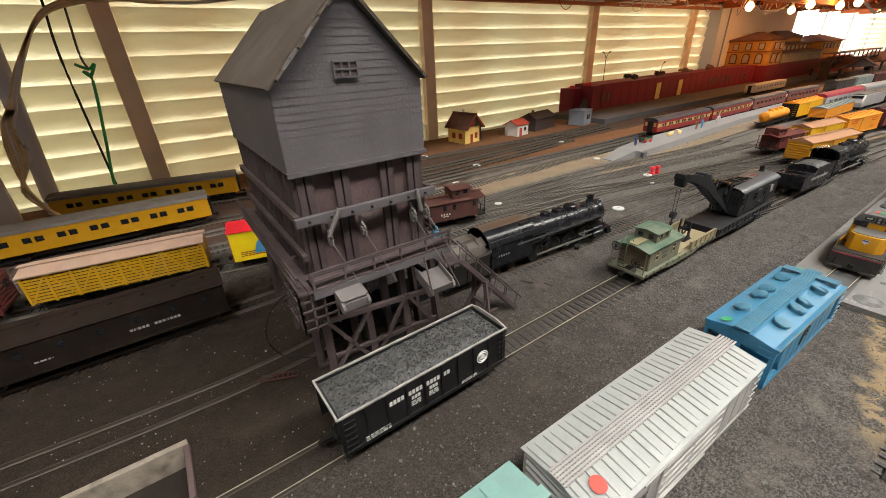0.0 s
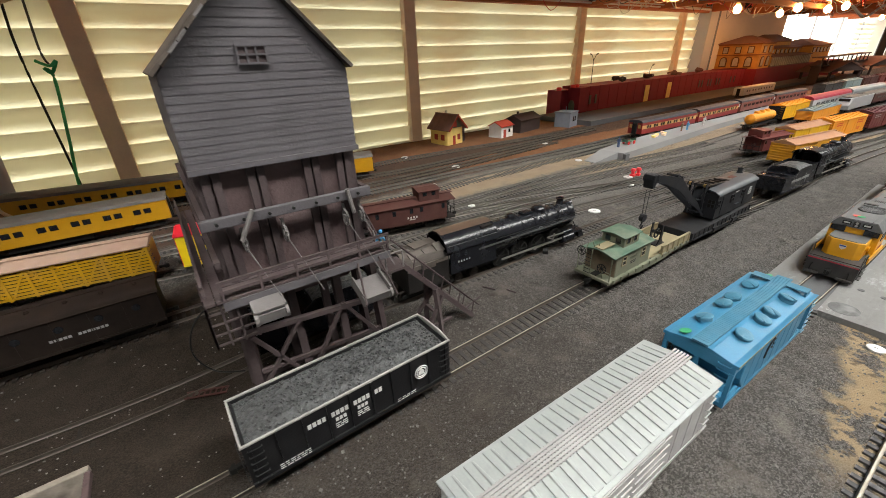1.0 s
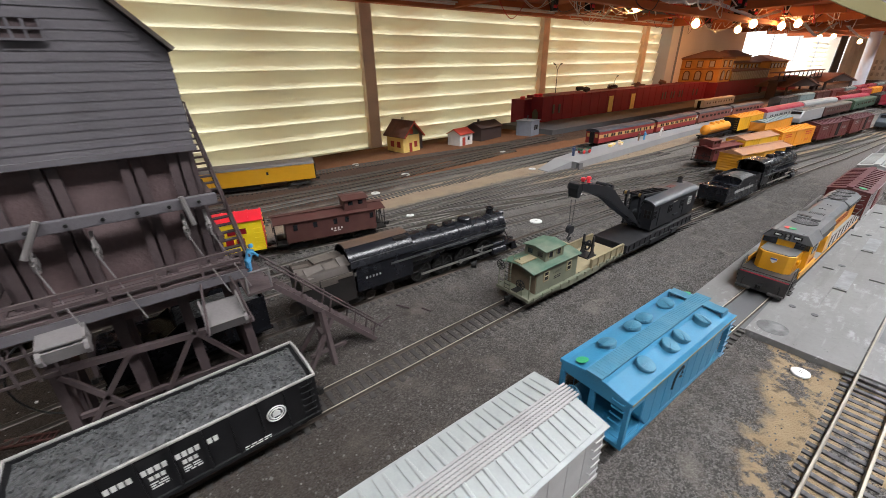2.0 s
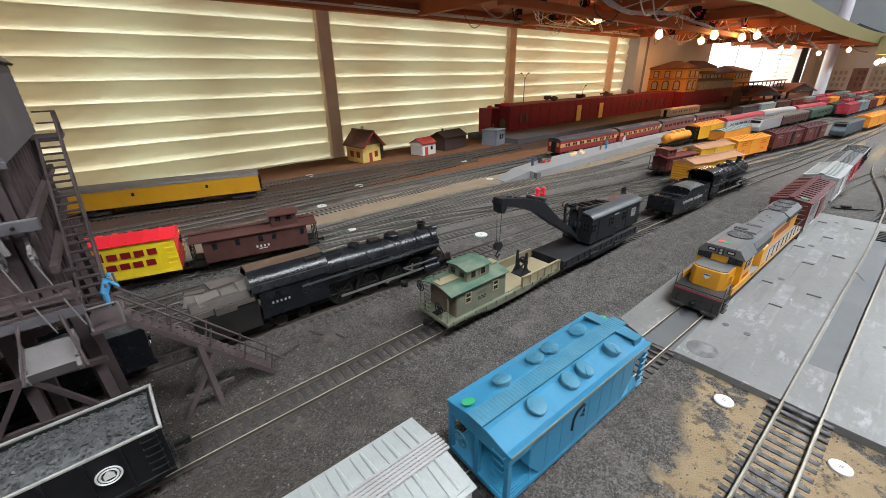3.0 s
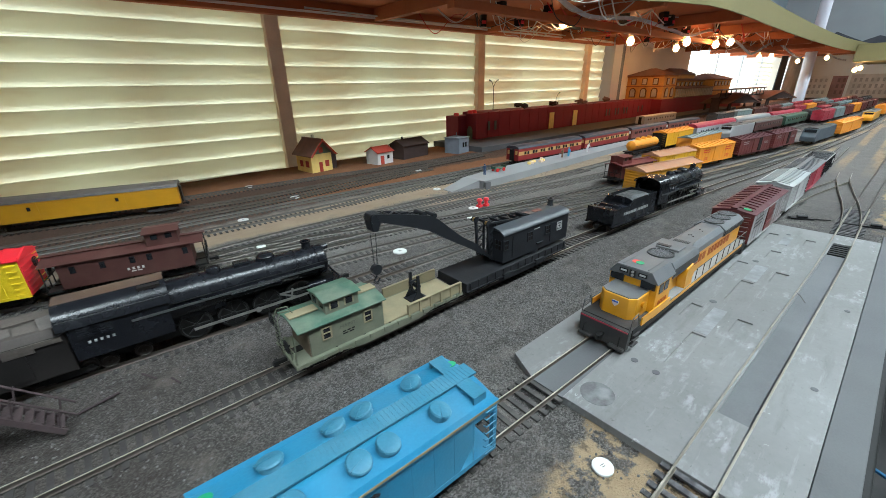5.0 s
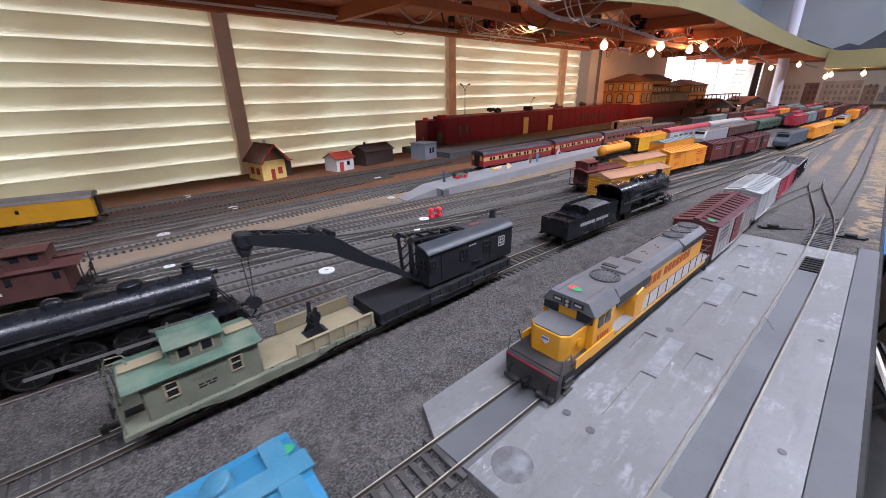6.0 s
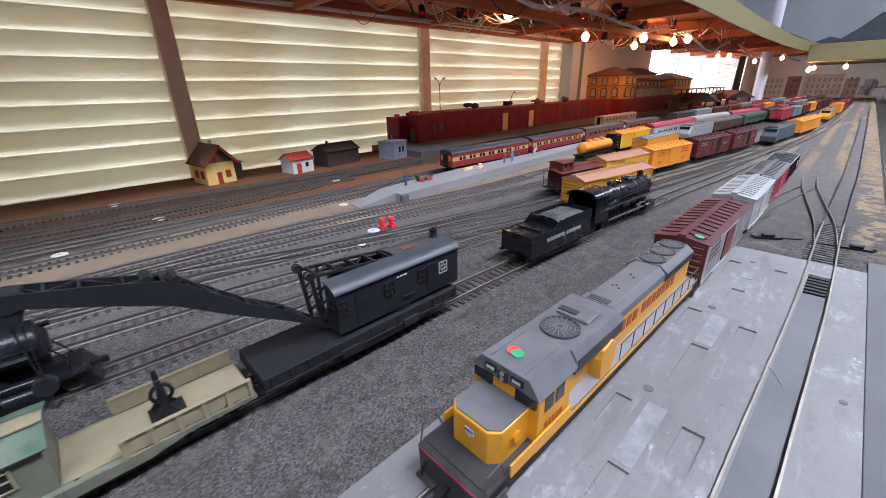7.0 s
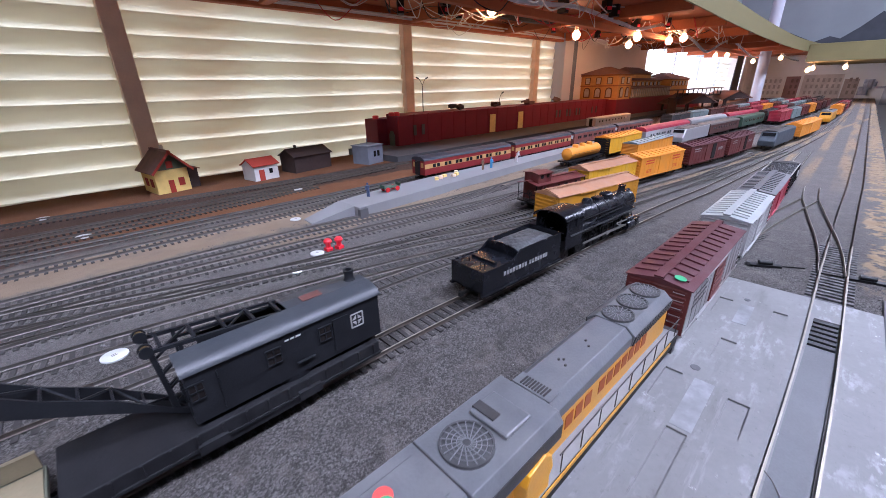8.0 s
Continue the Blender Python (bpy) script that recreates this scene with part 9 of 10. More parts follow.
def house(x, y, turn):
    h = thing("house", x, y, 0, turn, "small yellow house with brown tiled gable roof", "house", "small buildings by the windows")
    w, d, z = 0.056, 0.062, 0.034
    a = 0.058
    part("wall", Geo().prism([(-w / 2, -0.002), (-w / 2, z), (0, a), (w / 2, z), (w / 2, -0.002)], -d / 2, d / 2, "y"), M_HOUSEY, h)
    part("gable_board", Geo().prism([(-w / 2, z), (0, a), (w / 2, z)], -d / 2 - 0.0012, -d / 2 - 0.0002, "y"), mat("gable_green", (0.13, 0.16, 0.1), 0.7), h)
    ang = math.atan2(a - z, w / 2)
    for s in (-1, 1):
        part("roof_slope", Geo().slab((s * (w / 4 + 0.002), -0.003, (a + z) / 2 + 0.0002), (w / 2 / math.cos(ang) + 0.011, d + 0.02, 0.002), Matrix.Rotation(s * ang, 3, "Y")), M_HOUSERF, h)
        part("barge_board", Geo().slab((s * (w / 4 + 0.002), -d / 2 - 0.0135, (a + z) / 2 + 0.0002), (w / 2 / math.cos(ang) + 0.011, 0.001, 0.0035), Matrix.Rotation(s * ang, 3, "Y")), M_HUTRED, h)
    part("chimney", Geo().box(0.006, 0.011, 0.005, 0.01, a - 0.006, a + 0.009), M_WHITE, h)
    part("door", Geo().box(-0.008, 0.001, -d / 2 - 0.001, -d / 2, -0.001, 0.018), M_HUTRED, h)
    part("window", Geo().box(0.009, 0.019, -d / 2 - 0.001, -d / 2, 0.008, 0.02), M_HUTRED, h, "red shuttered window")
    part("window", Geo().box(-0.0055, 0.005, -d / 2 - 0.002, -d / 2 - 0.001, 0.036, 0.046), M_HUTRED, h, "red shuttered window")
    for dy in (-0.014, 0.01):
        part("window", Geo().box(-w / 2 - 0.001, -w / 2, dy - 0.006, dy + 0.006, 0.009, 0.021), M_HUTRED, h, "red shuttered window")
    part("shed", Geo().box(w / 2, w / 2 + 0.022, -d / 2 + 0.012, d / 2 - 0.004, -0.002, 0.03), M_SHED, h, "dark lean-to shed")
    part("shed_roof", Geo().slab((w / 2 + 0.0115, 0.004, 0.0315), (0.03, d - 0.01, 0.0016), Matrix.Rotation(radians(14), 3, "Y")), M_HOUSERF, h)
    return h


def hut(x, y, turn, w, d, z, a, m_wall, m_roof, label, door=True, ridge="x", windows=1):
    h = thing("hut", x, y, 0, turn, label, "hut", "small buildings by the windows")
    if ridge == "x":
        part("wall", Geo().prism([(-d / 2, -0.002), (-d / 2, z), (0, a), (d / 2, z), (d / 2, -0.002)], -w / 2, w / 2), m_wall, h)
        ang = math.atan2(a - z, d / 2)
        for s in (-1, 1):
            part("roof_slope", Geo().slab((0, s * (d / 4 + 0.001), (a + z) / 2 + 0.0006), (w + 0.006, d / 2 / math.cos(ang) + 0.005, 0.0014), Matrix.Rotation(-s * ang, 3, "X")), m_roof, h)
    else:
        part("wall", Geo().box(-w / 2, w / 2, -d / 2, d / 2, -0.002, z), m_wall, h)
        part("roof", Geo().box(-w / 2 - 0.002, w / 2 + 0.002, -d / 2 - 0.002, d / 2 + 0.002, z, z + 0.002), m_roof, h)
    if door:
        part("door", Geo().box(-w * 0.32, -w * 0.1, -d / 2 - 0.0008, -d / 2, -0.001, z * 0.72), M_HUTRED, h)
    for k in range(windows):
        wx = w * 0.18 + k * 0.012 - (0.012 if windows > 1 else 0)
        part("window", Geo().box(wx - 0.0035, wx + 0.0035, -d / 2 - 0.0008, -d / 2, z * 0.4, z * 0.72), M_GLASS, h)
    return h


house(0.622, 0.812, 8).scale = (0.9, 0.95, 1.1)
hut(0.768, 0.775, 10, 0.048, 0.04, 0.027, 0.037, M_WHITE, M_HUTRED, "small white hut with red roof and red door")
o = hut(0.874, 0.8, 8, 0.088, 0.05, 0.031, 0.043, M_SHED, M_SHED, "dark brown plank shed with gable roof", door=False, windows=0)
part("chimney", Geo().box(-0.022, -0.018, 0.002, 0.006, 0.038, 0.05), M_SHED, o)
o = hut(1.0, 0.755, 14, 0.05, 0.045, 0.038, 0.038, M_BLUEGREY, M_BLUEGREY, "blue grey box hut with two small windows", door=False, ridge="flat", windows=2)
part("vent_pipe", Geo().cyl((0.004, 0.004, 0.04), (0.004, 0.004, 0.052), 0.0012, seg=8), M_BLUEGREY, o)


def freight_house():
    b = thing("freight_house", 0, 0, 0, label="very long low red freight house with yellow doors", category="building", kind="structure")
    yf, x0, x1, zt = 0.835, 1.19, 3.3, 0.088
    part("loading_dock", Geo().box(1.04, 3.3, 0.7, 0.9, -0.002, 0.013), M_CONC_DK, b, "dark grey loading dock")
    part("wall", Geo().box(x0, x1, yf, 0.93, 0.013, zt), M_BRICK, b, "dull red brick wall")
    part("wall", Geo().box(1.118, x0 - 0.0005, yf + 0.04, 0.93, -0.002, 0.08), M_BRICK, b)
    part("wall", Geo().box(1.15, x0 - 0.0005, yf - 0.006, yf + 0.0395, -0.002, 0.087), M_BRICK, b)
    part("roof", Geo().box(x0 + 0.003, x1, yf + 0.006, 0.928, zt - 0.004, zt - 0.002), M_SHINGLE, b)
    part("archway", Geo().prism([(yf + 0.01, -0.001), (yf + 0.01, 0.04), (yf + 0.016, 0.05), (yf + 0.026, 0.05), (yf + 0.032, 0.04), (yf + 0.032, -0.001)], 1.1485, 1.1498), mat("arch_green", (0.16, 0.15, 0.1), 0.6), b, "dark arched doorway")
    for k in range(40):
        xx = x0 + 0.02 + 0.052 * k
        part("pilaster", Geo().box(xx - 0.002, xx + 0.002, yf - 0.0009, yf - 0.0001, 0.013, zt + 0.001), M_BRICK, b)
    for xx in (1.531, 1.687):
        part("door", Geo().box(xx, xx + 0.028, yf - 0.0035, yf - 0.0021, 0.015, 0.07), M_HOUSEY, b, "pale yellow sliding door")
    for xx in (1.205, 1.235, 1.94, 1.965, 2.02, 2.045, 2.1, 2.125, 2.24, 2.28):
        part("window", Geo().box(xx, xx + 0.01, yf - 0.0035, yf - 0.0021, 0.035, 0.062), M_PASSR, b)
    for xx in (1.125, 1.155, 1.172):
        part("roof_vent", Geo().lathe([(0.008, 0.0), (0.008, 0.005), (0.009, 0.006), (0.006, 0.009), (0, 0.0095)], (xx, yf + 0.055 - (0.03 if xx > 1.14 else 0), 0.08 if xx < 1.14 else 0.087), seg=14), M_CLR, b, "small red roof vent")
    return b


freight_house()
# clutter and lamps on the freight house roof
rnd = random.Random(11)
for k in range(4):
    xx = 1.4 + 0.2 * k
    c = Geo()
    for q in range(4):
        c.slab((xx + rnd.uniform(-0.02, 0.02), 0.87 + rnd.uniform(-0.02, 0.02), 0.096 + rnd.uniform(0, 0.006)), (rnd.uniform(0.015, 0.03), rnd.uniform(0.01, 0.02), rnd.uniform(0.004, 0.012)), Euler((rnd.uniform(-0.3, 0.3), rnd.uniform(-0.3, 0.3), rnd.uniform(0, 3))).to_matrix())
    o = solid("roof_clutter", c, rnd.choice((M_SHED, M_HOUSERF, M_PASSR, M_CABOOSE)), "heap of dark odds and ends on the red roof", "clutter", group="clutter on the roof")


def yard_lamp(x, y, z, h, heads=2):
    l = thing("lamp_post", x, y, z, label="thin grey lamp post with angled lamp heads", category="lamp post", group="lamp posts")
    part("pole", Geo().cyl((0, 0, 0), (0, 0, h), 0.0014, 0.001, 8), M_FAN, l)
    for s in ((-1, 1) if heads == 2 else (1,)):
        part("arm", Geo().tube([(0, 0, h - 0.001), (s * 0.008, 0, h + 0.012), (s * 0.015, 0, h + 0.018)], 0.0009, 6), M_FAN, l)
        part("lamp_head", Geo().slab((s * 0.018, 0, h + 0.0185), (0.009, 0.004, 0.003), Matrix.Rotation(s * -0.4, 3, "Y")), M_FAN, l)
    return l


yard_lamp(1.308, 0.905, 0.084, 0.077)
yard_lamp(1.665, 0.9, 0.084, 0.03, 1)


def station():
    s = thing("station_building", 2.405, 0.8, 0.0, label="ochre brick station with hipped dark roofs and arched windows", category="station", kind="structure")

    def block(x0, x1, y0, y1, z0, z1, roof_h, ov=0.014):
        part("wall", Geo().box(x0, x1, y0, y1, z0, z1), M_STATION, s)
        part("cornice", Geo().box(x0 - 0.004, x1 + 0.004, y0 - 0.004, y1 + 0.004, z1 - 0.006, z1 - 0.0004), M_STATTRIM, s)
        if x1 - x0 > y1 - y0:
            h, cy = (y1 - y0) / 2, (y0 + y1) / 2
            top = [(x0 + h, cy, z1 + roof_h), (x1 - h, cy, z1 + roof_h)]
        else:
            h, cx = (x1 - x0) / 2, (x0 + x1) / 2
            top = [(cx, y0 + h, z1 + roof_h), (cx, y1 - h + 0.0002, z1 + roof_h)]
        v = [(x0 - ov, y0 - ov, z1), (x1 + ov, y0 - ov, z1), (x1 + ov, y1 + ov, z1), (x0 - ov, y1 + ov, z1)] + top
        f = [(0, 1, 5, 4), (1, 2, 5), (2, 3, 4, 5), (3, 0, 4), (3, 2, 1, 0)] if x1 - x0 > y1 - y0 else [(0, 1, 4), (1, 2, 5, 4), (2, 3, 5), (3, 0, 4, 5), (3, 2, 1, 0)]
        part("roof", Geo().add(v, f), M_STATRF, s)

    def window(u, z, w, h, face, arched):
        """An opening with frame and pane on the front (y) or on the end (x)."""
        g = [(u, z), (u + w, z), (u + w, z + h), (u, z + h)]
        if arched:
            g = [(u, z), (u + w, z), (u + w, z + h * 0.7), (u + w * 0.85, z + h * 0.92), (u + w * 0.5, z + h), (u + w * 0.15, z + h * 0.92), (u, z + h * 0.7)]
        cu, cz = u + w / 2, z + h / 2
        inner = [(cu + (p - cu) * 0.68, cz + (q - cz) * 0.8) for p, q in g]
        for pts, m, d in ((g, M_FRAME, 0.003), (inner, M_STATPANE, 0.0042)):
            if face[0] == "y":
                part("window", Geo().prism(pts, face[1] - d, face[1] - 0.0002, "y"), m, s)
            else:
                part("window", Geo().prism(pts, face[1] - d, face[1] - 0.0002), m, s)
    part("base_wall", Geo().box(-0.02, 1.35, -0.012, 0.18, -0.002, 0.085), M_BRICK, s)
    block(0.0, 0.15, 0.0, 0.178, 0.085, 0.193, 0.034)
    block(0.1505, 0.72, 0.05, 0.178, 0.085, 0.168, 0.024)
    block(0.3, 0.6, 0.07, 0.178, 0.169, 0.2, 0.032)
    block(0.7205, 1.05, 0.0, 0.178, 0.085, 0.172, 0.036)
    for k in range(3):
        u = 0.022 + 0.053 * k
        window(u, 0.093, 0.032, 0.045, ("x", 0.0), True)
        window(u + 0.003, 0.151, 0.026, 0.03, ("x", 0.0), False)
    for k in range(2):
        window(0.025 + 0.065 * k, 0.093, 0.036, 0.045, ("y", 0.0), True)
        window(0.028 + 0.065 * k, 0.151, 0.03, 0.03, ("y", 0.0), False)
    for k in range(5):
        window(0.735 + 0.062 * k, 0.135, 0.04, 0.026, ("y", 0.0), False)
    for k in range(9):
        window(0.17 + 0.06 * k, 0.14, 0.034, 0.02, ("y", 0.05), False)
    part("string_course", Geo().box(-0.005, 0.155, -0.005, -0.0004, 0.142, 0.147), M_STATTRIM, s)
    part("string_course", Geo().box(-0.005, -0.0004, 0.0, 0.178, 0.142, 0.147), M_STATTRIM, s)
    part("gallery_roof", Geo().prism([(-0.012, 0.132), (0.0495, 0.14), (0.0495, 0.136), (-0.012, 0.128)], 0.152, 0.718), M_STATRF, s)
    part("gallery_floor", Geo().box(0.152, 0.718, -0.008, 0.0495, 0.086, 0.089), M_STATRF, s)
    for k in range(22):
        xx = 0.16 + 0.0258 * k
        part("column", Geo().box(xx, xx + 0.007, -0.008, -0.002, 0.0892, 0.1285), M_STATPANE, s)
    return s


M_STATTRIM = mat("station_trim", (0.34, 0.13, 0.05), 0.7, var=0.2, scale=30)
M_FRAME = mat("station_window", (0.16, 0.07, 0.03), 0.5)
M_STATPANE = mat("station_pane", (0.42, 0.38, 0.3), 0.4, var=0.2)
station()


def shelter(x, y, w, d, turn):
    h = thing("platform_shelter", x, y, 0, turn, "dark brown gabled platform shelter", "shelter", "platform shelters")
    z, a = 0.05, 0.095
    for s in (-1, 1):
        for q in (-1, 1):
            part("post", Geo().box(s * w * 0.4 - 0.004, s * w * 0.4 + 0.004, q * d * 0.42 - 0.004, q * d * 0.42 + 0.004, -0.002, z), M_SHED, h)
        ang = math.atan2(a - z, w / 2)
        part("roof_slope", Geo().slab((s * w / 4, 0, (a + z) / 2), (w / 2 / math.cos(ang) + 0.01, d, 0.004), Matrix.Rotation(s * ang, 3, "Y")), M_STATRF, h)
    part("gable", Geo().prism([(-w / 2, z), (0, a), (w / 2, z)], -d / 2 + 0.004, -d / 2 + 0.007, "y"), M_SHED, h)
    return h


shelter(3.0, 0.66, 0.26, 0.16, -20)
shelter(3.75, 0.64, 0.3, 0.16, -20)
bridge = thing("footbridge", 3.2, 0.68, 0, label="dark covered footbridge with open sides", category="footbridge", kind="structure")
part("deck", Geo().box(-0.4, 0.5, -0.02, 0.02, 0.075, 0.08), M_SHED, bridge)
part("roof", Geo().box(-0.4, 0.5, -0.025, 0.025, 0.115, 0.12), M_STATRF, bridge)
for k in range(11):
    part("post", Geo().box(-0.4 + 0.088 * k, -0.393 + 0.088 * k, -0.02, -0.016, 0.08, 0.115), M_SHED, bridge)
for dx in (-0.39, 0.48):
    part("support", Geo().box(dx, dx + 0.01, -0.02, 0.02, -0.002, 0.075), M_SHED, bridge)

# ---------------------------------------------------------------- small things on the platform and in the yard
figurine(0.796, 0.462, 0.0125, 200, M_FIG_DARK, "small blue painted figure standing on the platform")
figurine(1.05, 0.462, 0.0125, 90, M_FIG_BROWN, "small brown painted figure standing on the platform")
figurine(1.072, 0.46, 0.0125, 250, M_FIG_BLUE, "small blue painted figure standing on the platform")
figurine(1.155, 0.462, 0.0125, 0, M_FIG_PALE, "small pale painted figure bending on the platform", bend=0.006)
figurine(0.1465, 0.236, 0.0695, 20, M_FIG_BLUE, "small blue painted worker figure on the tower landing", bend=0.004, s=0.85)


def hand_cart(x, y, z, turn):
    c = thing("hand_cart", x, y, z, turn, "little green luggage cart on red wheels", "cart")
    part("bed", Geo().box(-0.014, 0.014, -0.006, 0.006, 0.0055, 0.0068), M_GREEN, c)
    part("end_rail", Geo().box(-0.0145, -0.0135, -0.006, 0.006, 0.0068, 0.0105), M_GREEN, c)
    part("end_rail", Geo().box(0.0135, 0.0145, -0.006, 0.006, 0.0068, 0.0105), M_GREEN, c)
    for sx in (-0.0085, 0.0085):
        for sy in (-0.0062, 0.0062):
            part("wheel", Geo().cyl((sx, sy - 0.0005, 0.0036), (sx, sy + 0.0005, 0.0036), 0.0036, seg=14), M_RED, c)
    return c


hand_cart(0.838, 0.465, 0.0125, -4)
rnd = random.Random(3)
for k in range(6):
    b = Geo().box(-0.0042, 0.0042, -0.003, 0.003, 0, 0.0045)
    o = solid("crate", b, M_TIMBER if k % 2 else M_HOUSEY, "little pale wooden crate on the platform", "crate", group="crates on the platform", bevel=0.0003)
    o.matrix_basis = pose(0.935 + 0.012 * k, 0.47 + rnd.uniform(-0.008, 0.008), 0.0125, 0, 0, rnd.uniform(0, 90))
for k in range(2):
    g = thing("signal_toy", 0.668 + 0.011 * k, 0.352 - 0.003 * k, 0, 10 * k, "red plastic throw lever stand beside the track", "switch stand", "red switch stands")
    part("stand", Geo().box(-0.0035, 0.0035, -0.0035, 0.0035, 0.0, 0.0035), M_CLR, g, bevel=0.0005)
    part("disc", Geo().cyl((0, 0, 0.0035), (0, 0, 0.009), 0.0026, seg=12), M_CLR, g)
    part("lever", Geo().lathe([(0.0042, 0.009), (0.0044, 0.0105), (0.003, 0.0128), (0, 0.013)], seg=14), M_CLR, g)


def paper_disc(x, y, r, z=0.0012):
    d = thing("paper_disc", x, y, z, random.Random(int(x * 1e4)).uniform(0, 180), "white round marker disc lying on the ground", "marker disc", "white marker discs")
    part("disc", Geo().lathe([(0, 0.0006), (r * 0.9, 0.0006), (r, 0.0003), (r, -0.0008), (0, -0.0008)], seg=24), M_DISC, d, smooth=True)
    part("writing", Geo().box(-r * 0.22, r * 0.22, -r * 0.16, -r * 0.09, 0.0006, 0.00075).box(-r * 0.2, r * 0.16, r * 0.06, r * 0.13, 0.0006, 0.00075), M_PASSR, d)
    return d


for px, py, pr in ((0.4005, 0.0162, 0.0049), (0.394, -0.0344, 0.0046), (0.46, 0.741, 0.008), (0.492, 0.604, 0.008), (0.483, 0.294, 0.0075), (0.655, 0.352, 0.007), (0.621, 0.327, 0.005), (0.692, 0.477, 0.0065),
                   (0.391, 0.536, 0.007), (0.376, 0.416, 0.005), (0.77, 0.63, 0.007), (0.3, 0.36, 0.006), (0.335, 0.33, 0.006), (0.148, 0.31, 0.006)):
    paper_disc(px, py, pr)
# bits of debris
for px, py, ln, tn in ((0.25, 0.238, 0.012, 120), (0.262, 0.222, 0.009, 110), (0.225, 0.23, 0.02, 15)):
    o = solid("stick", Geo().cyl((-ln / 2, 0, 0.001), (ln / 2, 0, 0.0014), 0.0007, seg=6), M_TOWER, "short dark stick lying on the ballast", "debris", group="debris")
    o.matrix_basis = pose(px, py, 0, 0, 0, tn)
o = solid("brake_shoe", Geo().cyl((0, -0.0025, 0.0035), (0, 0.0025, 0.0035), 0.0035, seg=14).cyl((0.004, 0, 0.001), (0.008, 0, 0.003), 0.0012, seg=8), M_IRON, "loose black wheel lying on the ballast", "debris", group="debris")
o.matrix_basis = pose(0.342, 0.253, 0.0, 0, 0, 40)
lad = thing("fallen_ladder", 0.026, 0.256, 0.0018, -24, "little rusty ladder lying on the ground", "ladder", "debris")
for s in (-1, 1):
    part("rail", Geo().box(-0.0125, 0.0125, s * 0.0025 - 0.0004, s * 0.0025 + 0.0004, 0, 0.001), M_CABOOSE, lad)
for k in range(8):
    part("rung", Geo().box(-0.0115 + 0.0033 * k, -0.0108 + 0.0033 * k, -0.0025, 0.0025, 0.0002, 0.0008), M_CABOOSE, lad)


def switch_machine(x, y, turn):
    m = thing("switch_machine", x, y, 0.0, turn, "little black switch machine beside the track", "switch machine", "switch machines")
    part("base", Geo().box(-0.012, 0.012, -0.003, 0.003, 0, 0.002), M_BLACK, m)
    part("motor", Geo().cyl((-0.005, 0, 0.0035), (0.005, 0, 0.0035), 0.0022, seg=12), M_BLACK, m)
    part("throw_bar", Geo().box(0.012, 0.03, -0.0006, 0.0006, 0.0005, 0.0015), M_IRON, m)
    part("knob", Geo().cyl((-0.013, 0, 0.0005), (-0.013, 0, 0.0035), 0.0016, seg=12), M_FAN, m)
    return m


switch_machine(0.918, 0.024, -60)
switch_machine(0.935, -0.041, 100)
switch_machine(1.2, 0.09, 20)

# loose ballast stones
rnd = random.Random(8)
g = Geo()
for k in range(16000):
    u = rnd.random()
    x, y = rnd.uniform(-0.15, 0.95), rnd.uniform(-0.05, 0.46)
    if 0.42 < x < 0.875 and y < 0.1 or PIT[0] - 0.004 < x < PIT[1] + 0.004 and PIT[2] - 0.004 < y < PIT[3] + 0.004:
        continue
    if any(abs(y - smooth_line(t, x)) < 0.0105 for t in (TRACK_A, TRACK_B, TRACK_C, TRACK_P)):
        continue
    if x < 0.13 and 0.19 < y and rnd.random() < 0.93:
        continue
    r = rnd.uniform(0.0004, 0.001) if u < 0.97 else rnd.uniform(0.001, 0.0018)
    g.slab((x, y, ground_height(x, y) + r * 0.2), (r, r * rnd.uniform(0.6, 1.2), r * 0.8), Euler((rnd.uniform(0, 3), rnd.uniform(0, 3), rnd.uniform(0, 3))).to_matrix())
M_CRUMB = mat("plaster_crumb", (0.3, 0.28, 0.26), 0.8, var=0.4, scale=100)
M_STONE = mat("ballast_stone", (0.12, 0.114, 0.108), 0.85, var=0.85, scale=250, grain=700, bump=0.3)
solid("loose_ballast", g, M_STONE, "scattered loose grey ballast stones", "ballast", "stuff")
g = Geo()
for k in range(620):
    x, y = rnd.uniform(-0.2, 0.12), rnd.uniform(0.2, 0.36)
    if noise.noise(Vector((x * 28, y * 28, 5))) < -0.05:
        continue
    if k % 3 == 2:
        x, y = rnd.uniform(0.1, 1.0), rnd.uniform(0.1, 0.4)
    if PIT[0] - 0.004 < x < PIT[1] + 0.004 and PIT[2] - 0.004 < y < PIT[3] + 0.004:
        continue
    if 0.42 < x < 0.88 and y < 0.1:
        continue
    r = rnd.choice((0.0003, 0.0004, 0.0006, 0.0016 if k % 40 == 0 else 0.0005))
    g.slab((x, y, ground_height(x, y) + r * 0.4), (r, r * rnd.uniform(0.6, 1.2), r * 0.8), Euler((rnd.uniform(0, 3), rnd.uniform(0, 3), rnd.uniform(0, 3))).to_matrix())
solid("white_crumbs", g, M_CRUMB, "scattered whitish plaster crumbs on dark ground", "crumbs", "stuff")

# ---------------------------------------------------------------- cables, wires and the unlit light hose
def wire(pts, r, material, label, name="cable", group="cables under the deck"):
    """A sagging cable through the points."""
    line = []
    P = [Vector(p) for p in pts]
    for i in range(len(P) - 1):
        for k in range(8):
            t = k / 8
            a, b, c, d = P[max(i - 1, 0)], P[i], P[i + 1], P[min(i + 2, len(P) - 1)]
            line.append(0.5 * ((2 * b) + (c - a) * t + (2 * a - 5 * b + 4 * c - d) * t * t + (3 * b - a - 3 * c + d) * t**3))
    line.append(P[-1])
    return solid(name, Geo().tube(line, r, 5), material, label, "cable", group=group, smooth=True)


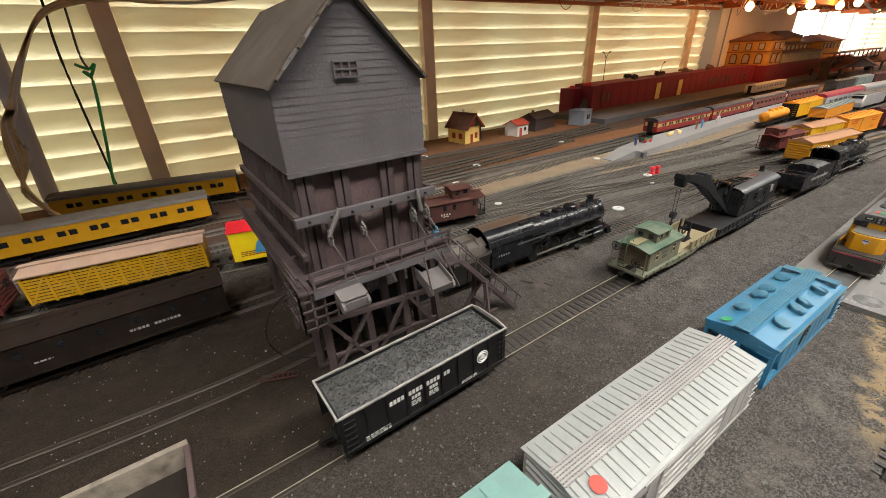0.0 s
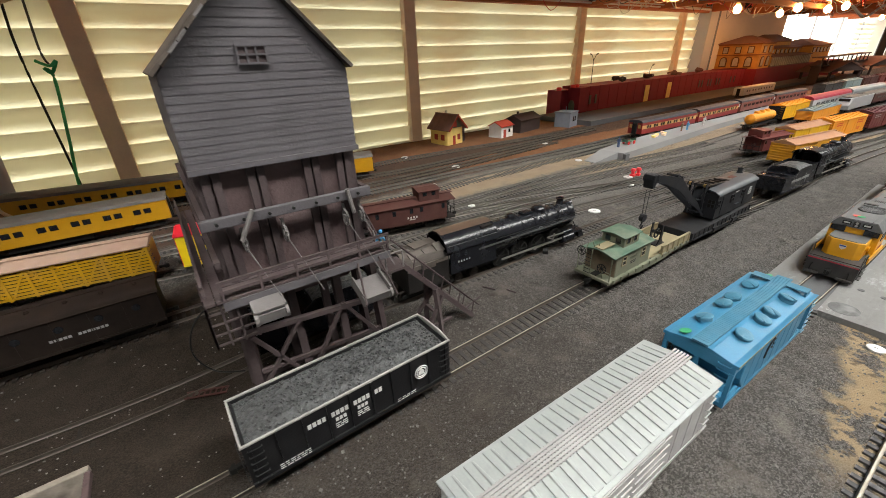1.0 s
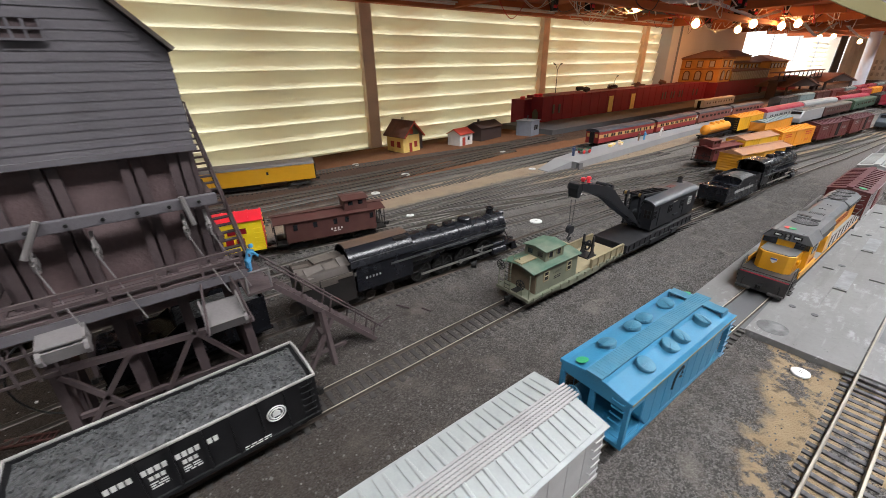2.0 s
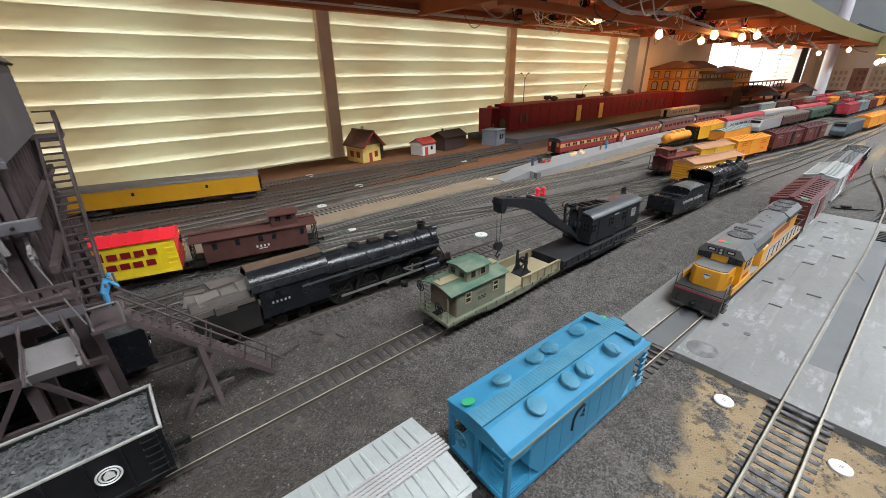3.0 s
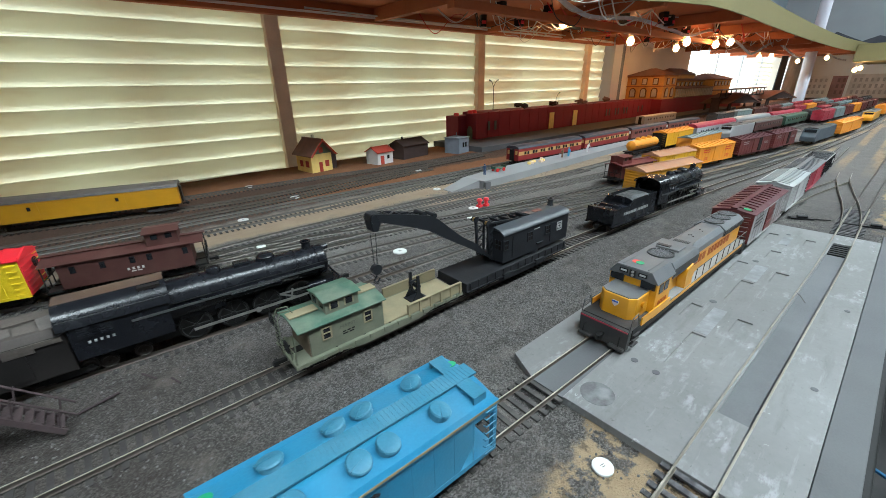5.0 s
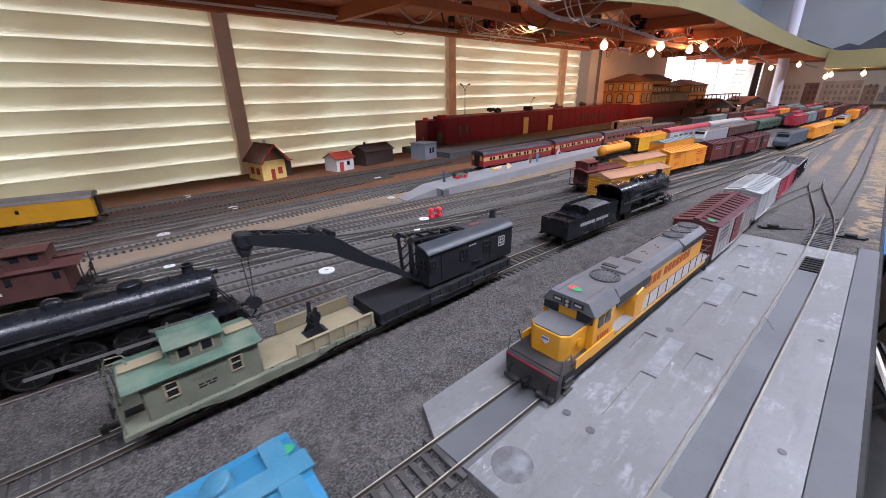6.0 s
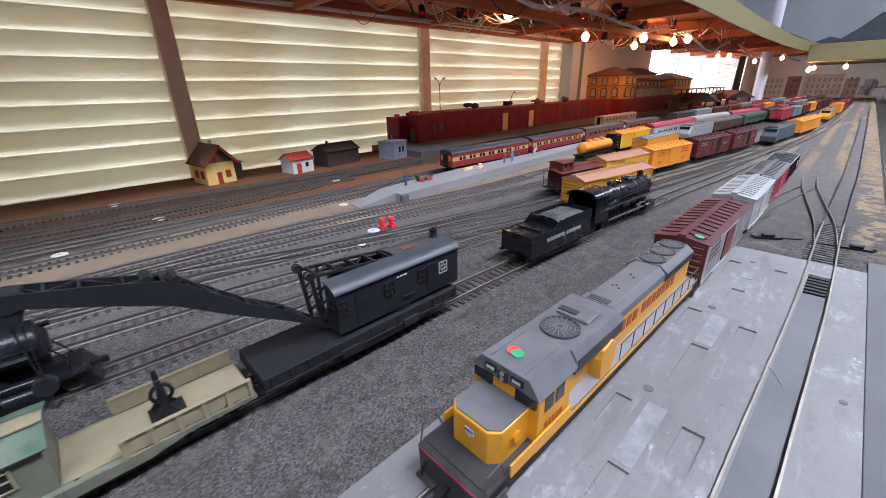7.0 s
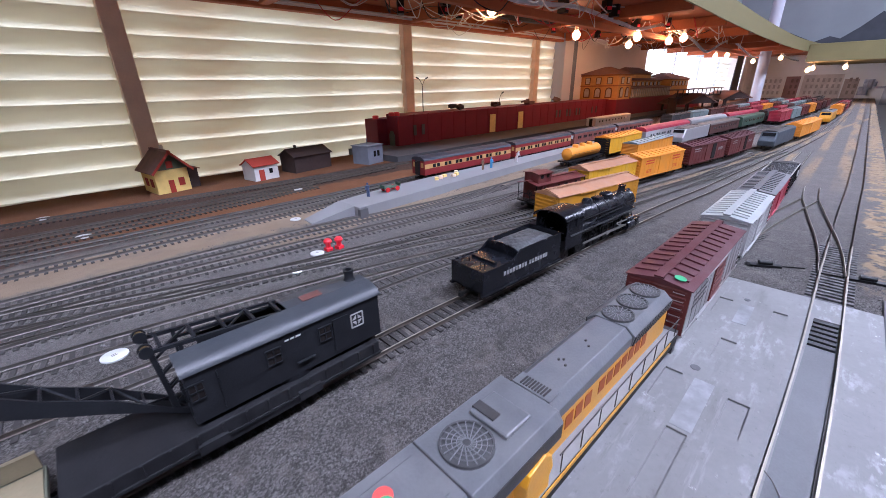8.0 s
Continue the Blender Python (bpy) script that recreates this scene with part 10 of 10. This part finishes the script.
hose = [(1.1, 0.56, 0.349), (1.25, 0.56, 0.319), (1.39, 0.56, 0.324), (1.55, 0.565, 0.333), (1.795, 0.56, 0.318), (1.93, 0.56, 0.312), (2.175, 0.56, 0.342), (2.45, 0.552, 0.316), (2.69, 0.547, 0.277), (2.9, 0.545, 0.318), (3.1, 0.542, 0.342), (3.45, 0.545, 0.31), (3.77, 0.545, 0.288), (4.1, 0.545, 0.325), (4.45, 0.522, 0.342), (4.9, 0.5, 0.31), (5.2, 0.47, 0.3)]
wire(hose, 0.0055, M_HOSE, "unlit clear plastic light hose draped under the deck", "light_hose")
rnd = random.Random(21)
for k in range(95):
    x = 0.9 + 2.1 * rnd.random() ** 1.15
    y = rnd.uniform(0.45, 0.93)
    pts = []
    q = rnd.uniform(-0.6, 0.6)
    n = rnd.randint(3, 5)
    for j in range(n):
        z = DZ - 0.003 if j in (0, n - 1) else DZ - rnd.uniform(0.01, 0.06)
        pts.append((x + 0.07 * j * math.cos(q) + rnd.uniform(-0.02, 0.02), min(0.94, y + 0.07 * j * math.sin(q) + rnd.uniform(-0.02, 0.02)), z))
    wire(pts, rnd.choice((0.0008, 0.001, 0.0012, 0.0016)), rnd.choice((M_WIRE, M_WIRE, M_WIRE, M_WIRER, M_WIREK)), "thin loose wire looping under the deck")
for k in range(16):
    x, y = rnd.uniform(1.0, 2.3), rnd.uniform(0.5, 0.93)
    m = thing("turnout_motor", x, y, DZ - 0.03, rnd.uniform(0, 90), "black turnout motor fixed under the deck", "motor", "motors under the deck")
    part("coil", Geo().box(-0.012, 0.012, -0.008, 0.008, 0, 0.0294), M_BLACK, m, bevel=0.001)
    part("terminal", Geo().box(-0.014, -0.0122, -0.006, 0.006, 0.006, 0.014), M_CLR, m)
wire([(1.28, 0.8, DZ - 0.006), (1.6, 0.76, DZ - 0.02), (2.0, 0.73, DZ - 0.012), (2.5, 0.74, DZ - 0.02), (3.2, 0.66, DZ - 0.012)], 0.007, M_FAN, "thick grey conduit under the deck")
wire([(0.7, 0.93, 0.334), (1.1, 0.928, 0.331), (1.6, 0.926, 0.335), (2.1, 0.926, 0.33)], 0.0022, M_WIRE, "pale cable along the beam")
# cable bundle, cords and pipe at the near end of the windows
for k in range(6):
    dx, dy = 0.0035 * k, 0.004 * (k % 3)
    wire([(-0.135 + dx, 0.75 + dy, 0.0), (-0.157 - dx * 0.5, 0.75 + dy, 0.05), (-0.16 + dx, 0.75, 0.1), (-0.152 + dx * 0.6, 0.75, 0.14), (-0.138 + dx * 0.4, 0.75, 0.162), (-0.108 + dx * 0.2, 0.75, 0.214), (-0.065, 0.75 + dy, 0.263 + dx * 0.3), (0.0, 0.75 + dy, 0.278 + dx * 0.3), (0.06, 0.752, 0.277), (0.15, 0.76, 0.284), (0.4, 0.8, 0.33)], 0.0022, (M_ROPE, M_ROPE, M_WIRE)[k % 3], "tan cable hanging in a bundle by the window", "hanging_cable", "cable bundle")
wire([(-0.0823, 0.93, 0.33), (-0.0823, 0.93, 0.292), (-0.0889, 0.93, 0.21), (-0.0869, 0.93, 0.012), (-0.087, 0.93, -0.03)], 0.0019, M_IRON, "dark cord hanging before the window", "cord", "cords by the window")
wire([(-0.0579, 0.93, 0.33), (-0.0579, 0.93, 0.296), (-0.0639, 0.93, 0.223), (-0.0605, 0.93, 0.202)], 0.0017, M_FAN, "grey cord hanging before the window", "cord", "cords by the window")
wire([(-0.075, 0.927, 0.208), (-0.06, 0.926, 0.2), (-0.05, 0.926, 0.207), (-0.0605, 0.926, 0.19), (-0.068, 0.926, 0.197), (-0.0606, 0.926, 0.181), (-0.075, 0.926, 0.09), (-0.0886, 0.926, 0.007), (-0.07, 0.926, 0.0)], 0.0024, M_GREENROPE, "bright green string tied to a cord", "string", "cords by the window")
wire([(0.05, 0.262, 0.002), (0.034, 0.264, 0.01), (0.026, 0.265, 0.028), (0.032, 0.266, 0.047), (0.046, 0.267, 0.056), (0.06, 0.268, 0.052)], 0.0006, M_IRON, "dark wire loop at the coaling tower's foot", "wire_loop", "wires at the tower")
solid("white_pipe", Geo().cyl((-0.1445, 0.85, 0.26), (-0.166, 0.85, -0.04), 0.011, seg=16), M_COLUMN, "pale grey pipe by the window", "pipe", "structure", smooth=True)
solid("cream_panel", Geo().box(-0.6, -0.19, 0.79, 0.8, -0.03, 0.1), M_WALL, "pale board standing at the end of the yard", "board", "structure", bevel=0.002)

M_WIREB = mat("blue_wire", (0.05, 0.16, 0.3), 0.5, var=0.2)

# ---------------------------------------------------------------- below the table's edge, along the aisle
solid("aisle_shelf", Geo().box(0.1, 1.6, -0.36, Y0 - 0.006, -0.125, -0.115), M_IRON, "dark shelf board below the table edge", "shelf", "structure")
rnd = random.Random(31)
for k in range(34):
    x, y = rnd.uniform(0.5, 1.05), rnd.uniform(-0.2, -0.085)
    pts = [(x + rnd.uniform(-0.07, 0.07), min(-0.073, y + rnd.uniform(-0.04, 0.04)), -0.113 + rnd.uniform(0.0, 0.06)) for j in range(5)]
    wire(pts, rnd.choice((0.0015, 0.0022)), rnd.choice((M_WIREB, M_WIREB, M_WIREK, M_WIREK, M_WIRE)), "loose cable in a heap on the shelf", "cable", "cables heaped on the shelf")
box = thing("timber_box", 0.92, -0.12, -0.115, 6, "open timber box standing on the shelf", "box")
for s in (-1, 1):
    part("side", Geo().box(-0.07, 0.07, s * 0.03 - 0.003, s * 0.03 + 0.003, 0, 0.095), M_TIMBER, box, bevel=0.0005)
    part("end", Geo().box(s * 0.067 - 0.003, s * 0.067 + 0.003, -0.0265, 0.0265, 0, 0.095), M_TIMBER, box, bevel=0.0005)
tarp = Geo()
for i in range(19):
    for j in range(9):
        u, v = 1.12 + 0.02 * i, -0.075 - 0.022 * j
        tarp.v.append((u, v, -0.05 + 0.03 * noise.noise(Vector((u * 14, v * 20, 1))) - 0.002 * j * j * 0.4))
tarp.f = [(9 * i + j, 9 * i + j + 1, 9 * i + j + 10, 9 * i + j + 9) for i in range(18) for j in range(8)]
solid("blue_cloth", tarp, mat("blue_cloth_weave", (0.03, 0.16, 0.36), 0.8, var=0.2, scale=40), "crumpled blue cloth over things on the shelf", "cloth", smooth=True)


def ballast_stones(count):
    """Loose grains of ballast over the part of the yard that the walk passes nearest."""
    rng = np.random.default_rng(17)
    x, y = rng.uniform(-0.025, 0.98, count), rng.uniform(0.0, 0.3, count)
    keep = (y > 0.096) | ((x < 0.4) & (y > 0.034))
    for line in (TRACK_A, TRACK_B, TRACK_C):
        lx, ly = zip(*line)
        off = np.abs(y - np.interp(x, lx, ly))
        keep &= np.abs(off - 0.00825) > 0.0016
        keep &= (off > 0.0138) | (rng.random(count) < 0.35)
    clump = np.array([noise.noise(Vector((a * 60, b * 60, 3.0))) for a, b in zip(x, y)])
    keep &= clump > rng.uniform(-0.9, 0.25, count)
    x, y = x[keep], y[keep]
    n = len(x)
    r = rng.uniform(0.0002, 0.0005, n) * rng.choice((1.0, 1.0, 1.0, 1.5), n)
    # the height of the ground's own grid under each grain
    gx, gy = (x - X0) / 0.02, (y - Y0) / 0.02
    i, j = gx.astype(int), gy.astype(int)
    grid = np.array([[ground_height(X0 + 0.02 * a, Y0 + 0.02 * b) for b in range(24)] for a in range(92)])
    u, w = gx - i, gy - j
    z = (grid[i, j] * (1 - u) + grid[i + 1, j] * u) * (1 - w) + (grid[i, j + 1] * (1 - u) + grid[i + 1, j + 1] * u) * w
    tips = np.array([(1, 0, 0), (0, 1, 0), (-1, 0, 0), (0, -1, 0), (0, 0, 1), (0, 0, -1)], float)
    spin = rng.uniform(0, 6.2832, n)
    v = tips[None] * (r[:, None] * rng.uniform(0.7, 1.3, (n, 6)))[:, :, None]
    v[:, :, :2] += rng.normal(0, 0.25, (n, 6, 2)) * r[:, None, None]
    c, s = np.cos(spin)[:, None], np.sin(spin)[:, None]
    v = np.stack((v[:, :, 0] * c - v[:, :, 1] * s + x[:, None], v[:, :, 0] * s + v[:, :, 1] * c + y[:, None], v[:, :, 2] * 0.8 + z[:, None] + 0.0001), -1)
    f = np.array([(0, 1, 4), (1, 2, 4), (2, 3, 4), (3, 0, 4), (1, 0, 5), (2, 1, 5), (3, 2, 5), (0, 3, 5)])
    f = (np.arange(n)[:, None, None] * 6 + f[None]).reshape(-1, 3)
    me = bpy.data.meshes.new("ballast")
    me.from_pydata(v.reshape(-1, 3).tolist(), [], f.tolist())
    me.materials.append(M_GROUND)
    return tagged(new("ballast", me), "loose dark grey ballast grains strewn over the yard", "ballast", kind="stuff")


ballast_stones(62000)

# ---------------------------------------------------------------- the trains in their places
M_PEEL = mat("peeling_silver_side", (0.26, 0.255, 0.25), 0.5, var=0.3, scale=70, dust=0.8, dust_col=(0.13, 0.08, 0.07))
coaling_tower()
box_car(TRACK_A, 0.165, 0.137, 0.038, 0.0435, 0.0465, M_SILVER_SIDE, M_SILVER, "silver grey ribbed-roof box car with double doors", ribs=14, doors=2, m_run=M_SILVER_SIDE, near=True, mesh_walk=True)
box_car(TRACK_A, 0.018, 0.137, 0.036, 0.0435, 0.0465, M_TEAL, M_TEAL, "pale teal box car beside the silver one", near=True)
covered_hopper(TRACK_A, 0.3085)
diesel(TRACK_A, 0.604)
box_car(TRACK_A, 0.796, 0.137, 0.036, 0.0445, 0.0475, M_PEEL, M_MAROON_RF, "maroon box car with peeling silver side and green sticker", m_door=M_MAROON, m_end=M_MAROON, near=True, ribs=13)
box_car(TRACK_A, 0.948, 0.115, 0.036, 0.0445, 0.0475, M_SILVER_SIDE, M_SILVER, "silver box car with ribbed roof", near=True, ribs=13)
box_car(TRACK_A, 1.09, 0.13, 0.034, 0.042, 0.045, M_FARRED, M_UPG, "red box car with grey ribbed roof", near=True, ribs=13, m_end=M_BLACK)
coal_hopper(TRACK_A, 1.225)
coal_hopper(TRACK_B, 0.0945)
derrick_tender(TRACK_B, 0.385)
wrecking_crane(TRACK_B, 0.5255)
coal_tender(TRACK_B, 0.734, 0.097, 0.034, "black tender lettered in white, heaped with coal", "XXXXXXXX XXXXXXX")
steam_loco(TRACK_B, 0.868, 0.15, 4, "black steam locomotive coupled to its tender", r=0.0118, zc=0.0325, drv_r=0.0112, board_z=0.0262)
steam_loco(TRACK_C, 0.308, 0.172, 4, "large black steam locomotive with rusty cab roof", r=0.0128, zc=0.0305, cab_len=0.05, drv_r=0.0102, board_z=0.0305, cab_z=0.037, rise=0.0138, m_cab_roof=mat("rusty_cab_roof", (0.075, 0.05, 0.038), 0.5, var=0.4, dust=0.5, dust_col=(0.13, 0.075, 0.045)))
y, a = on_track(TRACK_C, 0.202)
wrecked_tender(0.2005, y, a)
coal_tender(TRACK_C, 0.1085, 0.092, 0.033, "black tender standing under the coaling tower", "")
box_car(TRACK_F, 0.116, 0.165, 0.035, 0.045, 0.0505, M_CLY, M_CLR, "bright yellow box car with a bright red roof and red lettering", door=0, ribs=14, run=False, m_end=M_CLR)
caboose(TRACK_F, 0.262, 0.118, "dull brown caboose with cupola and white lettering", M_CABOOSE, text="X X X X", cup=0.735)
stock_car(TRACK_F, -0.058, 0.14)
box_car(TRACK_F, -0.215, 0.14, 0.035, 0.042, 0.046, M_MAROON, M_MAROON_RF, "dark maroon box car beside the stock car")
sooty_car(TRACK_E, -0.08, 0.185)
passenger_car(TRACK_L, -0.085, 0.235, "yellow passenger car with brown grey roof", M_PASSY, M_PASSR, 14, skip_end=0.02)
passenger_car(TRACK_J, 0.225, 0.24, "yellow baggage car with brown grey roof", M_PASSY, M_PASSR, 0, baggage=True)
passenger_car(TRACK_J, -0.03, 0.235, "yellow passenger car with brown grey roof", M_PASSY, M_PASSR, 14, skip_end=0.02)
M_PALEGREY = mat("pale_grey_car", (0.66, 0.62, 0.58), 0.55, var=0.15)
M_PCREAM = mat("coach_cream", (0.44, 0.27, 0.1), 0.45, var=0.1)
M_PBROWN = mat("coach_brown", (0.15, 0.042, 0.03), 0.5, var=0.15, dust=0.3)
M_PRED = mat("coach_red", (0.19, 0.02, 0.02), 0.45, var=0.12)
M_PROOF = mat("coach_dark_roof", (0.03, 0.032, 0.042), 0.5, var=0.25)
for k, px in enumerate((1.053, 1.303, 1.553, 1.803)):
    if k < 2:
        passenger_car(TRACK_H, px, 0.233, "red and cream passenger coach with dark roof", M_PRED, M_PROOF, 15, stripe=M_PCREAM, skip_end=0.02, end_panes=True)
    else:
        passenger_car(TRACK_H, px, 0.233, "dull brown passenger coach with dark roof", M_PBROWN, M_PROOF, 15, skip_end=0.02, end_panes=True)
passenger_car([(1.7, 0.665), (2.5, 0.655)], 2.04, 0.3, "plain pale grey passenger car standing by the freight house", M_PALEGREY, M_PALEGREY, 10, ze=0.036, zr=0.041)
caboose(TRACK_E, 0.968, 0.1, "dark maroon caboose with cupola", M_MAROON, flip=True, cup=0.8)
box_car(TRACK_E, 1.083, 0.122, 0.035, 0.042, 0.047, M_REEFB, M_REEFRF, "yellow reefer car with brown roof", wood=True, ribs=1, name="reefer_car", category="reefer car")
box_car(TRACK_E, 1.22, 0.14, 0.036, 0.045, 0.049, M_ORANGE, M_ORANGE, "bright orange reefer car", wood=True, ribs=10, name="reefer_car", category="reefer car")
box_car(TRACK_D, 0.941, 0.15, 0.035, 0.043, 0.048, M_REEFY, M_REEFRF, "ochre yellow reefer car with a pinkish brown roof", wood=True, ribs=1, name="reefer_car", category="reefer car")
for px in (1.395, 1.56):
    o = box_car(TRACK_E, px, 0.15, 0.036, 0.046, 0.05, M_MAROON, M_MAROON_RF, "maroon box car with open door")
    part("doorway", Geo().box(0.011, 0.026, -0.0196, -0.0172, 0.0125, 0.041), M_SHADOW, o, "near-black panel for the shade in an open doorway")
simple_hood(TRACK_D, 1.78, 0.19, mat("dusty_blue_grey", (0.06, 0.075, 0.09), 0.5, var=0.25, dust=0.4, dust_col=(0.14, 0.15, 0.16)), M_UPDK, "dark blue grey diesel locomotive in a row")
box_car(TRACK_D, 2.05, 0.26, 0.036, 0.044, 0.048, M_ORANGE, M_ORANGE, "orange yellow box car")
tank_car(TRACK_G, 1.274, 0.125)
box_car(TRACK_G, 1.437, 0.16, 0.036, 0.0455, 0.05, M_REEFB, M_ORANGE, "tall yellow box car with black end", m_end=M_BLACK)
for k, px in enumerate((1.69, 2.0, 2.31)):
    passenger_car(TRACK_G, px, 0.29, "streamlined silver coach with dull red roof", M_STREAM, M_FARRED if k % 2 == 0 else M_STREAM, 14, stripe=None, ze=0.04, zr=0.05)
FAR1 = [(1.5, 0.3), (2.0, 0.25), (2.6, 0.2), (3.4, 0.16), (5.2, 0.1)]
FAR2 = [(1.2, 0.33), (1.7, 0.31), (2.4, 0.26), (3.2, 0.24), (5.2, 0.17)]
FAR3 = [(2.0, 0.4), (2.8, 0.34), (3.6, 0.3), (5.2, 0.24)]
railway(FAR1)
railway(FAR2)
railway(FAR3)
box_car(FAR2, 1.47, 0.2, 0.034, 0.036, 0.04, M_ORANGE, M_SLATE_GREY, "orange car with a blue grey roof", door=0, run=False)
simple_hood(FAR2, 1.74, 0.19, M_STREAM, M_PASSR, "silver and red streamlined locomotive")
passenger_car(FAR2, 1.97, 0.26, "brown passenger coach in a far row", M_CABOOSE, M_PASSR, 10)
passenger_car(FAR2, 2.27, 0.28, "dark green passenger coach", M_DKGREEN, M_DKGREEN, 10)
box_car(FAR2, 2.55, 0.2, 0.036, 0.046, 0.05, M_UPDK, M_UPDK, "dark grey box car")
cols = [M_FARRED, M_MAROON, M_CABOOSE, M_FARRED, M_SLATE_GREY, M_UPDK, M_ORANGE, M_MAROON, M_MAROON, M_UPDK]
rnd = random.Random(4)
names = {id(M_FARRED): "dull red", id(M_MAROON): "maroon", id(M_CABOOSE): "brown", id(M_SLATE_GREY): "blue grey", id(M_UPDK): "dark grey", id(M_ORANGE): "orange"}
for line, x, n in ((FAR1, 2.5, 7), (FAR3, 2.6, 9), (TRACK_H, 2.15, 9), (FAR2, 2.8, 8), (TRACK_D, 3.0, 4)):
    for k in range(n):
        m = rnd.choice(cols)
        box_car(line, x + 0.2 * k, 0.17, 0.036, 0.048, 0.052, m, m, names[id(m)] + " box car in a far row", run=False, ribs=6)
simple_hood(TRACK_D, 2.62, 0.22, M_UPY, M_UPG, "small far yellow diesel locomotive")

# lettering and stickers that belong to single cars
for car in [o for o in scene.objects if o.parent is None and o.get("label", "").startswith("bright orange reefer")]:
    bars(car, 0.03, 0.055, -0.0183, 0.034, 0.0022, M_RED, 2, gap=0.0045)
    bars(car, 0.034, 0.05, -0.0183, 0.02, 0.001, M_RED, 3)
    bars(car, -0.055, -0.03, -0.0183, 0.034, 0.002, M_RED, 2, gap=0.004)
    bars(car, -0.05, -0.036, -0.0183, 0.02, 0.001, M_RED, 3)
for car in [o for o in scene.objects if o.parent is None and o.get("label", "").startswith("maroon box car with open")]:
    bars(car, -0.06, -0.035, -0.0183, 0.035, 0.0018, M_FADED, 2, gap=0.004)
    bars(car, 0.04, 0.06, -0.0183, 0.03, 0.0012, M_FADED, 3)
for car in [o for o in scene.objects if o.parent is None and o.get("label", "").startswith("bright yellow box car")]:
    block_word("Xxx Xxxxx", 0.0115, M_LETTERR, car, pose(0.028, -0.0179, 0.0328, 90, 0, 0), squeeze=1.18)
    block_word("Xxxxxxxx", 0.0115, M_LETTERR, car, pose(0.028, -0.0179, 0.0228, 90, 0, 0), squeeze=1.18)
    bars(car, -0.075, -0.04, -0.0179, 0.018, 0.0009, M_LETTERR, 3)
    emb = Geo().prism([(-0.062, 0.016), (-0.046, 0.016), (-0.05, 0.027), (-0.054, 0.032), (-0.058, 0.027)], -0.0185, -0.0177, "y")
    part("emblem", emb, M_FIG_BLUE, car)
for car in [o for o in scene.objects if o.parent is None and o.get("label", "").startswith("silver grey ribbed-roof")]:
    dot(car, -0.0585, -0.0105, 0.0436, 0.0035, M_DOTR, 9)
    bars(car, -0.06, -0.035, -0.0193, 0.028, 0.0012, M_UPDK, 3)
for car in [o for o in scene.objects if o.parent is None and o.get("label", "").startswith("maroon box car with peeling")]:
    dot(car, -0.0615, -0.0095, 0.0437, 0.0034, M_DOTG, 9)
    bars(car, -0.06, -0.03, -0.0183, 0.033, 0.0016, M_UPDK, 3, gap=0.004)
for car in [o for o in scene.objects if o.parent is None and o.get("label", "").startswith("large black steam")]:
    block_word("X X X X X", 0.0025, M_FADED, car, pose(-0.072, -0.0166, 0.025, 90, 0, 0))

# ---------------------------------------------------------------- tracks
railway(TRACK_A, rail=M_RAIL_DK, head=M_RAIL, singles=(0.34, 0.43), skip=(0.43, 0.866), label="bright nickel rails set into ballast and concrete")
railway(TRACK_P, x1=1.02, rail=M_NICKEL, fat=1.15, tie=M_TIE_WORN, singles=(0.25, 0.428), skip=(0.428, 0.866), label=SHINY)
railway(TRACK_P, x0=1.02, rail=M_RAIL_DK, fat=0.6, sink=0.0008)
railway(TRACK_B, rail=M_RAIL_DK, head=M_RAIL, singles=(0.0, 0.75), sink=0.0008, fat=0.68, tie=M_TIE_DIM)
railway(TRACK_C, x1=0.13, rail=M_RAIL_DK, tie=M_TIE_SOOT, singles=(-0.15, 0.13), sink=0.0014)
railway(TRACK_C, x0=0.13, x1=0.47, rail=M_RAIL_DK, tie=M_TIE_DIM, singles=(0.13, 0.47), sink=0.0005)
railway(TRACK_C, x0=0.47, singles=(0.47, 0.6), sink=0.0004)
railway(TRACK_E, x1=0.13, rail=M_RAIL_DK, tie=M_TIE_SOOT)
railway(TRACK_E, x0=0.13)
railway(TRACK_M, tie=M_TIE_DIM, sink=0.0007)
for line in (TRACK_D, TRACK_F, TRACK_G, LADDER):
    railway(line, sink=0.0006)
for line in (TRACK_H, TRACK_I):
    railway(line, tie=M_TIE_DIM, sink=0.0006)
for line in (TRACK_J, TRACK_K, TRACK_L):
    railway(line, rail=M_RAIL_DK, tie=M_TIE_SOOT, sink=0.0006)
for line in (BRANCH_1, BRANCH_3):
    railway(line, rail=M_NICKEL, fat=0.6, sink=0.001)
